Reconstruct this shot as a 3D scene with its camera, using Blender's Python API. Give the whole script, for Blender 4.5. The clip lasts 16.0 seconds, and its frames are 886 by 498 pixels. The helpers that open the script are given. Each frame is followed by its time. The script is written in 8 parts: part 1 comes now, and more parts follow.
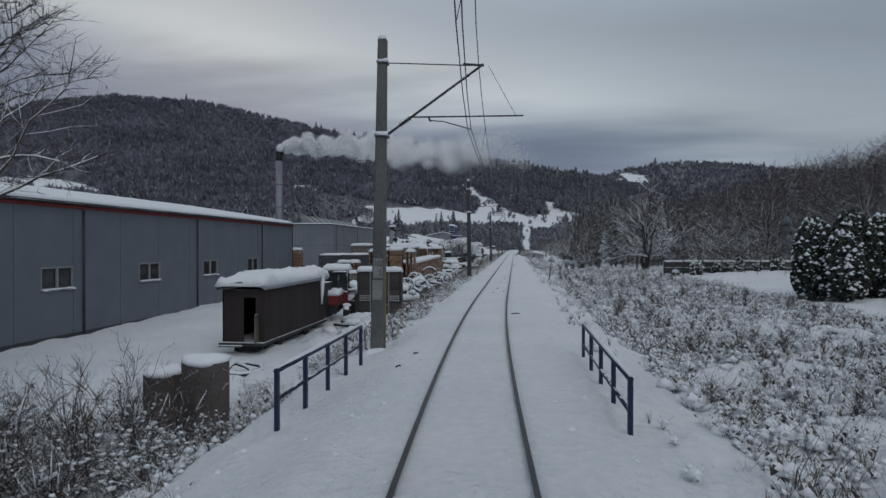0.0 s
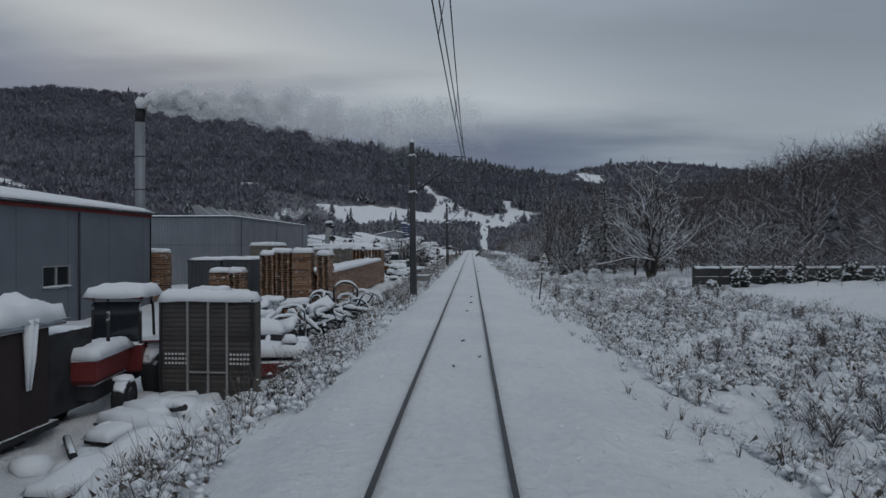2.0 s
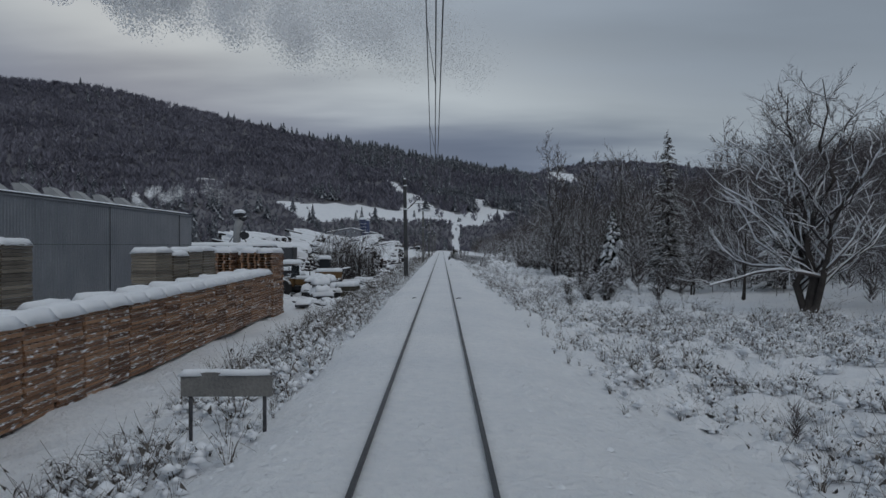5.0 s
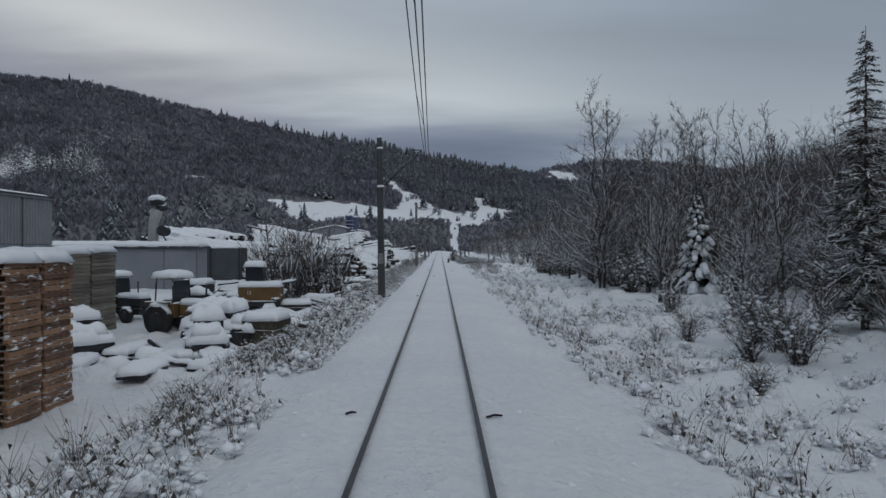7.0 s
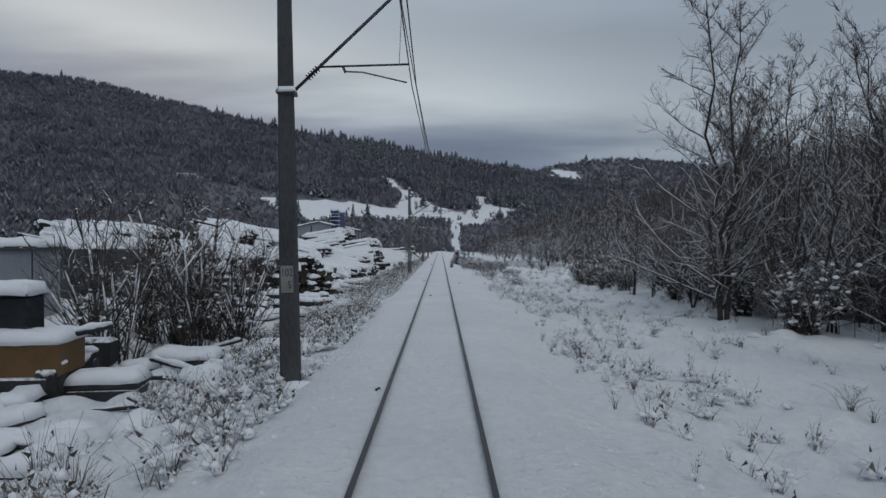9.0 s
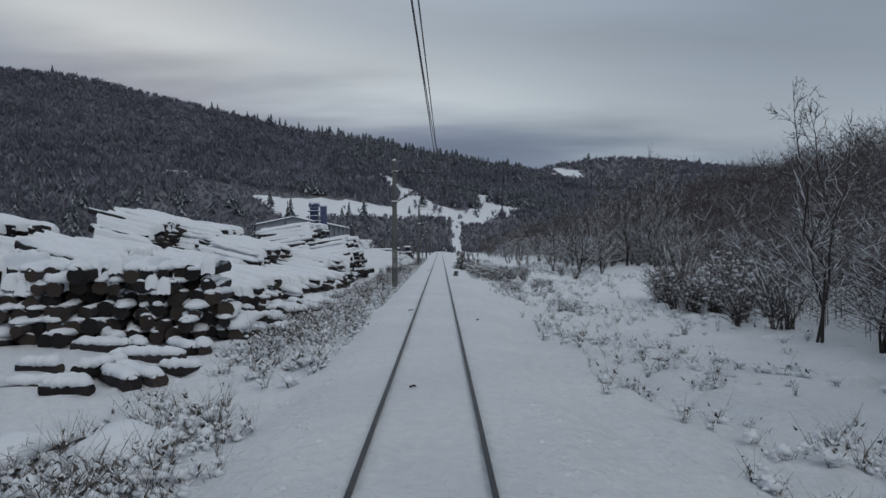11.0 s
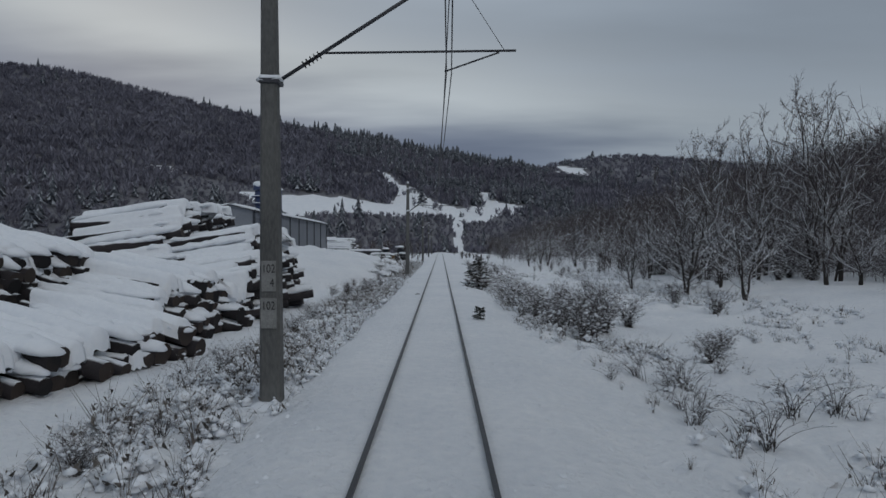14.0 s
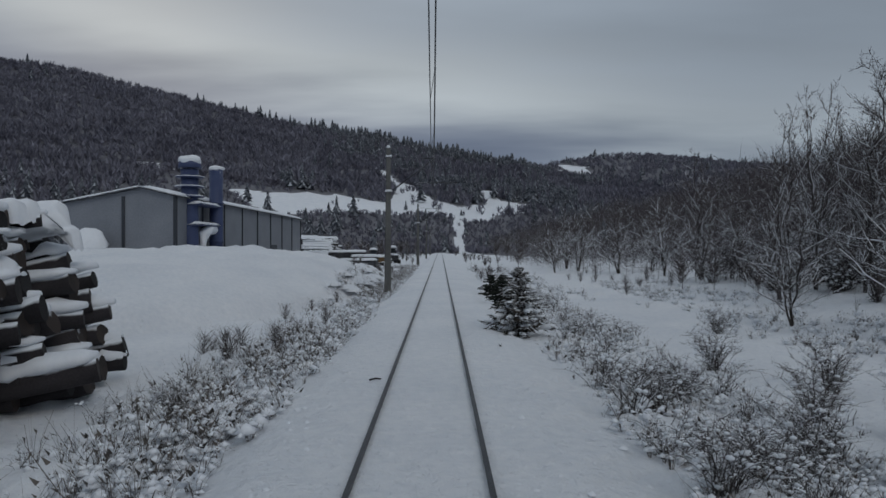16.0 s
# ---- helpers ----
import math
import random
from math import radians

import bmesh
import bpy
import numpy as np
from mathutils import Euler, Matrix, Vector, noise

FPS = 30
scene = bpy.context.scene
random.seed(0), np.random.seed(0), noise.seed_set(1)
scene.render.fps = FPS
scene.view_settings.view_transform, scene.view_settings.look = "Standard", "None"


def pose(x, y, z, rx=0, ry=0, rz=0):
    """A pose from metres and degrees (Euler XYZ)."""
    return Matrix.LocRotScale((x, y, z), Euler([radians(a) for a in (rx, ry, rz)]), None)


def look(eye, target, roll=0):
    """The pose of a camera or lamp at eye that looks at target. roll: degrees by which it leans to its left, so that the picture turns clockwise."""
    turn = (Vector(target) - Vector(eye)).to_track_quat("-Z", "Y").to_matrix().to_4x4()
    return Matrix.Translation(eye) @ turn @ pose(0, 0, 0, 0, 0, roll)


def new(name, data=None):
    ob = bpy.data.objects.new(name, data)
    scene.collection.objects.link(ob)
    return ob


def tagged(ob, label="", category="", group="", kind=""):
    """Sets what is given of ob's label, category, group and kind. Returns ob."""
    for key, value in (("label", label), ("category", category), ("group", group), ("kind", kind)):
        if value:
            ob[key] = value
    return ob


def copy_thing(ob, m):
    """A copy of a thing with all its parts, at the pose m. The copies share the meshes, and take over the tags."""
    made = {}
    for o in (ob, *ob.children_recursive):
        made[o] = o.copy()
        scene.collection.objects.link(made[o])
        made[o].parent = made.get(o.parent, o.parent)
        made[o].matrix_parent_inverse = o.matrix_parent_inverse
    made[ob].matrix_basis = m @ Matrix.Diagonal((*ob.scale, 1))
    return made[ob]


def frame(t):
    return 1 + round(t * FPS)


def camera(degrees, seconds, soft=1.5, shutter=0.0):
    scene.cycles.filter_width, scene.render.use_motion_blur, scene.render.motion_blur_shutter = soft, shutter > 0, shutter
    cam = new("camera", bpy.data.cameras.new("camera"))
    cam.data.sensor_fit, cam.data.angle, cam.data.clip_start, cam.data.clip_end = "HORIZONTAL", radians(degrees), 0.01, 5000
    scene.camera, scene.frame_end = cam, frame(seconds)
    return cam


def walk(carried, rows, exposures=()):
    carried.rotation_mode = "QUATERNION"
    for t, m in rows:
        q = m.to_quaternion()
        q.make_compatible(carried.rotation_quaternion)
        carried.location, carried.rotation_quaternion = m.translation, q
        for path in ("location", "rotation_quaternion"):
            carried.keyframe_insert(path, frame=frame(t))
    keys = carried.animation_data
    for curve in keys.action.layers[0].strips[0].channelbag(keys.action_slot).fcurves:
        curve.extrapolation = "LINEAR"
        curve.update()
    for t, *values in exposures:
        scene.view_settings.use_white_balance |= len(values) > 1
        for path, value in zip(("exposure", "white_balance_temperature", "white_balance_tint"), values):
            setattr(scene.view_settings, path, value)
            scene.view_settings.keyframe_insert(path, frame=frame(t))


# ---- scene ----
cam = camera(66.4, 16.0)
PATH = [
    (0.0, pose(1.084, 6.732, 2.459, 89.74, -0.00, 6.05)),
    (0.5, pose(0.806, 12.275, 2.459, 89.74, -0.00, 5.03)),
    (1.0, pose(0.550, 17.793, 2.459, 89.74, -0.00, 4.02)),
    (1.5, pose(0.395, 23.294, 2.459, 89.74, -0.00, 3.19)),
    (2.0, pose(0.300, 28.765, 2.459, 89.74, -0.00, 2.37)),
    (2.5, pose(0.220, 34.208, 2.459, 89.74, -0.00, 1.63)),
    (3.0, pose(0.176, 39.668, 2.459, 89.74, -0.00, 1.06)),
    (3.5, pose(0.160, 45.212, 2.459, 89.74, -0.00, 0.60)),
    (4.0, pose(0.175, 50.815, 2.459, 89.74, -0.00, 0.30)),
    (6.5, pose(0.192, 78.658, 2.459, 89.74, -0.00, -0.35)),
    (7.0, pose(0.200, 84.231, 2.459, 89.74, -0.00, -0.28)),
    (7.5, pose(0.202, 89.756, 2.459, 89.74, -0.00, -0.27)),
    (8.0, pose(0.197, 95.271, 2.459, 89.74, -0.00, -0.24)),
    (8.5, pose(0.177, 100.783, 2.459, 89.74, -0.00, -0.23)),
    (9.0, pose(0.178, 106.271, 2.459, 89.74, -0.00, -0.23)),
    (11.5, pose(0.187, 133.745, 2.459, 89.74, -0.00, -0.23)),
    (12.0, pose(0.200, 139.247, 2.459, 89.74, -0.00, -0.26)),
    (12.5, pose(0.182, 144.751, 2.459, 89.74, -0.00, -0.25)),
    (13.0, pose(0.185, 150.284, 2.459, 89.74, -0.00, -0.25)),
    (13.5, pose(0.173, 155.870, 2.459, 89.74, -0.00, -0.19)),
    (14.0, pose(0.167, 161.480, 2.459, 89.74, -0.00, -0.20)),
    (14.5, pose(0.192, 167.073, 2.459, 89.74, -0.00, -0.20)),
    (15.0, pose(0.201, 172.620, 2.459, 89.74, -0.00, -0.22)),
    (15.5, pose(0.199, 178.157, 2.459, 89.74, -0.00, -0.20)),
    (16.0, pose(0.205, 183.683, 2.459, 89.74, -0.00, -0.22)),
]
EXPOSURE = [(0.0, -0.05), (1.0, -0.05), (2.5, -0.25), (4.0, -0.25), (6.5, -0.05), (12.5, 0.02), (13.0, 0.02), (13.5, -0.18), (16.0, -0.2)]
walk(cam, PATH, EXPOSURE)


# ---------- world, sun, exposure ----------
def build_world():
    w = bpy.data.worlds.new("overcast_sky")
    scene.world = w
    w.use_nodes = True
    nt = w.node_tree
    nt.nodes.clear()
    N, L = nt.nodes.new, nt.links.new
    out, bg = N("ShaderNodeOutputWorld"), N("ShaderNodeBackground")
    sky = N("ShaderNodeTexSky")
    sky.sky_type, sky.sun_disc = "NISHITA", False
    sky.sun_elevation, sky.sun_rotation = radians(22), radians(-25)
    tc, sep = N("ShaderNodeTexCoord"), N("ShaderNodeSeparateXYZ")
    L(tc.outputs["Generated"], sep.inputs[0])
    # flat cloud deck: direction projected on a plane overhead
    up = N("ShaderNodeMath"); up.operation = "MAXIMUM"; up.inputs[1].default_value = 0.0
    L(sep.outputs["Z"], up.inputs[0])
    den = N("ShaderNodeMath"); den.operation = "ADD"; den.inputs[1].default_value = 0.10
    L(up.outputs[0], den.inputs[0])
    dx, dy = N("ShaderNodeMath"), N("ShaderNodeMath")
    for d, ax in ((dx, "X"), (dy, "Y")):
        d.operation = "DIVIDE"
        L(sep.outputs[ax], d.inputs[0]); L(den.outputs[0], d.inputs[1])
    comb = N("ShaderNodeCombineXYZ")
    L(dx.outputs[0], comb.inputs[0]); L(dy.outputs[0], comb.inputs[1])
    mp = N("ShaderNodeMapping"); mp.inputs["Scale"].default_value = (0.34, 0.75, 1)
    mp.inputs["Rotation"].default_value = (0, 0, radians(20))
    mp.inputs["Location"].default_value = SKY_SHIFT
    L(comb.outputs[0], mp.inputs[0])
    n1 = N("ShaderNodeTexNoise"); n1.inputs["Scale"].default_value = 1.0; n1.inputs["Detail"].default_value = 5; n1.inputs["Roughness"].default_value = 0.48
    L(mp.outputs[0], n1.inputs["Vector"])

    def maths(op, a, b, c=None):
        m = N("ShaderNodeMath"); m.operation = op
        for i, q in enumerate((a, b, c)):
            if q is not None:
                if isinstance(q, (int, float)):
                    m.inputs[i].default_value = q
                else:
                    L(q, m.inputs[i])
        return m.outputs[0]

    # layers of the deck lie tilted: lower towards the right
    tilt = maths("MULTIPLY_ADD", sep.outputs["X"], 0.13, up.outputs[0])
    swell = maths("MULTIPLY_ADD", n1.outputs["Fac"], 0.20, -0.10)
    level = maths("ADD", tilt, swell)
    ramp = N("ShaderNodeValToRGB")
    cr = ramp.color_ramp
    cr.interpolation = "B_SPLINE"
    cr.elements[0].position, cr.elements[0].color = 0.0, (0.165, 0.20, 0.27, 1)
    cr.elements[1].position, cr.elements[1].color = 1.0, (0.42, 0.475, 0.535, 1)
    for at, col in ((0.10, (0.115, 0.152, 0.238)), (0.155, (0.120, 0.158, 0.245)), (0.205, (0.50, 0.555, 0.59)), (0.245, (0.43, 0.48, 0.525)), (0.31, (0.285, 0.333, 0.392)), (0.42, (0.325, 0.38, 0.44))):
        e = cr.elements.new(at); e.color = (*col, 1)
    L(level, ramp.inputs[0])
    # greyer, more even cloud to the right
    east = N("ShaderNodeMapRange"); east.interpolation_type = "SMOOTHSTEP"
    east.inputs[1].default_value, east.inputs[2].default_value, east.inputs[3].default_value, east.inputs[4].default_value = 0.02, 0.45, 0.0, 0.6
    L(sep.outputs["X"], east.inputs[0])
    band = N("ShaderNodeMixRGB"); band.inputs[2].default_value = (0.225, 0.268, 0.325, 1)
    L(east.outputs[0], band.inputs[0]); L(ramp.outputs[0], band.inputs[1])
    mix = N("ShaderNodeMixRGB"); mix.inputs[0].default_value = 0.94
    mul = N("ShaderNodeMixRGB"); mul.blend_type = "MULTIPLY"; mul.inputs[0].default_value = 1; mul.inputs[2].default_value = (0.09, 0.09, 0.09, 1)
    L(sky.outputs[0], mul.inputs[1]); L(mul.outputs[0], mix.inputs[1]); L(band.outputs[0], mix.inputs[2])
    soft = maths("MULTIPLY_ADD", n1.outputs["Fac"], 0.9, 0.53)
    lit = N("ShaderNodeVectorMath"); lit.operation = "SCALE"
    L(mix.outputs[0], lit.inputs[0]); L(soft, lit.inputs["Scale"])
    L(lit.outputs[0], bg.inputs[0]); bg.inputs[1].default_value = SKY_STRENGTH
    L(bg.outputs[0], out.inputs[0])


SKY_SHIFT, SKY_STRENGTH = (0.4, 0.35, 0.0), 1.04
build_world()
sun = new("sun", bpy.data.lights.new("sun", "SUN"))
sun.data.energy, sun.data.angle, sun.data.color = 0.5, radians(30), (1.0, 0.96, 0.9)
sun.matrix_world = look((40, -60, 60), (0, 0, 0))


# ---------- materials ----------
def material(name, dark, light, rough=0.8, scale=6.0, bump=0.3, metal=0.0, snow=None, island=0.0, stretch=(1, 1, 1), snow_scale=5.0, spec=0.3, relief=0.02, snow_stretch=None):
    """Two-scale coloured surface; snow: (from, to) of the upward slope on which snow lies."""
    m = bpy.data.materials.new(name)
    m.use_nodes = True
    nt = m.node_tree
    N, L = nt.nodes.new, nt.links.new
    b = nt.nodes["Principled BSDF"]
    b.inputs["Metallic"].default_value = metal
    b.inputs["Specular IOR Level"].default_value = spec
    tc, mp = N("ShaderNodeTexCoord"), N("ShaderNodeMapping")
    mp.inputs["Scale"].default_value = stretch
    L(tc.outputs["Object"], mp.inputs[0])
    big, fine = N("ShaderNodeTexNoise"), N("ShaderNodeTexNoise")
    big.inputs["Scale"].default_value, fine.inputs["Scale"].default_value = scale * 0.22, scale * 4
    big.inputs["Detail"].default_value, fine.inputs["Detail"].default_value = 4, 5
    L(mp.outputs[0], big.inputs["Vector"]); L(mp.outputs[0], fine.inputs["Vector"])
    add = N("ShaderNodeMath"); add.operation = "MULTIPLY_ADD"
    add.inputs[1].default_value = 0.55
    L(fine.outputs["Fac"], add.inputs[0])
    half = N("ShaderNodeMath"); half.operation = "MULTIPLY"; half.inputs[1].default_value = 0.6
    L(big.outputs["Fac"], half.inputs[0]); L(half.outputs[0], add.inputs[2])
    val = add.outputs[0]
    if island:
        geo = N("ShaderNodeNewGeometry")
        oi = N("ShaderNodeObjectInfo")
        s = N("ShaderNodeMath"); s.operation = "ADD"
        L(geo.outputs["Random Per Island"], s.inputs[0]); L(oi.outputs["Random"], s.inputs[1])
        fr = N("ShaderNodeMath"); fr.operation = "FRACT"; L(s.outputs[0], fr.inputs[0])
        k = N("ShaderNodeMath"); k.operation = "MULTIPLY_ADD"; k.inputs[1].default_value = island; k.inputs[2].default_value = -island / 2
        L(fr.outputs[0], k.inputs[0])
        a2 = N("ShaderNodeMath"); L(k.outputs[0], a2.inputs[0]); L(val, a2.inputs[1]); val = a2.outputs[0]
    mr = N("ShaderNodeMapRange"); mr.inputs[1].default_value, mr.inputs[2].default_value = 0.36, 0.80
    L(val, mr.inputs[0])
    mix = N("ShaderNodeMixRGB")
    mix.inputs[1].default_value, mix.inputs[2].default_value = (*dark, 1), (*light, 1)
    L(mr.outputs[0], mix.inputs[0])
    col, rgh = mix.outputs[0], None
    if snow:
        g = N("ShaderNodeNewGeometry"); sp = N("ShaderNodeSeparateXYZ")
        L(g.outputs["Normal"], sp.inputs[0])
        sn = N("ShaderNodeTexNoise"); sn.inputs["Scale"].default_value = snow_scale; sn.inputs["Detail"].default_value = 3
        if snow_stretch:
            sp2 = N("ShaderNodeMapping"); sp2.inputs["Scale"].default_value = snow_stretch
            L(g.outputs["Position"], sp2.inputs[0]); L(sp2.outputs[0], sn.inputs["Vector"])
        else:
            L(g.outputs["Position"], sn.inputs["Vector"])
        sm = N("ShaderNodeMath"); sm.operation = "MULTIPLY_ADD"; sm.inputs[1].default_value = 0.9; sm.inputs[2].default_value = -0.45
        L(sn.outputs["Fac"], sm.inputs[0])
        su = N("ShaderNodeMath"); L(sp.outputs["Z"], su.inputs[0]); L(sm.outputs[0], su.inputs[1])
        r2 = N("ShaderNodeMapRange"); r2.inputs[1].default_value, r2.inputs[2].default_value = snow
        L(su.outputs[0], r2.inputs[0])
        mx = N("ShaderNodeMixRGB"); mx.inputs[2].default_value = (0.80, 0.83, 0.87, 1)
        L(r2.outputs[0], mx.inputs[0]); L(col, mx.inputs[1]); col = mx.outputs[0]
    L(col, b.inputs["Base Color"])
    rr = N("ShaderNodeMapRange"); rr.inputs[3].default_value, rr.inputs[4].default_value = max(rough - 0.12, 0.05), min(rough + 0.1, 1)
    L(fine.outputs["Fac"], rr.inputs[0]); L(rr.outputs[0], b.inputs["Roughness"])
    if bump:
        bp = N("ShaderNodeBump"); bp.inputs["Strength"].default_value = bump; bp.inputs["Distance"].default_value = relief
        L(fine.outputs["Fac"], bp.inputs["Height"]); L(bp.outputs[0], b.inputs["Normal"])
    return m


SNOW = material("snow", (0.76, 0.79, 0.84), (0.86, 0.88, 0.91), 0.75, 1.6, 0.5)
STEEL_RAIL = material("rail_steel", (0.026, 0.028, 0.034), (0.062, 0.066, 0.075), 0.45, 8, 0.2, 0.6)
CONCRETE = material("weathered_concrete", (0.12, 0.12, 0.12), (0.24, 0.235, 0.225), 0.9, 7, 0.6, snow=(0.75, 0.95))
DARK_STEEL = material("dark_galvanised_steel", (0.04, 0.042, 0.048), (0.10, 0.10, 0.11), 0.55, 9, 0.2, 0.4, snow=(0.8, 1.0))
WIRE = material("copper_wire_dark", (0.03, 0.03, 0.035), (0.06, 0.06, 0.065), 0.5, 9, 0.0, 0.5)
BLUE_PAINT = material("blue_railing_paint", (0.013, 0.019, 0.045), (0.024, 0.034, 0.085), 0.5, 8, 0.2, snow=(0.8, 0.95))
WHITE_PAINT = material("white_paint", (0.50, 0.50, 0.49), (0.72, 0.72, 0.70), 0.7, 12, 0.2)
BLACK_PAINT = material("black_paint", (0.015, 0.015, 0.017), (0.03, 0.03, 0.03), 0.6, 12, 0.1)
# needles paled and blued, their snow greyed: aerial haze painted into both colours
FIR = material("hazed_far_conifer", (0.044, 0.051, 0.066), (0.135, 0.146, 0.168), 0.95, 0.35, 0, snow=(0.80, 2.2), island=0.5, snow_scale=0.25)
FIR_SNOW = material("hazed_snow_on_far_conifers", (0.15, 0.162, 0.185), (0.42, 0.445, 0.48), 0.9, 0.4, 0, island=0.6)
# twig colour lifted to pale blue-violet to stand in for distance haze
BARE = material("hazed_far_bare_tree", (0.098, 0.097, 0.130), (0.265, 0.262, 0.310), 0.95, 0.05, 0, island=0.22)
BRUSH = material("dark_brown_wood_twigs", (0.048, 0.042, 0.046), (0.150, 0.130, 0.134), 0.95, 0.5, 0, snow=(0.65, 1.2), island=0.5, snow_scale=0.8)
# litter with patchy snow, toned near the trees; bluish lift is painted distance haze
FLOOR_WOOD = material("hazed_snowy_forest_floor", (0.085, 0.083, 0.095), (0.26, 0.262, 0.285), 0.95, 0.09, 0.0)
BARK = material("dark_bark", (0.028, 0.024, 0.023), (0.085, 0.075, 0.07), 0.95, 9, 0.5, snow=(0.5, 0.85))
MAST_CONCRETE = material("grey_mast_concrete", (0.075, 0.076, 0.076), (0.17, 0.168, 0.16), 0.9, 6, 0.7, snow=(0.75, 0.95), stretch=(1, 1, 0.35))
MAST_DARK = material("dark_mast_concrete", (0.036, 0.038, 0.042), (0.090, 0.091, 0.094), 0.9, 6, 0.7, snow=(0.75, 0.95), stretch=(1, 1, 0.35))
FIELD_SNOW = material("ground_snow", (0.74, 0.77, 0.82), (0.91, 0.92, 0.94), 0.75, 1.4, 1.0, relief=0.08)
TWIG = material("twigs_with_snow", (0.042, 0.036, 0.037), (0.14, 0.12, 0.116), 0.95, 5, 0, snow=(0.5, 0.95), island=0.5, snow_scale=1.2)


def grain(m, scale, depth):
    """Adds a finer relief over the one the material has."""
    nt = m.node_tree
    N, L = nt.nodes.new, nt.links.new
    b = nt.nodes["Principled BSDF"]
    nz, bp, tc = N("ShaderNodeTexNoise"), N("ShaderNodeBump"), N("ShaderNodeTexCoord")
    nz.inputs["Scale"].default_value, nz.inputs["Detail"].default_value, nz.inputs["Roughness"].default_value = scale, 6, 0.65
    L(tc.outputs["Object"], nz.inputs["Vector"]); L(nz.outputs["Fac"], bp.inputs["Height"])
    bp.inputs["Strength"].default_value, bp.inputs["Distance"].default_value = 0.9, depth
    L(b.inputs["Normal"].links[0].from_socket, bp.inputs["Normal"]); L(bp.outputs[0], b.inputs["Normal"])


grain(FIELD_SNOW, 9, 0.09)


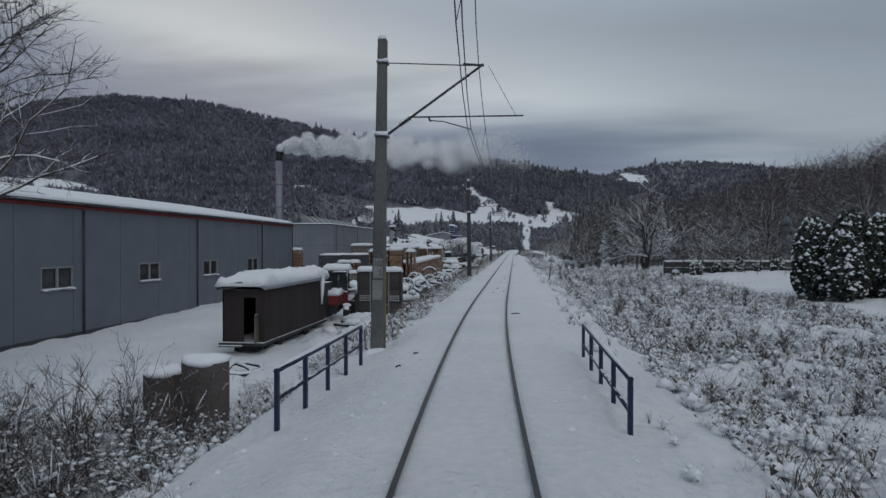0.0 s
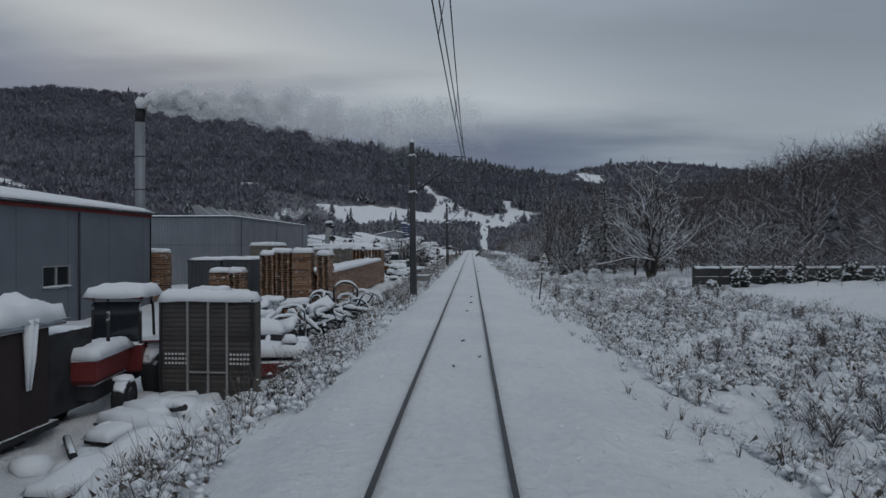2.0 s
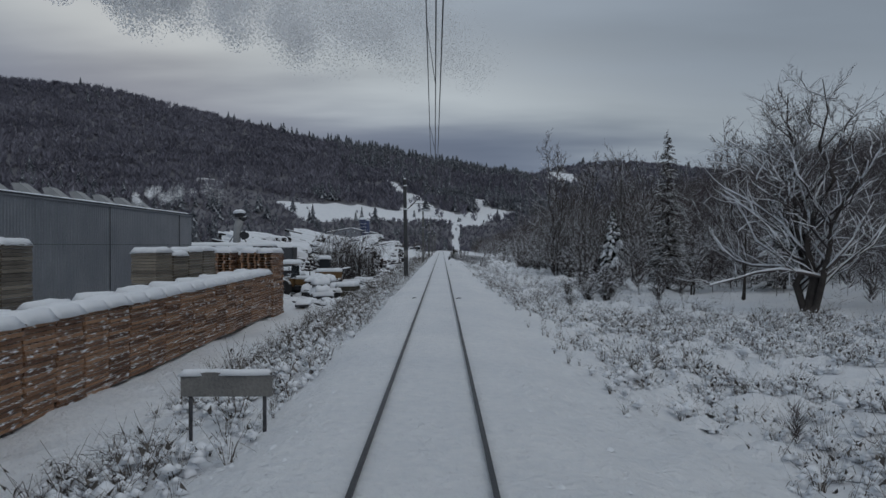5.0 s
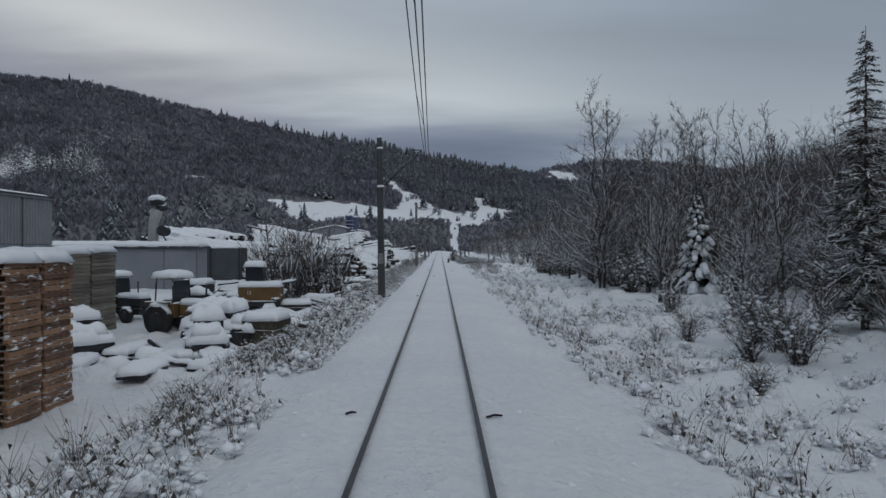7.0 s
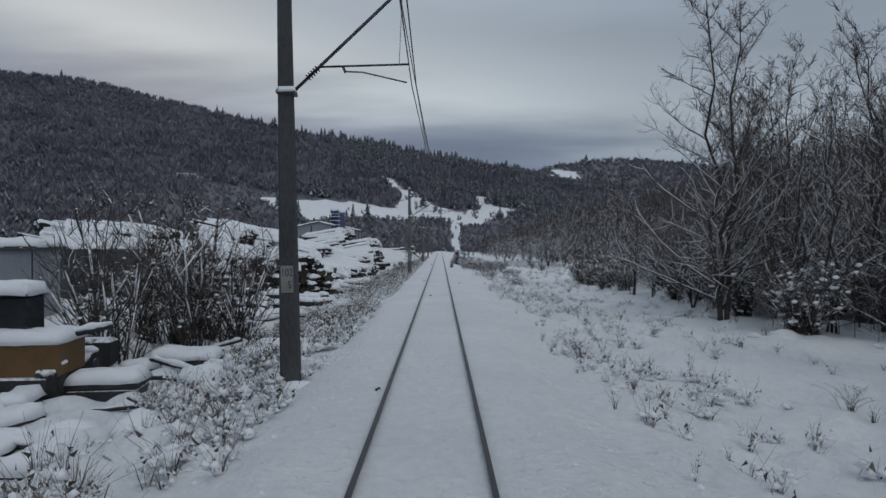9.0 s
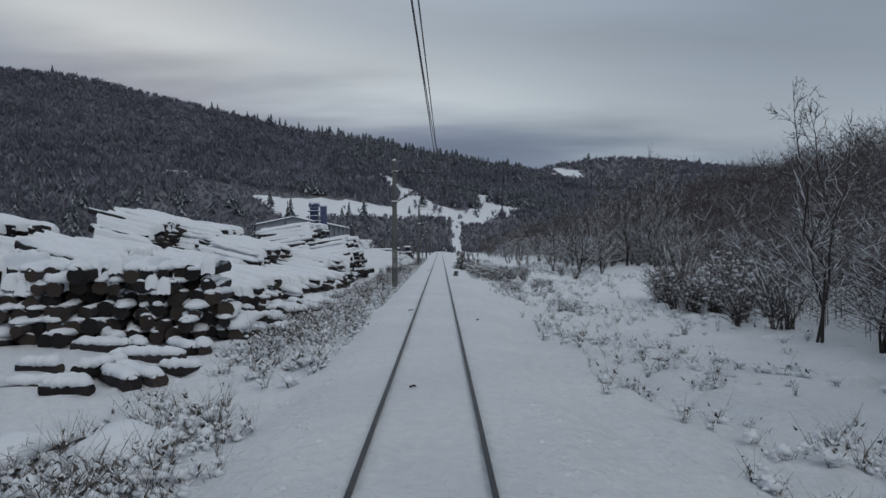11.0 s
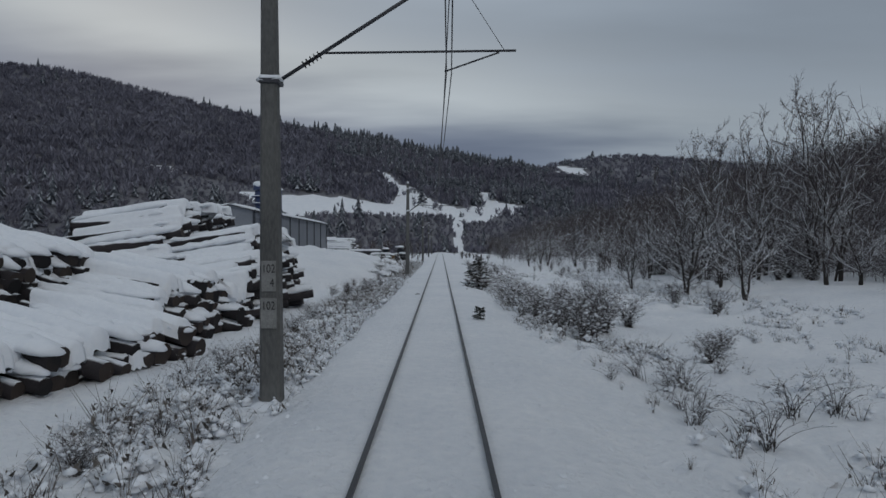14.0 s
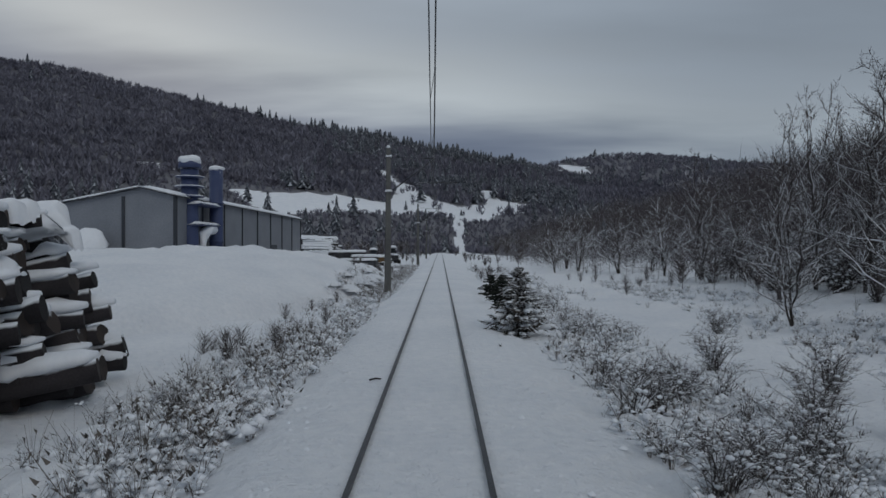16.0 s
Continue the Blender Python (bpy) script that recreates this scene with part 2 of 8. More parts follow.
# ---------- mesh helpers ----------
class Build:
    """Collects boxes, tubes and lumps; make() links them as one mesh."""

    def __init__(self):
        self.v, self.f, self.mi, self.sm = [], [], [], []

    def add(self, vs, fs, mi=0, smooth=False):
        o = len(self.v)
        self.v.extend(tuple(p) for p in vs)
        self.f.extend(tuple(i + o for i in q) for q in fs)
        self.mi.extend([mi] * len(fs)); self.sm.extend([smooth] * len(fs))
        return self

    def box(self, c, s, rz=0.0, mi=0, m=None, bevel=0.0):
        x, y, z = (a / 2 for a in s)
        if bevel:
            k = min(bevel, x * 0.6, y * 0.6, z * 0.6)
            vs = []
            for zz, ins in ((-z, k), (-z + k, 0), (z - k, 0), (z, k)):
                vs += [Vector((sx * (x - ins), sy * (y - ins), zz)) for sx, sy in ((-1, -1), (1, -1), (1, 1), (-1, 1))]
            fs = [(3, 2, 1, 0), (12, 13, 14, 15)]
            for r in range(3):
                for i in range(4):
                    j = (i + 1) % 4
                    fs.append((r * 4 + i, r * 4 + j, r * 4 + 4 + j, r * 4 + 4 + i))
        else:
            vs = [Vector((sx * x, sy * y, sz * z)) for sz in (-1, 1) for sx, sy in ((-1, -1), (1, -1), (1, 1), (-1, 1))]
            fs = [(3, 2, 1, 0), (4, 5, 6, 7), (0, 1, 5, 4), (1, 2, 6, 5), (2, 3, 7, 6), (3, 0, 4, 7)]
        t = m if m is not None else Matrix.Translation(c) @ Matrix.Rotation(rz, 4, "Z")
        return self.add([t @ p for p in vs], fs, mi)

    def tube(self, pts, radii, n=6, mi=0, caps=True, smooth=True):
        pts = [Vector(p) for p in pts]
        if not hasattr(radii, "__len__"):
            radii = [radii] * len(pts)
        vs, fs = [], []
        for k, p in enumerate(pts):
            d = (pts[min(k + 1, len(pts) - 1)] - pts[max(k - 1, 0)]).normalized()
            a = d.cross(Vector((0, 0, 1)) if abs(d.z) < 0.95 else Vector((1, 0, 0))).normalized()
            b = d.cross(a)
            vs += [p + (a * math.cos(2 * math.pi * i / n) + b * math.sin(2 * math.pi * i / n)) * radii[k] for i in range(n)]
        for k in range(len(pts) - 1):
            fs += [(k * n + i, k * n + n + i, k * n + n + (i + 1) % n, k * n + (i + 1) % n) for i in range(n)]
        self.add(vs, fs, mi, smooth)
        if caps:
            o = len(self.v) - len(vs)
            self.f += [tuple(o + i for i in range(n)), tuple(o + len(vs) - 1 - i for i in range(n))]
            self.mi += [mi, mi]; self.sm += [False, False]
        return self

    def ribbon(self, pts, widths, side, mi=0):
        """A narrow strip along a path, for twigs too thin to show their roundness."""
        o, n = len(self.v), len(pts)
        for p, w in zip(pts, widths):
            self.v.append(tuple(p - side * w)); self.v.append(tuple(p + side * w))
        for k in range(n - 1):
            self.f.append((o + 2 * k, o + 2 * k + 1, o + 2 * k + 3, o + 2 * k + 2))
        self.mi.extend([mi] * (n - 1)); self.sm.extend([False] * (n - 1))
        return self

    def slab(self, x0, x1, y0, y1, z, th, seed=0, over=0.08, step=0.25, mi=0, tilt=(0, 0), rough=0.35):
        """A pillow of lying snow on a flat or tilted top."""
        nx, ny = max(3, min(60, int((x1 - x0 + 2 * over) / step))), max(3, min(60, int((y1 - y0 + 2 * over) / step)))
        xa, xb, ya, yb = x0 - over, x1 + over, y0 - over, y1 + over
        vs, fs = [], []
        for j in range(ny + 1):
            for i in range(nx + 1):
                x, y = xa + (xb - xa) * i / nx, ya + (yb - ya) * j / ny
                e = min(min(i, nx - i) * (xb - xa) / nx, min(j, ny - j) * (yb - ya) / ny)
                r = min(e / max(th * 1.1, 0.05), 1.0)
                n = noise.noise((x * 1.3 + seed * 7.1, y * 1.3, seed)) + 0.5 * noise.noise((x * 3.7, y * 3.7 + seed, 4.0))
                h = th * math.sqrt(max(0.0, 1 - (1 - r) ** 2)) * (1 + rough * n)
                wob = 0.06 * noise.noise((x * 2.1 + seed, y * 2.3, 9.0)) if r == 0 else 0
                vs.append((x + (wob if i in (0, nx) else 0), y + (wob if j in (0, ny) else 0), z + (x - x0) * tilt[0] + (y - y0) * tilt[1] + h - (0.05 + 0.04 * n if r == 0 else 0)))
        w = nx + 1
        fs = [(j * w + i, j * w + i + 1, j * w + w + i + 1, j * w + w + i) for j in range(ny) for i in range(nx)]
        rim = [i for i in range(w)] + [j * w + nx for j in range(1, ny + 1)] + [ny * w + i for i in range(nx - 1, -1, -1)] + [j * w for j in range(ny - 1, 0, -1)]
        fs.append(tuple(reversed(rim)))
        return self.add(vs, fs, mi, True)

    def lump(self, c, r, seed=0, n=7, rings=4, mi=0, squash=0.7):
        vs, fs = [], []
        for k in range(rings + 1):
            a = math.pi * k / rings
            for i in range(n):
                t = 2 * math.pi * i / n
                q = Vector((math.sin(a) * math.cos(t), math.sin(a) * math.sin(t), math.cos(a) * squash))
                d = 1 + 0.35 * noise.noise(q * 1.5 + Vector((seed * 3.1, seed, 0)))
                vs.append(Vector(c) + q * d * r)
        for k in range(rings):
            fs += [(k * n + i, k * n + n + i, k * n + n + (i + 1) % n, k * n + (i + 1) % n) for i in range(n)]
        return self.add(vs, fs, mi, True)

    def mesh(self, name, *mats):
        me = bpy.data.meshes.new(name)
        me.from_pydata([tuple(p) for p in self.v], [], self.f)
        for m in mats:
            me.materials.append(m)
        me.polygons.foreach_set("material_index", self.mi)
        me.polygons.foreach_set("use_smooth", self.sm)
        me.update()
        return me

    def make(self, name, *mats):
        return new(name, self.mesh(name, *mats))


def part(name, b, mats, parent, label=""):
    mats = mats if isinstance(mats, (list, tuple)) else (mats,)
    ob = new(name, b.mesh(name, *mats) if isinstance(b, Build) else b)
    ob.parent = parent
    return tagged(ob, label) if label else ob


def thing(name, at, label, category, group="", rz=0.0):
    ob = new(name)
    ob.matrix_basis = pose(*at, 0, 0, rz)
    return tagged(ob, label, category, group)


def grow(verts, faces, place, scale, turn, mat, name, tall=None):
    """One mesh from many copies of a small triangle template (arrays): used for woods and weeds."""
    V, F = np.asarray(verts, float), np.asarray(faces, int)
    n, nv = len(place), len(V)
    c, s = np.cos(turn)[:, None], np.sin(turn)[:, None]
    sc = np.asarray(scale)[:, None]
    tz = sc if tall is None else np.asarray(tall)[:, None]
    X = (V[None, :, 0] * c - V[None, :, 1] * s) * sc + place[:, 0:1]
    Y = (V[None, :, 0] * s + V[None, :, 1] * c) * sc + place[:, 1:2]
    Z = V[None, :, 2] * tz + place[:, 2:3]
    P = np.stack([X, Y, Z], 2).reshape(-1, 3)
    Q = (F[None] + (np.arange(n) * nv)[:, None, None]).reshape(-1, 3)
    return P, Q


def solid(name, chunks, mats):
    """Links arrays of (points, triangles, material slot) as one mesh object."""
    me = bpy.data.meshes.new(name)
    o, Ps, Qs, Ms = 0, [], [], []
    for P, Q, k in chunks:
        Ps.append(P); Qs.append(Q + o); Ms.append(np.full(len(Q), k)); o += len(P)
    P, Q, M = np.concatenate(Ps), np.concatenate(Qs), np.concatenate(Ms)
    me.vertices.add(len(P)); me.vertices.foreach_set("co", P.ravel())
    me.loops.add(len(Q) * 3); me.loops.foreach_set("vertex_index", Q.ravel().astype(np.int32))
    me.polygons.add(len(Q)); me.polygons.foreach_set("loop_start", np.arange(0, len(Q) * 3, 3, dtype=np.int32))
    for m in mats:
        me.materials.append(m)
    me.polygons.foreach_set("material_index", M.astype(np.int32))
    me.update(calc_edges=True)
    return new(name, me)


# ---------- lie of the land ----------
def track_x(y):
    return 0.95 * (np.maximum(0, (42 - np.asarray(y, float)) / 35)) ** 2.4 if np.ndim(y) else 0.95 * max(0.0, (42 - y) / 35) ** 2.4


def sstep(a, b, x):
    t = np.clip((np.asarray(x, float) - a) / (b - a), 0, 1)
    return t * t * (3 - 2 * t)


def wave(x, y, f, s):
    """Smooth unevenness from a few crossed sines."""
    return (np.sin(x * f + s) * np.cos(y * f * 0.83 + 1.7 * s) + 0.6 * np.sin(x * f * 1.9 + y * f * 1.3 + 2.3 * s) + 0.5 * np.cos(x * f * 2.7 - y * f * 3.1 + s)) / 2.1


def land(x, y):
    """Height of the ground, on arrays or numbers."""
    x, y = np.asarray(x, float), np.asarray(y, float)
    d = x - track_x(np.clip(y, -40, None) + 0 * x)
    yard = np.interp(y, [0, 40, 60, 75, 110, 150, 200, 260], [-2.2, -2.2, -1.8, -1.5, -1.35, -0.9, -0.8, -0.5])
    right = np.interp(y, [0, 60, 110, 140, 200, 300], [-1.0, -0.9, -0.8, -0.75, -0.7, -0.4])
    left_drop = sstep(2.9, 6.5, -d)
    right_drop = sstep(3.0, 5.6, d)
    near = -0.05 - np.where(d < 0, 0.36, 0.24) * sstep(1.6, 3.0, np.abs(d))
    z = near + (yard - near) * left_drop + (right - near) * right_drop
    off = sstep(2.2, 4.5, np.abs(d))
    z = z + off * (0.14 * wave(x, y, 0.9, 0.3) + 0.09 * wave(x, y, 2.3, 2.0)) + 0.012 * wave(x, y, 3.1, 1.0)
    # sleepers felt through the snow, and a trodden, lumpy shoulder
    ad = np.abs(d)
    z = z + 0.018 * np.cos(y * 2 * np.pi / 0.6) * sstep(1.35, 1.15, ad) * (0.45 + 0.55 * wave(x * 0.2, y, 0.5, 0.6)) * (y < 300)
    shoulder = sstep(1.25, 1.9, ad) * sstep(5.0, 3.6, ad) * (y < 300)
    z = z + shoulder * ((0.032 + 0.026 * (d > 0)) * wave(x, y, 2.9, 0.8) + 0.034 * wave(x, y, 6.1, 2.2)) + 0.07 * shoulder * wave(x, y * 0.35, 1.1, 1.9)
    # rough, wind-carved bank beside the right-hand shoulder
    bank = sstep(2.3, 3.4, d) * sstep(10.0, 7.0, d) * (y < 300)
    z = z + bank * (0.085 * np.abs(wave(x, y, 3.4, 0.9)) + 0.055 * wave(x, y, 5.3, 1.4) - 0.03)
    # bank and wooded slope beyond the right-hand meadow
    z = z + sstep(14, 24, x) * 0.7 * sstep(40, 70, y)
    hill_r = np.interp(x, [24, 44, 95, 160, 260, 500, 1500], [0, 0.5, 14, 22, 27, 32, 50])
    z = z + hill_r * sstep(0, 120, y + 40) * (1 - 0.75 * sstep(260, 620, y) * (1 - sstep(200, 500, x)))
    # wooded mountain on the left and ahead
    crest = np.interp(x, [-1500, -900, -640, -500, -380, -215, -136, -91, -61, -22, 16, 55, 94, 130, 180, 240, 300, 355, 470, 700, 1500],
                      [150, 212, 245, 234, 206, 167, 153, 147, 139, 133, 128, 120, 112, 112, 132, 158, 164, 162, 144, 112, 90])
    foot = np.interp(x, [-1500, -600, -400, -196, 60, 200, 400, 1500], [40, 180, 270, 385, 545, 600, 560, 300])
    top = np.interp(x, [-1500, -600, 100, 240, 1500], [900, 1050, 1120, 1500, 1600])
    k = np.clip((y - foot) / (top - foot), 0, 1.25)
    rise = np.where(k < 1, 0.75 * k + 0.25 * k * k, 1 - 1.6 * (k - 1))
    z = z + crest * rise + sstep(0.05, 0.3, k) * (6 * wave(x, y, 0.011, 0.7) + 3 * wave(x, y, 0.03, 1.9)) * (1 - 0.7 * sstep(0.8, 1, k))
    # the snow heap by the sawmill
    heap = 1 - ((x + 17.5) / 13.5) ** 2 - ((y - 232) / 27) ** 2
    z = z + 2.9 * np.sqrt(np.clip(heap, 0, 1)) * (1 + 0.10 * wave(x, y, 0.5, 0.2) + 0.07 * wave(x, y, 1.1, 1.3) + 0.035 * wave(x, y, 2.7, 0.5))
    return z



def ground_sheet():
    xs = np.concatenate([-np.geomspace(1500, 170, 30), np.arange(-165, -33.5, 4.4), np.arange(-33, -8, 0.7), np.arange(-8, -4.4, 0.3), np.arange(-4.4, 4.4, 0.165), np.arange(4.4, 8, 0.3), np.arange(8, 33, 0.7), np.arange(34, 110, 4.4), np.geomspace(112, 1500, 34)])
    ys = np.concatenate([np.linspace(-60, -2, 16), np.arange(0, 216, 0.3), np.arange(216, 262, 0.6), np.geomspace(262, 476, 24), np.arange(480, 900, 5.0), np.geomspace(905, 2300, 44)])
    X, Y = np.meshgrid(xs, ys)
    Z = land(X, Y)
    P = np.stack([X, Y, Z], 2).reshape(-1, 3)
    w, h = len(xs), len(ys)
    i, j = np.meshgrid(np.arange(w - 1), np.arange(h - 1))
    a = (j * w + i).ravel()
    Q = np.concatenate([np.stack([a, a + 1, a + w + 1], 1), np.stack([a, a + w + 1, a + w], 1)])
    cx, cy = P[Q][:, :, 0].mean(1), P[Q][:, :, 1].mean(1)
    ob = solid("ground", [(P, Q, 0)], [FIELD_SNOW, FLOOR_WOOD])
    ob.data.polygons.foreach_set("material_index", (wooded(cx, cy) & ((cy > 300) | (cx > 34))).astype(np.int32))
    ob.data.polygons.foreach_set("use_smooth", np.ones(len(Q), bool))
    return tagged(ob, "deep fresh snow over yard, meadow and hills", "ground", kind="structure")


# open snowfields on the slopes ahead, as outlines in plan
MEADOWS = ([(-142, 630), (-127, 641), (-102, 658), (-73, 673), (-37, 686), (-24, 690), (-26, 608), (-51, 622), (-77, 604), (-84, 572), (-104, 566), (-120, 598)],
           [(-72, 885), (-50, 850), (-38, 815), (-17, 800), (-15, 747), (9, 706), (30, 676), (20, 628), (-6, 650), (-35, 630), (-40, 700), (-36, 745), (-48, 800)],
           [(30, 832), (49, 815), (52, 762), (82, 738), (72, 708), (41, 670), (36, 636), (16, 625), (10, 700), (37, 727)])
# small openings: centre, half lengths
GLADES = [(11.5, 600, 4.0, 40), (10, 535, 2.4, 20), (-212, 690, 13, 7), (-372, 520, 40, 26), (228, 1345, 22, 80), (206, 1290, 10, 22)]


def inside(x, y, outline):
    hit = np.zeros(np.broadcast(x, y).shape, bool)
    for (xa, ya), (xb, yb) in zip(outline, outline[1:] + outline[:1]):
        hit ^= ((ya > y) != (yb > y)) & (x < (xb - xa) * (y - ya) / (yb - ya + 1e-9) + xa)
    return hit


def wooded(x, y):
    """Where the hills carry trees."""
    x, y = np.asarray(x, float), np.asarray(y, float)
    open_ = np.zeros(np.broadcast(x, y).shape, bool)
    wob = 0.32 * wave(x, y, 0.05, 0.9) + 0.28 * wave(x, y, 0.17, 2.1)
    for m in MEADOWS:
        open_ |= inside(x + 3 * wave(x, y, 0.11, 0.4), y + 5 * wave(x, y, 0.13, 1.4), m)
    for cx, cy, a, b in GLADES:
        open_ |= ((x - cx) / a) ** 2 + ((y - cy) / b) ** 2 < 1 + wob
    foot = np.interp(x, [-1500, -600, -400, -196, 60, 200, 400], [40, 180, 270, 385, 470, 300, 0])
    left = (y > foot - 25) & (x < 90) & ((np.abs(x - 10) > 2.5) | (y > 560))
    ahead = (y > 470) & ((np.abs(x - 10) > 2.5) | (y > 560))
    rgt = (x > np.interp(y, [40, 90, 130, 165, 200, 230, 300, 420], [44, 30, 24, 28, 33, 26, 22, 14])) & (y > 40)
    return (left | ahead | rgt) & ~open_


def fir_template(seed=3):
    """Spruce, one metre tall: ragged skirts of boughs; a second list of faces carries snow."""
    rng = np.random.RandomState(seed)
    v, f, sn = [], [], []
    tiers = 6
    for k in range(tiers):
        t = k / tiers
        z0, z1, r, n, o = 0.07 + 0.80 * t, min(1.0, 0.07 + 0.80 * t + 0.30 - 0.12 * t), 0.215 * (1 - t) + 0.03, 8, len(v)
        for i in range(n):
            a = 2 * math.pi * (i + 0.5 * rng.rand()) / n + k
            q = r * (1.0 + 0.35 * rng.rand() if i % 2 else 0.55 + 0.2 * rng.rand())
            v.append((q * math.cos(a), q * math.sin(a), z0 + (0.0 if i % 2 else 0.05) + 0.03 * rng.rand()))
        v.append((0, 0, z1))
        f += [(o + i, o + (i + 1) % n, o + n) for i in range(n)]
        for i in range(1, n, 2):
            if rng.rand() < 0.6:
                p, m = np.array(v[o + i]), len(v)
                side = np.array([-p[1], p[0], 0]) * 0.28
                v.extend([tuple(p * (1.03, 1.03, 1) + (0, 0, 0.012) - side), tuple(p * (1.03, 1.03, 1) + (0, 0, 0.012) + side), (p[0] * 0.35, p[1] * 0.35, z0 + (z1 - z0) * 0.68)])
                sn.append((m, m + 1, m + 2))
    return v, f, sn


def bush_template(seed, blades=26, spread=0.32, thick=1.0):
    """Bare broadleaf tree, one metre tall: a stem and a fan of thin boughs."""
    rng = np.random.RandomState(seed)
    v, f = [], []
    def sliver(p, q, w):
        o = len(v)
        a = rng.rand() * 6.3
        v.extend([(p[0] - w * math.cos(a), p[1] - w * math.sin(a), p[2]), (p[0] + w * math.cos(a), p[1] + w * math.sin(a), p[2]), q])
        f.append((o, o + 1, o + 2))
    sliver((0, 0, -0.05), (0, 0, 0.95), 0.018 * thick)
    for i in range(blades):
        z = 0.12 + 0.6 * rng.rand()
        a, r = rng.rand() * 6.3, spread * (0.35 + 0.65 * rng.rand())
        tip = (r * math.cos(a), r * math.sin(a), min(1.0, z + 0.12 + 0.33 * rng.rand()))
        sliver((0.03 * rng.randn(), 0.03 * rng.randn(), z), tip, (0.012 + 0.016 * rng.rand()) * thick)
    return v, f


def dome_template(seed, blades=18):
    """Far leafless tree, one metre tall: broad blades fanning into a rounded crown."""
    rng = np.random.RandomState(seed)
    v, f = [], []
    for i in range(blades):
        a, up = i * 2.4 + rng.rand(), 0.15 + 0.85 * rng.rand()
        r = 0.42 * math.sqrt(max(0.05, 1 - (up - 0.35) ** 2 / 0.5)) * (0.7 + 0.4 * rng.rand())
        tip = np.array([r * math.cos(a), r * math.sin(a), 0.22 + 0.74 * up * (0.85 + 0.15 * rng.rand())])
        base = np.array([0.12 * rng.randn(), 0.12 * rng.randn(), max(0.0, tip[2] - 0.45)])
        w = rng.randn(3); w[2] *= 0.3; w *= (0.05 + 0.04 * rng.rand()) / np.linalg.norm(w)
        o = len(v)
        v += [tuple(base - w), tuple(base + w), tuple(tip)]
        f.append((o, o + 1, o + 2))
    return v, f


def crown_template(seed, limbs, per, spread, thick, snowy=1.0):
    """Bare tree, one metre tall: stem, crooked limbs and short twigs; a second list of faces carries lying snow."""
    rng = np.random.RandomState(seed)
    v, f, sn = [], [], []
    def sliver(p, q, w, into):
        o = len(v)
        d = rng.randn(3); d /= np.linalg.norm(d)
        v.extend([tuple(p - d * w), tuple(p + d * w), tuple(q)]); into.append((o, o + 1, o + 2))
    sliver(np.array([0, 0, -0.05]), np.array([0.02, 0, 0.96]), 0.009 * thick, f)
    for i in range(limbs):
        z = 0.10 + 0.72 * (i + rng.rand()) / limbs
        a, r = i * 2.4 + rng.rand(), spread * (1.1 - 0.65 * z) * (0.5 + 0.6 * rng.rand())
        p = np.array([0, 0, z])
        m = p + np.array([math.cos(a) * r * 0.5, math.sin(a) * r * 0.5, 0.05 + 0.10 * rng.rand()])
        e = m + np.array([math.cos(a + 0.5 * rng.randn()) * r * 0.55, math.sin(a + 0.5 * rng.randn()) * r * 0.55, 0.02 + 0.16 * rng.rand()])
        e[2] = min(e[2], 1.0)
        sliver(p, m + (m - p) * 0.3, 0.0075 * thick, f); sliver(m, e, 0.006 * thick, f)
        if rng.rand() < (0.42 - 0.5 * z) * snowy:
            sliver(p + (m - p) * 0.3 + np.array([0, 0, 0.006]), e + np.array([0, 0, 0.006]), 0.0065 * thick, sn)
        for k in range(per):
            q = p + (m - p) * rng.rand() if k % 3 == 0 else m + (e - m) * rng.rand()
            t = q + rng.randn(3) * 0.055 + np.array([math.cos(a), math.sin(a), 0.7]) * 0.05 * rng.rand()
            sliver(q, t, 0.0035 * thick, sn if rng.rand() < 0.05 * snowy else f)
    return v, f, sn


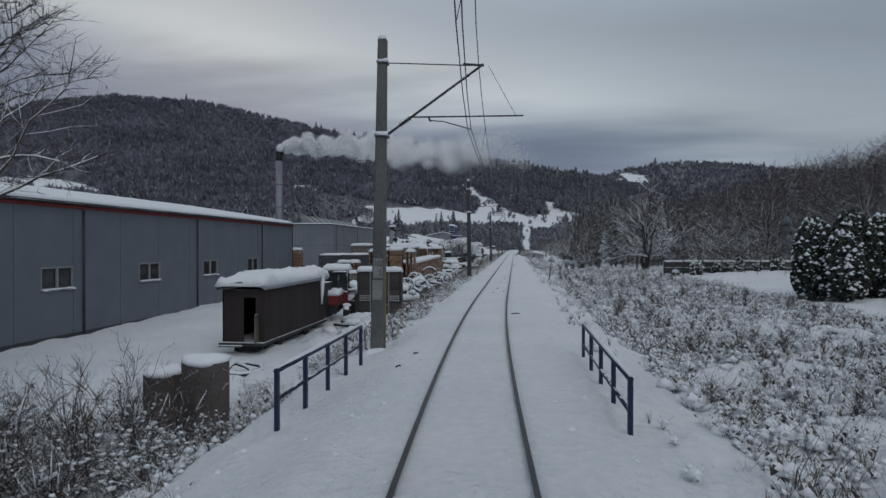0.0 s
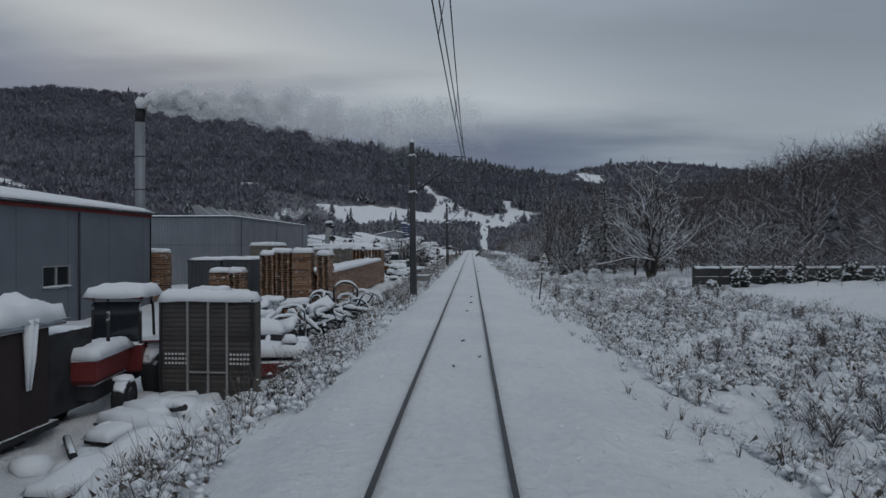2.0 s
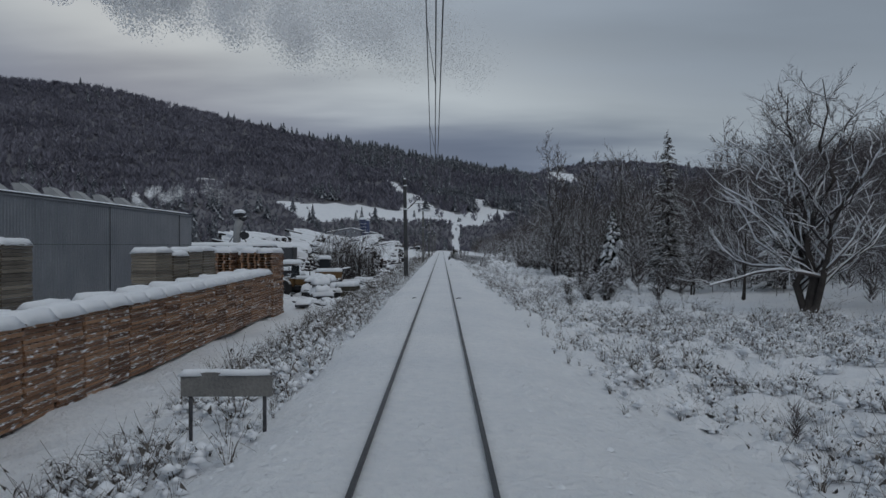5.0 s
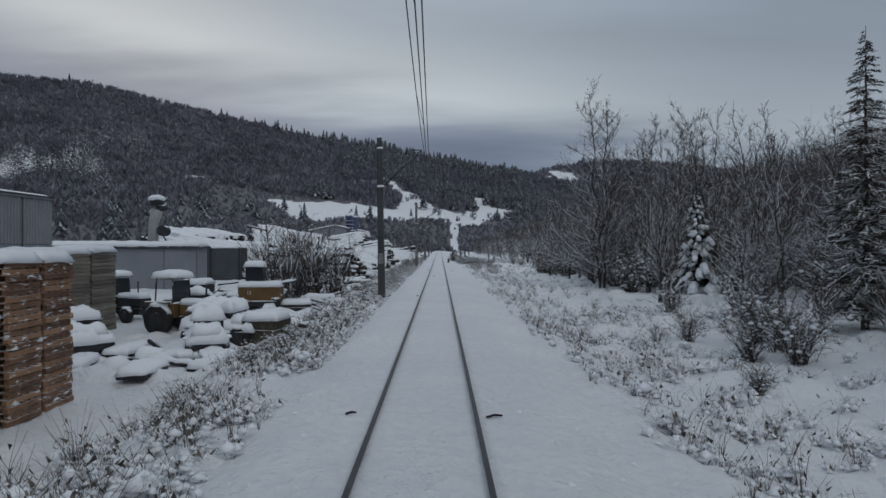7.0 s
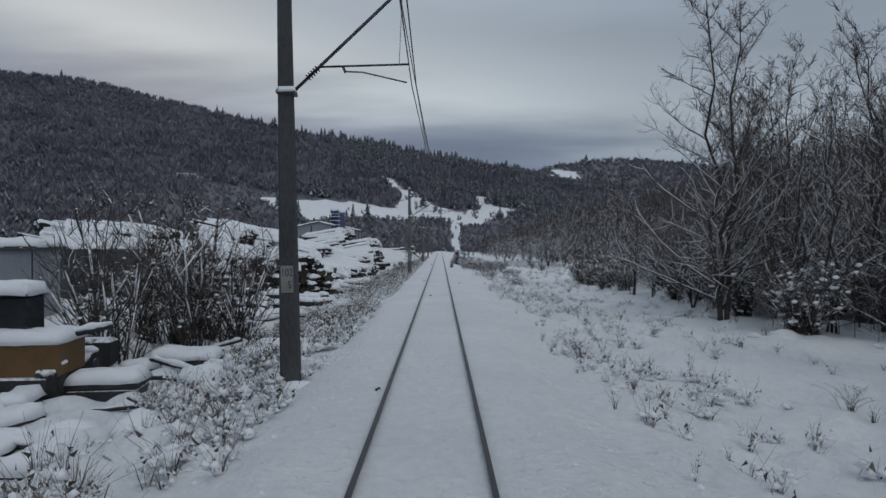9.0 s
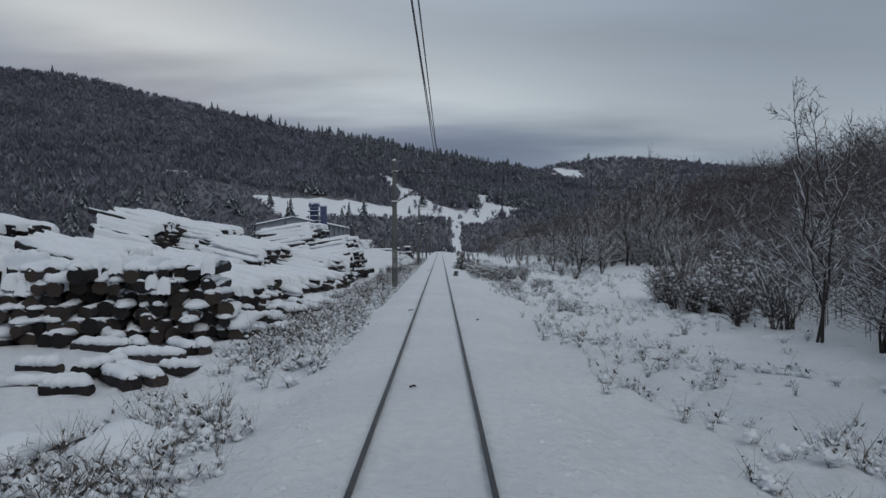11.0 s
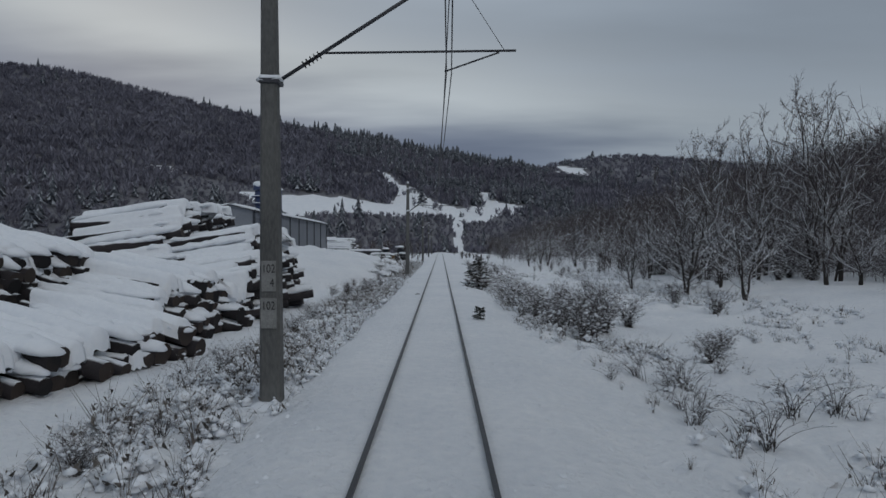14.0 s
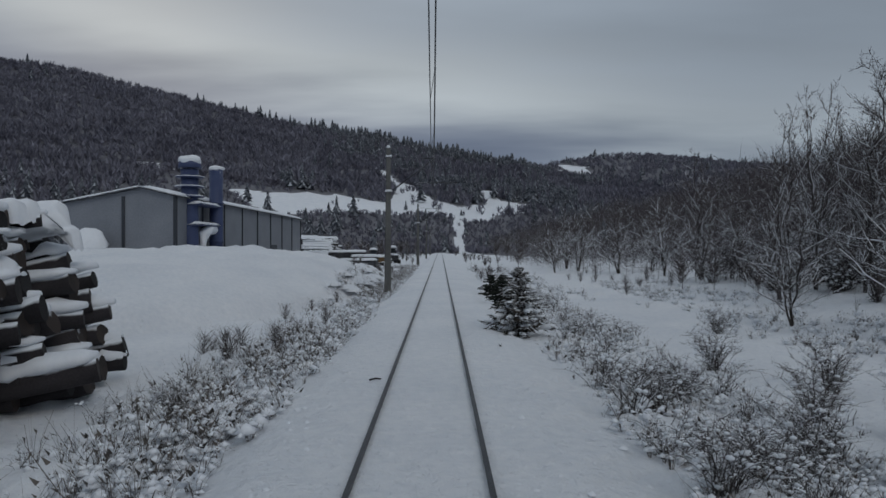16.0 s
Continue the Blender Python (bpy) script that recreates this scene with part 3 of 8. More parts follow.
def far_woods():
    rng = np.random.RandomState(11)
    def spots(x0, x1, y0, y1, n):
        p = np.stack([rng.uniform(x0, x1, n), rng.uniform(y0, y1, n)], 1)
        return p[wooded(p[:, 0], p[:, 1])]
    p = np.concatenate([spots(-760, 260, 150, 1180, 36000), spots(-40, 900, 500, 1620, 10000), spots(-190, 180, 430, 640, 1600)])
    lone = np.stack([rng.uniform(-160, 120, 150), rng.uniform(600, 860, 150)], 1)
    p = np.concatenate([p, lone])
    p = p[((np.abs(p[:, 0] - 9) > 3) | (p[:, 1] > 560)) & ~((p[:, 0] > 20) & (p[:, 1] < 420))]
    k = wave(p[:, 0], p[:, 1], 0.018, 0.4) + 0.6 * wave(p[:, 0], p[:, 1], 0.06, 2.0) + 0.5 * rng.randn(len(p))
    low = sstep(260, 40, 0 * p[:, 0] + p[:, 1] - np.interp(p[:, 0], [-600, -196, 60], [180, 385, 545]))
    crown = sstep(120, 10, 1120 - p[:, 1]) * (p[:, 0] > -340)
    fir = k > 1.75 - 0.75 * low - 0.75 * crown - 0.95 * sstep(-190, -90, p[:, 0]) * (p[:, 0] < 140) + 0.2 * (p[:, 0] < -330)
    band = (p[:, 0] > -190) & (p[:, 0] < 115) & (p[:, 1] < 640)
    fir &= ~(band & (rng.rand(len(p)) < 0.9))
    foot = np.interp(p[:, 0], [-1500, -600, -400, -196, 60, 200, 400, 1500], [40, 180, 270, 385, 545, 600, 560, 300])
    size = 0.40 + 0.60 * sstep(20, 190, p[:, 1] - foot)
    size = np.where((p[:, 0] > -190) & (p[:, 0] < 115) & (p[:, 1] < 668), 0.42, size)
    place = np.column_stack([p, land(p[:, 0], p[:, 1]) - 0.4])
    def chunk(mask, tpl, lo, hi, wide, slot):
        q = place[mask]
        h = rng.uniform(lo, hi, len(q)) * size[mask]
        P, Q = grow(*tpl, q, h * wide, rng.rand(len(q)) * 6.3, None, "", tall=h)
        return P, Q, slot
    def firs(q, h, seed):
        v, f, sn = fir_template(seed)
        turn, w = rng.rand(len(q)) * 6.3, h * rng.uniform(0.75, 1.05, len(h))
        return [(*grow(v, fc, q, w, turn, None, "", tall=h), slot) for slot, fc in enumerate((f, sn))]
    # taller firs standing out along the foot of the slope, and spires on the crest
    lone_p = np.concatenate([np.stack([rng.uniform(-330, -50, 150), rng.uniform(360, 600, 150)], 1),
                             np.stack([rng.uniform(-300, 90, 120), rng.uniform(1060, 1112, 120)], 1),
                             np.stack([rng.normal(-84, 13, 34), rng.uniform(1085, 1106, 34)], 1), np.stack([rng.normal(-150, 9, 9), rng.uniform(1088, 1100, 9)], 1)])
    lone_p = lone_p[wooded(lone_p[:, 0], lone_p[:, 1])]
    lone_h = np.where(lone_p[:, 1] > 1000, rng.uniform(9, 21, len(lone_p)), rng.uniform(9, 17, len(lone_p)))
    chunks = firs(np.column_stack([lone_p, land(lone_p[:, 0], lone_p[:, 1]) - 0.4]), lone_h, 3)
    pick = rng.randint(0, 3, len(p))
    for i in range(3):
        m = fir & (pick == i)
        chunks += firs(place[m], rng.uniform(8, 19, m.sum()) * np.maximum(size[m], 0.55), 4 + i)
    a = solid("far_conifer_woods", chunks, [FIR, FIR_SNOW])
    tagged(a, "dark spruce woods dusted with snow on the mountainside, paled by haze in their colour", "woods", kind="stuff")
    sel = rng.randint(0, 3, len(p))
    # BARE carries the painted haze of the far slope
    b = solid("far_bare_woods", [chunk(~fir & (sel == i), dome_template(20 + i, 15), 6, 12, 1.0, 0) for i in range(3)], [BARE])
    tagged(b, "leafless woods on the mountainside, distance haze coloured into them as pale blue-violet", "woods", kind="stuff")


ground_sheet()
far_woods()


# ---------- railway ----------
def track():
    prof = [(-0.030, 0), (0.030, 0), (0.031, -0.03), (0.012, -0.045), (0.012, -0.13), (-0.012, -0.13), (-0.012, -0.045), (-0.031, -0.03)]
    ys = np.concatenate([np.arange(-30, 46, 1.0), np.arange(48, 580, 8.0)])
    for side in (-1, 1):
        b = Build()
        vs = [(track_x(float(y)) + side * 0.728 + u, y, w + 0.015) for y in ys for u, w in prof]
        n = len(prof)
        fs = [(k * n + i, k * n + (i + 1) % n, k * n + n + (i + 1) % n, k * n + n + i) for k in range(len(ys) - 1) for i in range(n)]
        b.add(vs, fs)
        tagged(b.make("rail", STEEL_RAIL), "dark steel running rail half sunk in snow", "rail", "rails of the track", "structure")


track()
# per mast: tip, end of the registration tube, contact wire (from the track's middle), drop of the bracket
FITTINGS = ((-0.06, 1.05, -0.36, -0.10), (0.0, 1.5, 0.16, -0.22), (-0.62, -0.35, -0.40, -0.05), (0.34, 1.55, 0.27, -0.22), (-0.15, 1.2, -0.3, 0.0), (0.05, 1.4, 0.2, 0), (0, 1.2, -0.2, 0), (0, 1.3, 0.2, 0))
MASTS = ((25.2, 0), (65.9, 1), (120.0, 2), (173.6, 3), (223.0, 4), (276, 5), (330, 6), (385, 7))


def span_wires():
    ys = [-28] + [m[0] for m in MASTS]
    run, carry = [], []
    drops = []
    for i in range(len(ys) - 1):
        a, c = ys[i], ys[i + 1]
        f0, f1 = FITTINGS[max(i - 1, 0)], FITTINGS[i]
        off0, off1 = (0.6 if i == 0 else f0[2]), f1[2]
        tip0 = 0.6 if i == 0 else f0[0]
        P, M = [], []
        for k in range(13):
            t = k / 12
            y = a + (c - a) * t
            x = track_x(y) + off0 + (off1 - off0) * t
            P.append((x, y, 5.76 + f0[3] * (1 - t) + f1[3] * t - 0.06 * 4 * t * (1 - t)))
            M.append((track_x(y) + tip0 + (f1[0] - tip0) * t, y, 7.5 + f0[3] * (1 - t) + f1[3] * t - 1.05 * 4 * t * (1 - t)))
            if k in (2, 4, 6, 8, 10):
                drops.append((P[-1], M[-1]))
        run += P[:-1] if i < len(ys) - 2 else P
        carry += M[:-1] if i < len(ys) - 2 else M
    root = thing("overhead_line", (0, 0, 0), "thin dark overhead contact and carrying wires above the track", "overhead line")
    for o in (0.0, 0.09):
        part("contact_wire", Build().tube([(x + o, y, z) for x, y, z in run], 0.011, 5), WIRE, root)
    part("carrying_wire", Build().tube(carry, 0.012, 5), WIRE, root)
    for p, q in drops:
        part("dropper", Build().tube([p, q], 0.006, 4), WIRE, root)


span_wires()


OLD_YELLOW = material("faded_yellow_pipe", (0.12, 0.10, 0.05), (0.24, 0.20, 0.10), 0.7, 9, 0.2)
PLATE_GREY = material("dulled_white_paint", (0.14, 0.14, 0.137), (0.29, 0.29, 0.28), 0.85, 9, 0.2)


def number_plate(root, lines, z, wide):
    """White painted field with black figures on the mast's face towards the train."""
    face = -wide / 2 - 0.006
    b = Build(); b.box((0, face, z), (wide * 0.70, 0.006, 0.27 * len(lines)), bevel=0.002)
    pl = part("painted_plate", b, PLATE_GREY, root, "white painted field with black figures")
    for i, (txt, dx) in enumerate(lines):
        if not txt:
            continue
        cu = bpy.data.curves.new("figures", "FONT")
        cu.body, cu.size, cu.align_x, cu.align_y, cu.extrude = txt, 0.21, "CENTER", "CENTER", 0.002
        tmp = bpy.data.objects.new("tmp", cu)
        me = bpy.data.meshes.new_from_object(tmp)
        bpy.data.objects.remove(tmp)
        me.materials.clear(); me.materials.append(BLACK_PAINT)
        t = part("figures", me, BLACK_PAINT, pl)
        t.matrix_basis = pose(dx, face - 0.006, z + 0.125 * (len(lines) - 1) - 0.25 * i, 90) @ Matrix.Diagonal((0.76, 1, 1, 1))


def mast(y, k):
    x = track_x(y) - 2.85
    z0 = float(land(x, y)) - 0.15
    lean = (0.9, -0.7, -0.9, -0.3, 0.3, 0, 0.4, -0.3)[k]
    root = thing("catenary_mast", (x, y, z0), "tapered grey concrete overhead line mast beside the track", "mast", "overhead line masts")
    h = 8.15 - z0
    b = Build()
    r0, r1 = 0.192, 0.122
    vs, c = [], 0.3
    for zz, r in ((0, r0), (h, r1), (h + 0.05, r1 * 0.7)):
        vs += [(sx * r * ax, sy * r * ay, zz) for sx, sy, ax, ay in ((-1, -1, 1, 1 - c), (-1, -1, 1 - c, 1), (1, -1, 1 - c, 1), (1, -1, 1, 1 - c), (1, 1, 1, 1 - c), (1, 1, 1 - c, 1), (-1, 1, 1 - c, 1), (-1, 1, 1, 1 - c))]
    fs = [(q * 8 + i, q * 8 + (i + 1) % 8, q * 8 + 8 + (i + 1) % 8, q * 8 + 8 + i) for q in range(2) for i in range(8)] + [tuple(range(16, 24))]
    b.add(vs, fs)
    part("post", b, MAST_DARK if k in (1, 2) else MAST_CONCRETE, root)
    b = Build(); b.slab(-0.12, 0.12, -0.12, 0.12, h + 0.04, 0.10, k, 0.02, 0.06)
    part("snow_cap", b, SNOW, root, "cap of snow")
    tip, arm, wire_x, drop = FITTINGS[k]
    tx = 2.85 + tip
    za, zt, zm = 5.6 - z0 + drop, 7.5 - z0 + drop, 6.12 - z0 + drop
    b = Build(); b.tube([(0.12, 0, za), (tx, 0, zt + 0.05)], 0.035, 8)
    part("bracket_tube", b, DARK_STEEL, root)
    b = Build(); b.tube([(0.1, 0, 7.62 + drop - z0), (tx - 0.3, 0, zt + 0.02)], 0.016, 6)
    b.tube([(tx - 0.55, 0, zt + 0.06), (tx + 0.02, 0, zt + 0.02)], 0.035, 6)
    part("top_tie", b, DARK_STEEL, root)
    k0 = (zm - za) / (zt - za) * tx
    b = Build(); b.tube([(k0 + 0.05, 0, zm), (2.85 + arm, 0, zm + 0.03)], 0.022, 8)
    part("registration_tube", b, DARK_STEEL, root)
    b = Build()
    if k % 2 == 0:
        b.tube([(k0 + 0.55, 0, zm), (k0 + 0.6, 0, zm - 0.12)], 0.03, 6).tube([(k0 + 0.6, 0, zm - 0.1), (k0 + 0.95, 0, zm - 0.12), (2.85 + wire_x, 0, 5.78 + drop - z0)], 0.016, 6)
    else:
        b.tube([(2.85 + arm - 0.3, 0, zm), (2.85 + wire_x, 0, 5.78 + drop - z0)], 0.016, 6)
    part("steady_arm", b, DARK_STEEL, root)
    b = Build(); b.tube([(2.85 + arm - 0.2, 0, zm + 0.02), (tx + 0.15, 0, zt)], 0.006, 4)
    part("hanger_wire", b, WIRE, root)
    b = Build()
    for q in range(5):
        t = 0.16 + q * 0.022
        c0, c1 = Vector((0.12, 0, za)), Vector((tx, 0, zt + 0.05))
        p = c0 + (c1 - c0) * t
        d = (c1 - c0).normalized() * 0.012
        b.tube([p - d, p + d], 0.075, 8)
    part("insulator", b, BLACK_PAINT, root, "dark ribbed insulator")
    for zz, s in ((za, 0.36), (7.62 + drop - z0, 0.3)):
        b = Build(); b.box((0.02, 0, zz), (s, s, 0.09), bevel=0.01)
        cl = part("clamp_band", b, DARK_STEEL, root)
        b = Build(); b.slab(-s / 2, s / 2 + 0.06, -s / 2, -s / 2 + 0.13, zz + 0.045, 0.07, k, 0.02, 0.06)
        part("snow_cap", b, SNOW, cl)
    if k == 3:
        number_plate(root, [("102", 0), ("4", 0.06)], 2.45, 0.36)
        number_plate(root, [("102", 0), ("", 0)], 1.80, 0.40)
    elif k == 0:
        number_plate(root, [("102", 0), ("2", 0.06)], 2.45, 0.36)
        number_plate(root, [("", 0), ("", 0)], 1.85, 0.40)
        part("stay_wire", Build().tube([(0, 0.1, 7.3 - z0), (-0.62, 3.6, -0.35 - z0)], 0.012, 5), WIRE, root)
        part("conduit", Build().tube([(0.2, -0.1, 0.2), (0.19, -0.09, 2.4)], 0.028, 6), OLD_YELLOW, root, "faded yellowish cable pipe")
        part("earth_cable", Build().tube([(-0.2, -0.1, 0.1), (-0.32, -0.15, 0.25), (-0.36, -0.15, 0.7), (-0.2, -0.12, 0.95)], 0.014, 6), BLACK_PAINT, root)
    elif k == 2:
        number_plate(root, [("102", 0), ("5", 0.05)], 2.3, 0.36)
    root.matrix_basis = pose(x, y, z0, 0, lean, 0)
    # drift at the foot
    b = Build(); b.lump((x + 0.1, y - 0.25, z0 + 0.05), 0.5, k, 10, 5, squash=0.45)
    tagged(b.make("snow_drift", SNOW), "small drift of snow at a mast's foot", "snow", "drifts", "stuff")


for my, mk in MASTS:
    mast(my, mk)



# ---------- yard beside the track: materials ----------
PANEL = material("grey_wall_panels", (0.115, 0.13, 0.155), (0.16, 0.178, 0.205), 0.55, 3, 0.08)
TRIM = material("dark_trim", (0.035, 0.04, 0.05), (0.06, 0.065, 0.075), 0.6, 6, 0.1)
RED_TRIM = material("red_eaves_trim", (0.16, 0.03, 0.03), (0.24, 0.05, 0.045), 0.6, 6, 0.1)
CORRUGATED = material("corrugated_grey_sheet", (0.185, 0.197, 0.222), (0.285, 0.300, 0.330), 0.5, 2, 0.1, 0.25)
GLASS = material("dark_window_glass", (0.015, 0.018, 0.022), (0.03, 0.035, 0.04), 0.08, 2, 0.0, spec=0.6)
FRAME_WHITE = material("pale_window_frame", (0.22, 0.23, 0.24), (0.34, 0.345, 0.35), 0.5, 9, 0.1)
WAGON_BROWN = material("dark_brown_boards", (0.021, 0.0155, 0.016), (0.050, 0.037, 0.037), 0.85, 5, 0.4, stretch=(1, 1, 0.15), snow=(0.85, 1.05))
RUST = material("rusty_steel", (0.05, 0.025, 0.02), (0.15, 0.065, 0.04), 0.85, 8, 0.5, 0.2, snow=(0.6, 0.85))
DARK_METAL = material("black_machine_steel", (0.016, 0.017, 0.02), (0.06, 0.062, 0.068), 0.65, 8, 0.3, 0.3, snow=(0.5, 0.75))
WOOD_ORANGE = material("fresh_pallet_wood", (0.108, 0.058, 0.038), (0.325, 0.188, 0.112), 0.85, 5, 0.3, island=0.5, snow=(0.10, 0.15), snow_scale=3.2, snow_stretch=(1, 1, 4.5))
WOOD_GREY = material("weathered_grey_wood", (0.09, 0.08, 0.07), (0.24, 0.215, 0.18), 0.9, 5, 0.3, island=0.4, snow=(0.3, 0.42), snow_scale=3.0)
PLY = material("orange_plywood_edges", (0.13, 0.05, 0.03), (0.22, 0.095, 0.05), 0.8, 6, 0.3, snow=(0.24, 0.32), stretch=(1, 1, 6))
RED_PAINT = material("faded_red_paint", (0.10, 0.016, 0.018), (0.20, 0.035, 0.035), 0.6, 6, 0.2, snow=(0.4, 0.6))
YELLOW_PAINT = material("faded_yellow_paint", (0.085, 0.050, 0.020), (0.18, 0.105, 0.045), 0.65, 6, 0.2, snow=(0.36, 0.55), snow_scale=3)
OCHRE_PAINT = material("dull_olive_machine_body", (0.032, 0.029, 0.022), (0.070, 0.062, 0.042), 0.7, 6, 0.2, snow=(0.36, 0.55), snow_scale=3)
RUBBER = material("black_rubber", (0.012, 0.012, 0.013), (0.035, 0.035, 0.037), 0.85, 10, 0.3, snow=(0.35, 0.6))
TANK = material("white_plastic_tank", (0.45, 0.50, 0.55), (0.60, 0.64, 0.68), 0.4, 4, 0.05)
BLUE_DUCT = material("blue_painted_duct", (0.038, 0.052, 0.115), (0.066, 0.088, 0.178), 0.5, 4, 0.1, snow=(0.75, 0.95))
BARK_LOG = material("dark_wet_log_bark", (0.017, 0.0155, 0.0175), (0.048, 0.042, 0.045), 0.9, 6, 0.7, island=0.4, snow=(0.45, 0.62), snow_scale=1.2)
LOG_END = material("sawn_log_end", (0.016, 0.0145, 0.0155), (0.052, 0.040, 0.035), 0.85, 9, 0.3, island=0.9, snow=(0.36, 0.46), snow_scale=2.5)


def lz(x, y):
    return float(land(x, y))


def snow_roll(path, r, seed, step=0.11):
    """Uneven roll of snow lying along a line: swollen and pinched, flatter underneath."""
    path = [Vector(p) for p in path]
    pts = []
    for a, c in zip(path, path[1:]):
        n = max(1, int((c - a).length / step))
        pts += [a.lerp(c, k / n) for k in range(n)]
    pts.append(path[-1])
    for _ in range(2):
        pts = [pts[0]] + [(pts[k - 1] + pts[k] * 2 + pts[k + 1]) / 4 for k in range(1, len(pts) - 1)] + [pts[-1]]
    m, vs, N = 8, [], len(pts)
    for k, p in enumerate(pts):
        d = (pts[min(k + 1, N - 1)] - pts[max(k - 1, 0)]).normalized()
        a = d.cross(Vector((0, 0, 1)) if abs(d.z) < 0.95 else Vector((1, 0, 0))).normalized()
        b = d.cross(a)
        q = r * (1 + 0.75 * noise.noise((k * 0.31, seed * 3.7, 1.0)) + 0.3 * noise.noise((k * 0.83, seed * 1.9, 5.0))) * (0.4 if k in (0, N - 1) else 0.8 if k in (1, N - 2) else 1)
        for i in range(m):
            t = 2 * math.pi * i / m
            u = (a * math.cos(t) + b * math.sin(t)) * q * (1 + 0.25 * noise.noise((k * 0.5, i * 0.9, seed)))
            u.z *= 0.95 if u.z > 0 else 0.6
            vs.append(p + u)
    fs = [(k * m + i, k * m + m + i, k * m + m + (i + 1) % m, k * m + (i + 1) % m) for k in range(N - 1) for i in range(m)] + [tuple(range(m)), tuple(reversed(range((N - 1) * m, N * m)))]
    return Build().add(vs, fs, 0, True)


def snowy_bar(root, p, q, r, mat, name="bar", snow=0.0, seed=0, n=8):
    """A beam, pipe or log between two points, with a ridge of snow along its back."""
    b = Build(); b.tube([p, q], r, n)
    o = part(name, b, mat, root)
    if snow:
        p, q = Vector(p), Vector(q)
        lift = Vector((0, 0, r * 0.55 + snow * 0.3))
        b = snow_roll([p + (q - p) * 0.03 + lift, p + (q - p) * 0.97 + lift], r * 0.75 + snow * 0.32, seed)
        part("snow_cover", b, SNOW, o, "ridge of snow")
    return o


# ---------- long grey factory shed ----------
def factory_shed():
    X, Y0, Y1, ZB, ZT = -21.6, 8.0, 74.3, -2.3, 4.60
    root = thing("factory_shed", (X, Y0, ZB), "long grey panel-clad factory shed with red eaves and snowy roof", "building")
    L, H = Y1 - Y0, ZT - ZB
    wins = [(a - Y0, a - Y0 + 2.45) for a in (20.3, 28.7, 37.1, 45.7, 54.2, 62.5)]
    w0, w1 = 0.30 - ZB, 1.42 - ZB
    b = Build()
    b.box((-0.1, L / 2, w0 / 2), (0.2, L, w0)); b.box((-0.1, L / 2, (w1 + H) / 2), (0.2, L, H - w1))
    e = 0.0
    for a, c in wins + [(L, L)]:
        b.box((-0.1, (e + a) / 2, (w0 + w1) / 2), (0.2, a - e, w1 - w0)); e = c
    part("front_wall", b, PANEL, root)
    b = Build(); b.add([(0, L, 0), (-22, L, 0), (-22, L, H), (-11, L, H + 1.7), (0, L, H), (0, L - 0.2, 0), (-22, L - 0.2, 0), (-22, L - 0.2, H), (-11, L - 0.2, H + 1.7), (0, L - 0.2, H)],
                       [(0, 1, 2, 3, 4), (9, 8, 7, 6, 5), (0, 4, 9, 5), (1, 0, 5, 6), (2, 1, 6, 7)])
    part("end_wall", b, PANEL, root)
    b = Build(); b.box((-22, L / 2, H / 2), (0.2, L, H)); part("back_wall", b, PANEL, root)
    b = Build(); b.box((-11, 0.1, H / 2), (22, 0.2, H)); part("end_wall", b, PANEL, root)
    b = Build()
    for s in (0, 1):
        x0, z0, x1, z1 = (0.35, H - 0.02, -11, H + 1.75) if s == 0 else (-22.35, H - 0.02, -11, H + 1.75)
        b.add([(x0, -0.4, z0), (x0, L + 0.4, z0), (x1, L + 0.4, z1), (x1, -0.4, z1), (x0, -0.4, z0 + 0.12), (x0, L + 0.4, z0 + 0.12), (x1, L + 0.4, z1 + 0.12), (x1, -0.4, z1 + 0.12)],
              [(0, 1, 2, 3), (7, 6, 5, 4), (0, 4, 5, 1), (1, 5, 6, 2), (3, 7, 4, 0)])
    roof = part("roof", b, TRIM, root)
    b = Build(); b.slab(-11, 0.3, -0.4, L + 0.4, H + 1.86, 0.24, 3, 0.06, 0.6, tilt=(-1.77 / 11.35, 0), rough=0.15)
    part("snow_cover", b, SNOW, roof, "even layer of snow")
    b = Build(); b.slab(-22.3, -11, -0.4, L + 0.4, H + 0.09, 0.24, 5, 0.06, 0.6, tilt=(1.77 / 11.35, 0), rough=0.15)
    part("snow_cover", b, SNOW, roof)
    b = Build(); b.box((0.03, L / 2, H - 0.13), (0.06, L, 0.2), bevel=0.01); part("eaves_trim", b, RED_TRIM, root, "dark red strip under the eaves")
    for y in (14.9, 27.6, 40.3, 53.2, 65.7):
        b = Build(); b.tube([(0.06, y - Y0, 0), (0.06, y - Y0, H - 0.25)], 0.06, 8); part("downpipe", b, TRIM, root)
    b = Build(); b.box((0.02, L / 2, 0.12), (0.05, L, 0.3)); part("plinth", b, TRIM, root)
    y = 2.1
    while y < L - 0.5:
        b = Build(); b.box((0.003, y, H / 2), (0.006, 0.016, H - 0.5)); part("panel_joint", b, TRIM, root)
        y += 4.2
    for a, c in wins:
        win = part("window", Build().box((-0.13, (a + c) / 2, (w0 + w1) / 2), (0.03, c - a, w1 - w0)), GLASS, root, "dark two-light window")
        b = Build()
        for yy in (a + 0.04, (a + c) / 2, c - 0.04):
            b.box((-0.06, yy, (w0 + w1) / 2), (0.1, 0.08, w1 - w0), bevel=0.01)
        for zz in (w0 + 0.04, w1 - 0.04):
            b.box((-0.061, (a + c) / 2, zz), (0.1, c - a, 0.08), bevel=0.01)
        part("window_frame", b, FRAME_WHITE, win)
        part("window_sill", Build().box((0.04, (a + c) / 2, w0 - 0.02), (0.14, c - a + 0.1, 0.05), bevel=0.01), FRAME_WHITE, win)
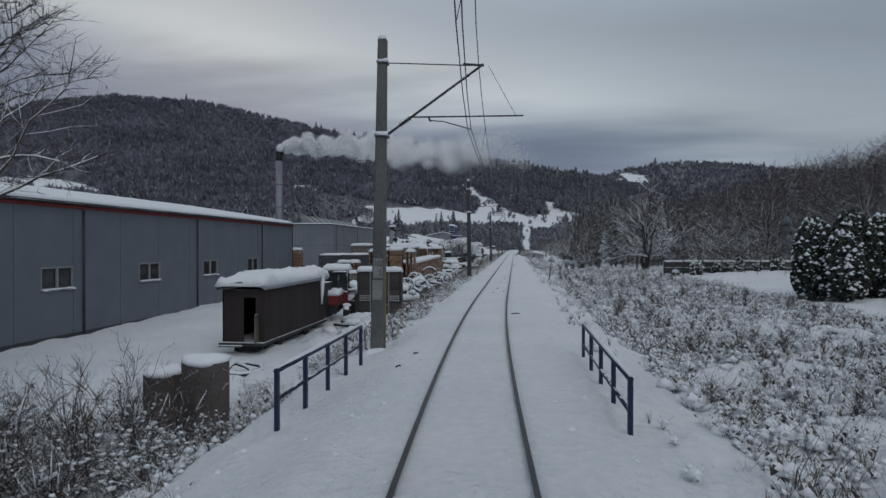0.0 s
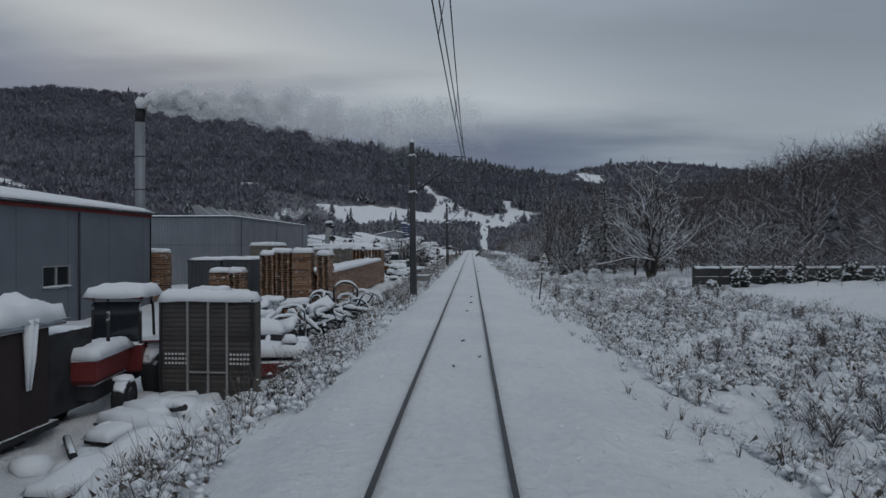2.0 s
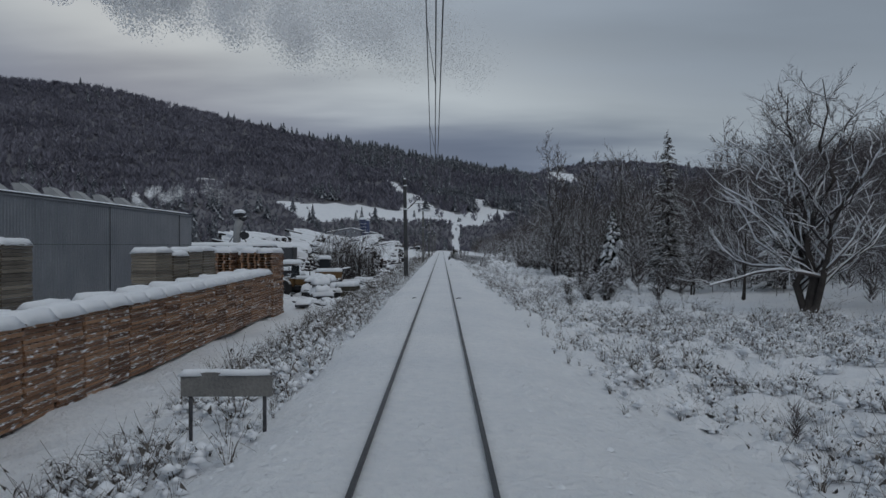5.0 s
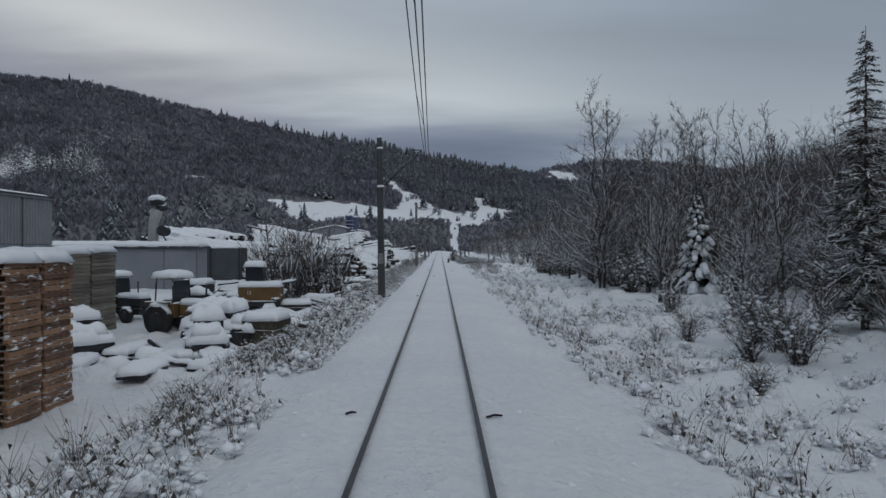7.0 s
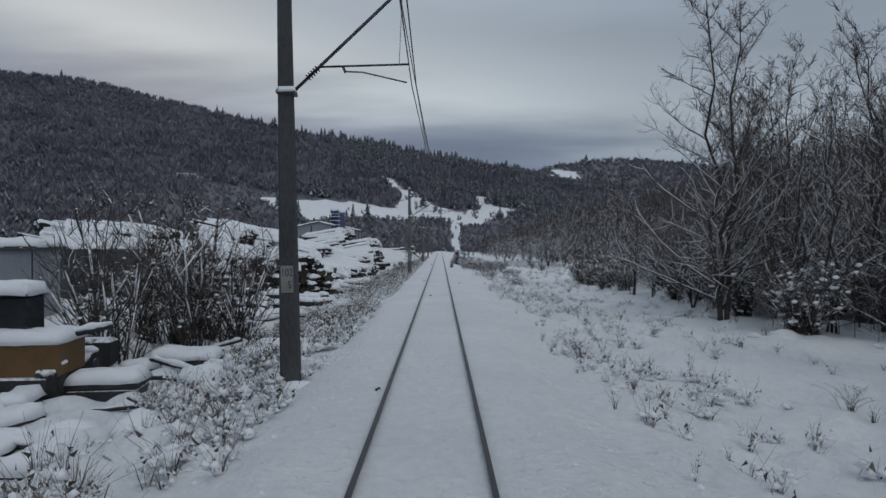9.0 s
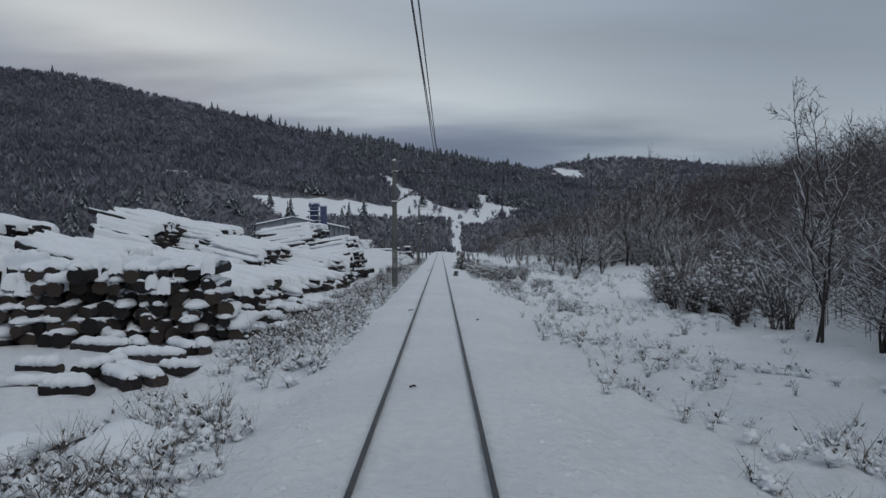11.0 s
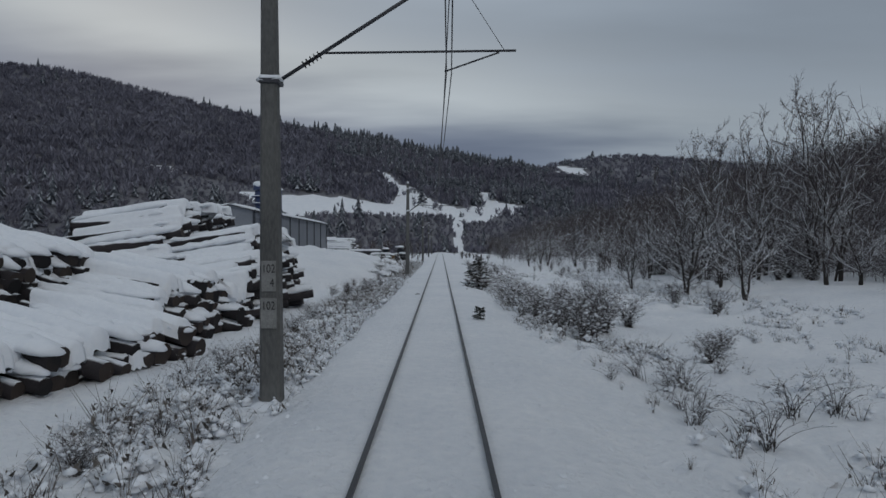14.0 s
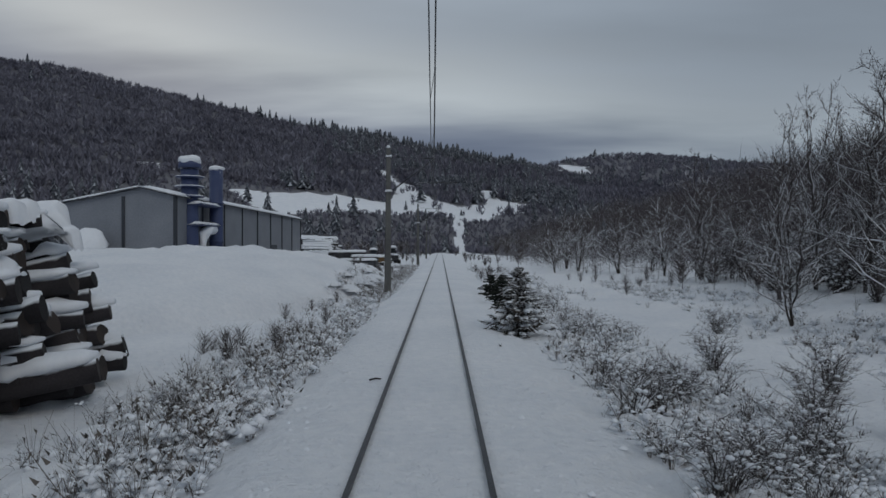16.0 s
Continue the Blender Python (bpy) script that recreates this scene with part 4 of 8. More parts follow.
        part("snow_cover", Build().slab(-0.01, 0.1, a, c, w0 + 0.005, 0.05, a, 0.01, 0.1), SNOW, win)


def ridged_wall(p, q, z0, z1, pitch=0.28, deep=0.045):
    """Trapezoid sheeting from p to q, in plan."""
    p, q = Vector((*p, 0)), Vector((*q, 0))
    d = (q - p); n = max(2, int(d.length / pitch)); d.normalize()
    out = Vector((d.y, -d.x, 0))
    pts = []
    for i in range(n):
        a = p + (q - p) * (i / n)
        s = (q - p).length / n
        pts += [a, a + d * s * 0.35, a + d * s * 0.5 + out * deep, a + d * s * 0.85 + out * deep]
    pts.append(q)
    b = Build()
    vs = [(*v.xy, z) for z in (z0, z1) for v in pts]
    k = len(pts)
    return b.add(vs, [(i, i + 1, k + i + 1, k + i) for i in range(k - 1)])


def drying_hall():
    x0, x1, y0, y1, zb, zt = -34.0, -23.2, 95.0, 125.2, -1.6, 5.3
    root = thing("drying_hall", (x1, y0, zb), "grey corrugated steel drying hall with roof hoods", "building")
    W, L, H = x0 - x1, y1 - y0, zt - zb
    for name, p, q in (("end_wall", (W, 0), (0, 0)), ("side_wall", (0, 0), (0, L)), ("end_wall", (0, L), (W, L)), ("side_wall", (W, L), (W, 0))):
        part(name, ridged_wall(p, q, 0, H * 0.6), CORRUGATED, root)
        part(name, ridged_wall(p, q, H * 0.6 + 0.03, H), CORRUGATED, root)
    part("core", Build().box((W / 2, L / 2, H / 2), (-W - 0.1, L - 0.1, H - 0.05)), TRIM, root)
    roof = part("roof", Build().box((W / 2, L / 2, H + 0.05), (-W + 0.3, L + 0.3, 0.1), bevel=0.02), TRIM, root)
    part("snow_cover", Build().slab(W - 0.1, 0.1, -0.1, L + 0.1, H + 0.1, 0.14, 8, 0.02, 0.5, rough=0.2), SNOW, roof)
    for i in range(9):
        b = Build()
        y = 1.5 + i * (L - 3) / 8
        vs = [(-4.2, y - 0.5, H + 0.1), (-2.6, y - 0.5, H + 0.1), (-2.6, y + 0.5, H + 0.1), (-4.2, y + 0.5, H + 0.1), (-4.7, y - 0.5, H + 1.25), (-4.2, y - 0.5, H + 1.3), (-4.2, y + 0.5, H + 1.3), (-4.7, y + 0.5, H + 1.25)]
        b.add(vs, [(0, 1, 5, 4), (1, 2, 6, 5), (2, 3, 7, 6), (3, 0, 4, 7), (4, 5, 6, 7)])
        part("roof_hood", b, FRAME_WHITE, root, "slanted pale vent hood")
    for i in range(7):
        y = 2 + i * 4.2
        part("downpipe", Build().tube([(0.08, y, 0), (0.08, y, H)], 0.03, 6), TRIM, root) if i in (0, 3, 6) else None
    part("gutter", Build().tube([(0.09, 0, H - 0.05), (0.09, L, H - 0.05)], 0.06, 6), CORRUGATED, root)


def chimney():
    x, y, zb = -24.8, 79.2, -1.8
    root = thing("steel_chimney", (x, y, zb), "slender grey steel chimney with a black top", "chimney")
    H = 11.85 - zb
    part("stack", Build().tube([(0, 0, 0), (0, 0, H)], 0.36, 20), CORRUGATED, root)
    part("top_section", Build().tube([(0, 0, H), (0, 0, H + 1.0)], [0.37, 0.37], 20), BLACK_PAINT, root, "soot-black top")
    for z in (3, 6, 8.5, 11):
        part("flange", Build().tube([(0, 0, z), (0, 0, z + 0.06)], 0.39, 20), TRIM, root)


def steam_cloud(label, start, drift, rise, r0, r1, puffs, flakes, size, seed):
    """A drifting cloud of fine droplets, thick at first, thinning out as it goes."""
    rng = np.random.RandomState(seed)
    pts, sizes = [], []
    for k in range(puffs):
        t = (k / (puffs - 1)) ** 1.2
        mid = np.array(start) + np.array([drift[0] * t, drift[1] * t, rise * (t ** 0.6 + 0.32 * math.sin(9 * t) * t)])
        r = r0 + r1 * t ** 0.62
        mid = mid + rng.uniform(-1, 1, 3) * r * np.array([0.6, 0.6, 0.42])
        q = rng.randn(int(flakes * (1 - 0.35 * t)), 3)
        q = q[np.linalg.norm(q, axis=1) < 1.7 - 0.4 * t] * (0.46 + 0.10 * t)
        pts.append(mid + q * r * (0.35 + 0.3 * rng.rand()))
        sizes.append(size * (1 - 0.62 * t) * np.clip(1.45 - 0.85 * np.linalg.norm(q, axis=1), 0.35, 1.4) * rng.uniform(0.7, 1.3, len(q)))
    pts, sizes = np.concatenate(pts), np.concatenate(sizes)
    tri = [rng.randn(len(pts), 3) for _ in range(3)]
    P = np.stack([pts + v / np.linalg.norm(v, axis=1)[:, None] * sizes[:, None] for v in tri], 1).reshape(-1, 3)
    tagged(solid("steam_plume", [(P, np.arange(len(P)).reshape(-1, 3), 0)], [STEAM]), label, "steam", kind="stuff")


def steam_material():
    """Bright droplets that scatter light both ways."""
    m = material("chimney_steam", (0.95, 0.955, 0.96), (0.97, 0.97, 0.975), 1.0, 0.5, 0.0, spec=0.0)
    nt = m.node_tree
    N, L = nt.nodes.new, nt.links.new
    tl, m1 = N("ShaderNodeBsdfTranslucent"), N("ShaderNodeMixShader")
    tl.inputs[0].default_value = (0.97, 0.97, 0.975, 1)
    m1.inputs[0].default_value = 0.5
    L(nt.nodes["Principled BSDF"].outputs[0], m1.inputs[1]); L(tl.outputs[0], m1.inputs[2])
    L(m1.outputs[0], nt.nodes["Material Output"].inputs[0])
    return m


STEAM = steam_material()
factory_shed()
drying_hall()
chimney()
steam_cloud("white steam drifting from the steel chimney", (-24.6, 79.2, 13.1), (27, 34), 3.4, 0.75, 4.2, 190, 3200, 0.088, 5)
steam_cloud("thin steam drifting off the drying hall's roof", (-26.5, 121.0, 6.2), (9, 6), 2.0, 0.7, 1.8, 30, 520, 0.055, 6)


def bridge_railing(side):
    """Blue steel railing of the little bridge."""
    x, y0, y1 = (-2.55, 16.8, 22.5) if side < 0 else (2.69, 16.4, 22.9)
    z = -0.30
    root = thing("bridge_railing", (x, y0, z), "dark blue steel bridge railing dusted with snow", "railing", "bridge railings")
    L = y1 - y0
    n = 5
    top = 0.90 if side > 0 else 0.84
    for i in range(n):
        t = i / (n - 1)
        part("post", Build().box((0.0, L * t, top / 2 - 0.25), (0.07, 0.07, top + 0.5), bevel=0.008), BLUE_PAINT, root)
    e = 0.0
    part("top_rail", Build().tube([(0, -0.05, top), (e, L + 0.05, top)], 0.04, 8), BLUE_PAINT, root)
    part("middle_rail", Build().tube([(0, 0, top * 0.48), (e, L, top * 0.48)], 0.03, 8), BLUE_PAINT, root)
    part("snow_cover", Build().tube([(e * t, L * t, top + 0.045) for t in (0, 0.3, 0.6, 1)], [0.02, 0.035, 0.03, 0.02], 6), SNOW, root)


for sd in (-1, 1):
    bridge_railing(sd)


def narrow_wagon():
    x0, x1, y0, y1 = -11.6, -9.7, 35.1, 44.4
    zb, zt = -1.72, 0.56
    root = thing("old_wagon", (x0, y0, zb), "derelict dark brown wooden narrow-gauge wagon under snow", "wagon")
    W, L, H = x1 - x0, y1 - y0, zt - zb
    rz = 0
    # end wall with open doorway
    for a, c, lo, hi in ((0, 0.95, 0, H), (1.5, W, 0, H), (0.95, 1.5, H - 0.35, H)):
        part("end_wall", Build().box(((a + c) / 2, 0.03, (lo + hi) / 2), (c - a, 0.06, hi - lo), bevel=0.008), WAGON_BROWN, root)
    n = 28
    for i in range(n):
        w = L / n
        part("side_board", Build().box((W - 0.03, w * (i + 0.5), H / 2), (0.05 + 0.003 * (i % 2), w - 0.004, H - 0.012 * (i % 3)), bevel=0.003), WAGON_BROWN, root)
    part("side_wall", Build().box((0.03, L / 2, H / 2), (0.06, L, H), bevel=0.008), WAGON_BROWN, root)
    part("inner_lining", Build().box((W - 0.09, L / 2, H / 2), (0.04, L - 0.1, H)), WAGON_BROWN, root)
    part("end_wall", Build().box((W / 2, L - 0.03, H / 2), (W, 0.06, H), bevel=0.008), WAGON_BROWN, root)
    part("floor", Build().box((W / 2, L / 2, -0.08), (W + 0.1, L + 0.6, 0.16), bevel=0.01), DARK_METAL, root)
    part("vestibule", Build().box((W / 2 + 0.1, L + 1.05, H / 2 - 0.1), (W - 0.4, 1.9, H - 0.25), bevel=0.02), DARK_METAL, root, "black end platform housing")
    b = Build()
    prof = [(-0.12, 0), (W * 0.25, 0.22), (W * 0.5, 0.3), (W * 0.75, 0.22), (W + 0.12, 0)]
    k = len(prof)
    vs = [(u, yy, H + v + d) for d in (0, 0.06) for yy in (-0.35, L + 0.5) for u, v in prof]
    fs = [(i, i + 1, k + i + 1, k + i) for i in range(k - 1)] + [(2 * k + i, 3 * k + i, 3 * k + i + 1, 2 * k + i + 1) for i in range(k - 1)] + [(i, 2 * k + i, 2 * k + i + 1, i + 1) for i in range(k - 1)] + [(k + i, k + i + 1, 3 * k + i + 1, 3 * k + i) for i in range(k - 1)]
    b.add(vs, fs); roof = part("roof", b, DARK_METAL, root)
    part("snow_cover", Build().slab(-0.1, W + 0.1, -0.35, L + 0.5, H + 0.2, 0.40, 2, 0.10, 0.13, rough=0.95), SNOW, roof, "thick uneven load of snow")
    for i in range(2):
        part("icicle_sheet", Build().tube([(W + 0.1, L - 0.9 + i * 0.18, H + 0.25), (W + 0.1, L - 0.9 + i * 0.16, H - 0.6), (W + 0.08, L - 0.9 + i * 0.1, H - 1.35)], [0.13, 0.08, 0.03], 7), SNOW, roof)
    for yy in (1.2, 2.6, L - 2.6, L - 1.2):
        for xx in (0.35, W - 0.3):
            wh = part("wheel", Build().tube([(xx - 0.06, yy, -0.32), (xx + 0.06, yy, -0.32)], 0.32, 16), DARK_METAL, root)
        part("axle", Build().tube([(0.3, yy, -0.32), (W - 0.3, yy, -0.32)], 0.05, 8), DARK_METAL, root)
    part("under_frame", Build().box((W / 2, L / 2, -0.3), (W * 0.55, L * 0.95, 0.28)), DARK_METAL, root)
    part("door_leaf", Build().box((1.6, -0.12, 0.62), (0.05, 0.5, 1.2)), WOOD_GREY, root)
    part("step_board", Build().box((0.6, -0.6, -0.1), (1.0, 0.25, 0.06)), WOOD_GREY, root)


narrow_wagon()


def concrete_ring(x, y, z, r, h, tone, seed):
    root = thing("concrete_well_ring", (x, y, z), "weathered brown concrete well ring topped with snow", "concrete ring", "concrete rings by the bridge")
    b = Build()
    n = 22
    for rr, z0, z1 in ((r, 0, h), (r - 0.09, h, 0)):
        b.tube([(0, 0, z0), (0, 0, z1)], rr, n, caps=False)
    vs = [(rr * math.cos(2 * math.pi * i / n), rr * math.sin(2 * math.pi * i / n), h) for rr in (r, r - 0.09) for i in range(n)]
    b.add(vs, [(i, (i + 1) % n, n + (i + 1) % n, n + i) for i in range(n)])
    part("ring", b, tone, root)
    part("snow_cover", Build().lump((0, 0, h + 0.02), r * 1.02, seed, 20, 8, squash=0.28), SNOW, root, "round cushion of snow")


OLD_CONCRETE = material("brownish_old_concrete", (0.07, 0.06, 0.058), (0.15, 0.13, 0.125), 0.95, 5, 0.6, snow=(0.6, 0.8))
concrete_ring(-6.35, 22.4, -1.92, 0.55, 1.60, OLD_CONCRETE, 1)
concrete_ring(-7.6, 22.9, -2.05, 0.56, 1.35, OLD_CONCRETE, 2)


def hose_coil(x, y):
    z = lz(x, y)
    root = thing("hose_coil", (x, y, z), "tangled grey hose lying half buried in snow", "hose")
    rng = random.Random(9)
    for k in range(4):
        pts = [((0.7 + 0.12 * k) * math.cos(a * 0.5 + k) * (1 + 0.2 * math.sin(a)) + 0.25 * k, (0.45 + 0.1 * k) * math.sin(a * 0.5 + k), 0.12 + 0.10 * math.sin(a * 0.9 + 2 * k)) for a in range(12)]
        part("hose_loop", Build().tube(pts, 0.05, 7), DARK_METAL, root)
        part("snow_cover", Build().tube([(a, c, d + 0.055) for a, c, d in pts], 0.05, 7), SNOW, root)


hose_coil(-9.9, 30.2)


# ---------- tractor, crate wall and scrap ----------
def wheel(root, c, r, w, mat_rim):
    b = Build(); b.tube([(c[0] - w / 2, c[1], c[2]), (c[0] - w / 2 + 0.04, c[1], c[2]), (c[0] + w / 2 - 0.04, c[1], c[2]), (c[0] + w / 2, c[1], c[2])], [r * 0.9, r, r, r * 0.9], 20)
    wh = part("wheel", b, RUBBER, root)
    part("rim", Build().tube([(c[0] - w / 2 - 0.01, c[1], c[2]), (c[0] + w / 2 + 0.01, c[1], c[2])], r * 0.5, 16), mat_rim, wh)
    part("snow_cover", Build().lump((c[0], c[1], c[2] + r * 0.93), r * 0.55, c[1], 10, 6, squash=0.35), SNOW, wh)


def tractor(x, y, rz, paint, label, s=1.0, rims=None):
    z = lz(x, y) - 0.1
    rims = rims or DARK_METAL
    root = thing("tractor", (x, y, z), label, "tractor", rz=rz)
    for sx in (-1, 1):
        wheel(root, (sx * 0.75, 0.9, 0.7), 0.7, 0.4, rims)
        wheel(root, (sx * 0.7, -1.2, 0.45), 0.45, 0.28, rims)
        part("mudguard", Build().box((sx * 0.75, 0.9, 1.48), (0.45, 1.2, 0.06), bevel=0.02), paint, root)
    part("bonnet", Build().box((0, -0.9, 1.15), (0.75, 1.9, 0.6), bevel=0.1), paint, root)
    part("chassis", Build().box((0, -0.2, 0.65), (0.5, 2.9, 0.4), bevel=0.05), DARK_METAL, root)
    cab = part("cab_frame", Build().box((0, 0.75, 1.1), (1.2, 1.1, 0.7), bevel=0.05), paint, root)
    for sx in (-0.56, 0.56):
        for yy, top in ((0.25, 0.3), (1.25, 1.2)):
            part("cab_post", Build().tube([(sx, yy, 1.3), (sx * 0.95, top, 2.5)], 0.035, 6), DARK_METAL, cab)
    part("windscreen", Build().box((0, 0.28, 1.95), (1.05, 0.02, 0.95)), GLASS, cab)
    part("cab_roof", Build().box((0, 0.75, 2.54), (1.35, 1.35, 0.08), bevel=0.03), paint, cab)
    part("snow_cover", Build().slab(-0.66, 0.66, 0.1, 1.4, 2.58, 0.26, x, 0.06, 0.12), SNOW, root, "thick cushion of snow")
    part("snow_cover", Build().slab(-0.4, 0.4, -1.85, 0.1, 1.44, 0.2, y, 0.04, 0.12), SNOW, root)
    part("exhaust_pipe", Build().tube([(0.25, -0.9, 1.4), (0.25, -0.9, 2.3)], 0.04, 8), DARK_METAL, root)
    part("seat", Build().box((0, 0.9, 1.5), (0.45, 0.4, 0.12), bevel=0.04), RUBBER, cab)
    root.scale = (s, s, s)


tractor(-9.95, 47.7, 8, RED_PAINT, "derelict red tractor with snow on its cab", 1.22)


def steel_crate():
    x0, y0, W, H = -8.6, 47.75, 2.78, 3.00
    z = -2.08
    root = thing("steel_crate_wall", (x0, y0, z), "upright dark ribbed steel crate with pale straps and snow on top", "crate", rz=-2)
    for i in range(22):
        part("rib", Build().box((W / 2, 0.02 + 0.012 * (i % 2), 0.15 + i * (H - 0.2) / 21), (W, 0.05, 0.085), bevel=0.01), DARK_RIB, root)
    part("backing", Build().box((W / 2, 0.065, H / 2), (W, 0.09, H)), DARK_RIB, root)
    for xx in (0.05, 0.85, 1.45, 2.0, W - 0.06):
        part("upright", Build().box((xx, -0.03, H / 2), (0.06, 0.06, H + 0.06), bevel=0.01), PALE_STRAP if xx in (0.85, 1.45, 2.0) else DARK_METAL, root)
    part("cross_bar", Build().box((1.42, -0.05, 0.95), (1.15, 0.05, 0.05), bevel=0.01), PALE_STRAP, root)
    part("side_wall", Build().box((0.03, 0.3, H / 2), (0.05, 0.5, H), bevel=0.01), DARK_RIB, root)
    part("side_wall", Build().box((W - 0.03, 0.3, H / 2), (0.05, 0.5, H), bevel=0.01), DARK_RIB, root)
    for xx in (0.15, 2.05):
        for i in range(7):
            for j in range(3):
                part("vent_hole", Build().box((xx + 0.05 + i * 0.1, -0.012, 1.2 + 0.13 * j), (0.06, 0.02, 0.06), bevel=0.004), WHITE_PAINT, root)
    part("snow_cover", Build().slab(0, W, -0.05, 0.55, H, 0.26, 4, 0.05, 0.12), SNOW, root, "cushion of snow along the top")


DARK_RIB = material("dark_grey_ribs", (0.046, 0.042, 0.041), (0.105, 0.097, 0.092), 0.8, 5, 0.4, 0.2, island=0.4)
PALE_STRAP = material("pale_steel_straps", (0.22, 0.22, 0.22), (0.34, 0.34, 0.33), 0.6, 8, 0.2, 0.2)
steel_crate()


def scrap_machine(x, y, rz, paint, seed):
    z = lz(x, y) - 0.1
    rng = random.Random(seed)
    root = thing("scrapped_machine", (x, y, z), "scrapped orange-red farm machine buried in snow", "machine", "scrap in the yard", rz)
    part("chassis", Build().box((0, 0, 0.55), (1.7, 2.6, 0.5), bevel=0.06), paint, root)
    part("platform", Build().box((0.1, -0.2, 0.95), (1.9, 2.2, 0.08), bevel=0.02), DARK_METAL, root)
    part("snow_cover", Build().slab(-0.85, 1.05, -1.3, 0.9, 1.0, 0.28, seed, 0.06, 0.14), SNOW, root, "deep cushion of snow")
    for sx in (-0.8, 0.85):
        wheel(root, (sx, 0.8, 0.42), 0.42, 0.22, paint)
        wheel(root, (sx, -0.9, 0.42), 0.42, 0.22, paint)
    for k in range(3):
        a = rng.uniform(-0.6, 0.6)
        snowy_bar(root, (a, -0.6 + 0.5 * k, 1.0), (a + rng.uniform(-0.4, 0.4), 0.2 + 0.6 * k, 1.3 + rng.random() * 0.3), 0.06, DARK_METAL, "strut", 0.12, seed + k)
    part("hopper", Build().box((-0.3, 0.5, 1.25), (0.9, 0.9, 0.6), bevel=0.08), DARK_METAL, root)
    part("snow_cover", Build().slab(-0.75, 0.15, 0.05, 0.95, 1.55, 0.3, seed + 2, 0.05, 0.11, rough=0.6), SNOW, root)
    part("gear_box", Build().box((0.5, -0.9, 1.2), (0.4, 0.5, 0.4), bevel=0.06), DARK_METAL, root)
    part("snow_cover", Build().slab(0.3, 0.7, -1.15, -0.65, 1.4, 0.18, seed + 4, 0.04, 0.09), SNOW, root)


scrap_machine(-6.2, 51.2, 10, RED_PAINT, 3)
scrap_machine(-8.3, 55.6, -25, RUST, 6)


def scrap_heap(x, y, n, seed, sx, sy, high, frames=True):
    """Loose frames and beams, each a thing of its own."""
    rng = random.Random(seed)
    for i in range(n):
        px, py = x + rng.gauss(0, sx), y + rng.gauss(0, sy)
        z = lz(px, py)
        a = rng.uniform(0, 6.3)
        if not frames and i % 2:
            root = thing("sheet_bundle", (px, py, z + 0.05), "low bundle of dark sheets buried in snow", "sheet bundle", "scrap in the yard", math.degrees(a) * 0.1 + 70)
            w, l = rng.uniform(0.5, 0.9), rng.uniform(1.2, 2.6)
            part("sheet", Build().box((0, 0, 0.06), (l, w, 0.16), bevel=0.02), DARK_METAL, root)
            part("snow_cover", Build().slab(-l / 2, l / 2, -w / 2, w / 2, 0.14, 0.17, i + seed, 0.07, 0.12, rough=0.6), SNOW, root, "cushion of snow")
        elif frames and i % 3 == 0:
            root = thing("scrap_metal", (px, py, z + rng.uniform(0.1, high * 0.5)), "bent dark steel frame thickly coated with snow", "scrap metal", "scrap in the yard")
            w, h = rng.uniform(0.7, 1.15), rng.uniform(0.9, 1.5)
            pts = [(-w / 2, 0, 0), (-w / 2, 0.1, h * 0.8), (-w * 0.3, 0.15, h), (w * 0.3, 0.15, h), (w / 2, 0.1, h * 0.8), (w / 2, 0, 0), (-w / 2, 0, 0)]
            part("tube_frame", Build().tube(pts, 0.045, 7), DARK_METAL, root)
            part("cross_tube", Build().tube([(-w / 2, 0.05, h * 0.45), (w / 2, 0.05, h * 0.45)], 0.035, 6), DARK_METAL, root)
            part("snow_cover", snow_roll([(u, v - 0.02, q + 0.06) for u, v, q in pts[1:5]], 0.085, i + seed), SNOW, root, "rounded coat of snow")
            root.matrix_basis = root.matrix_basis @ pose(0, 0, 0, rng.uniform(-35, 35), rng.uniform(-30, 30), math.degrees(a))
        else:
            root = thing("steel_girder", (px, py, z + rng.uniform(0.05, high)), "dark steel beam carrying a ridge of snow", "girder", "scrap in the yard")
            l = rng.uniform(0.9, 2.4)
            d = Vector((math.cos(a), math.sin(a), rng.uniform(-0.15, 0.45))) * l / 2
            snowy_bar(root, -d, d, rng.uniform(0.05, 0.09), RUST if i % 4 == 1 else DARK_METAL, "beam", rng.uniform(0.08, 0.17) if i % 3 else 0.0, i, 6)
    for i in range(n // 2):
        px, py = x + rng.gauss(0, sx * 1.1), y + rng.gauss(0, sy * 1.1)
        b = Build(); b.lump((0, 0, 0), rng.uniform(0.3, 0.75), seed + i, 12, 7, squash=0.6)
        o = b.make("snow_hummock", SNOW); o.location = (px, py, lz(px, py) + rng.uniform(0, 0.2))
        tagged(o, "rounded hummock of snow over scrap", "snow", "hummocks in the yard", "stuff")


scrap_heap(-6.1, 61.6, 26, 4, 0.8, 1.2, 1.2)
scrap_heap(-7.4, 57.6, 26, 14, 1.1, 1.6, 0.8)
scrap_heap(-10.5, 58.5, 14, 24, 1.8, 1.8, 0.7)
scrap_heap(-7.5, 55.4, 12, 54, 1.2, 1.1, 1.5)


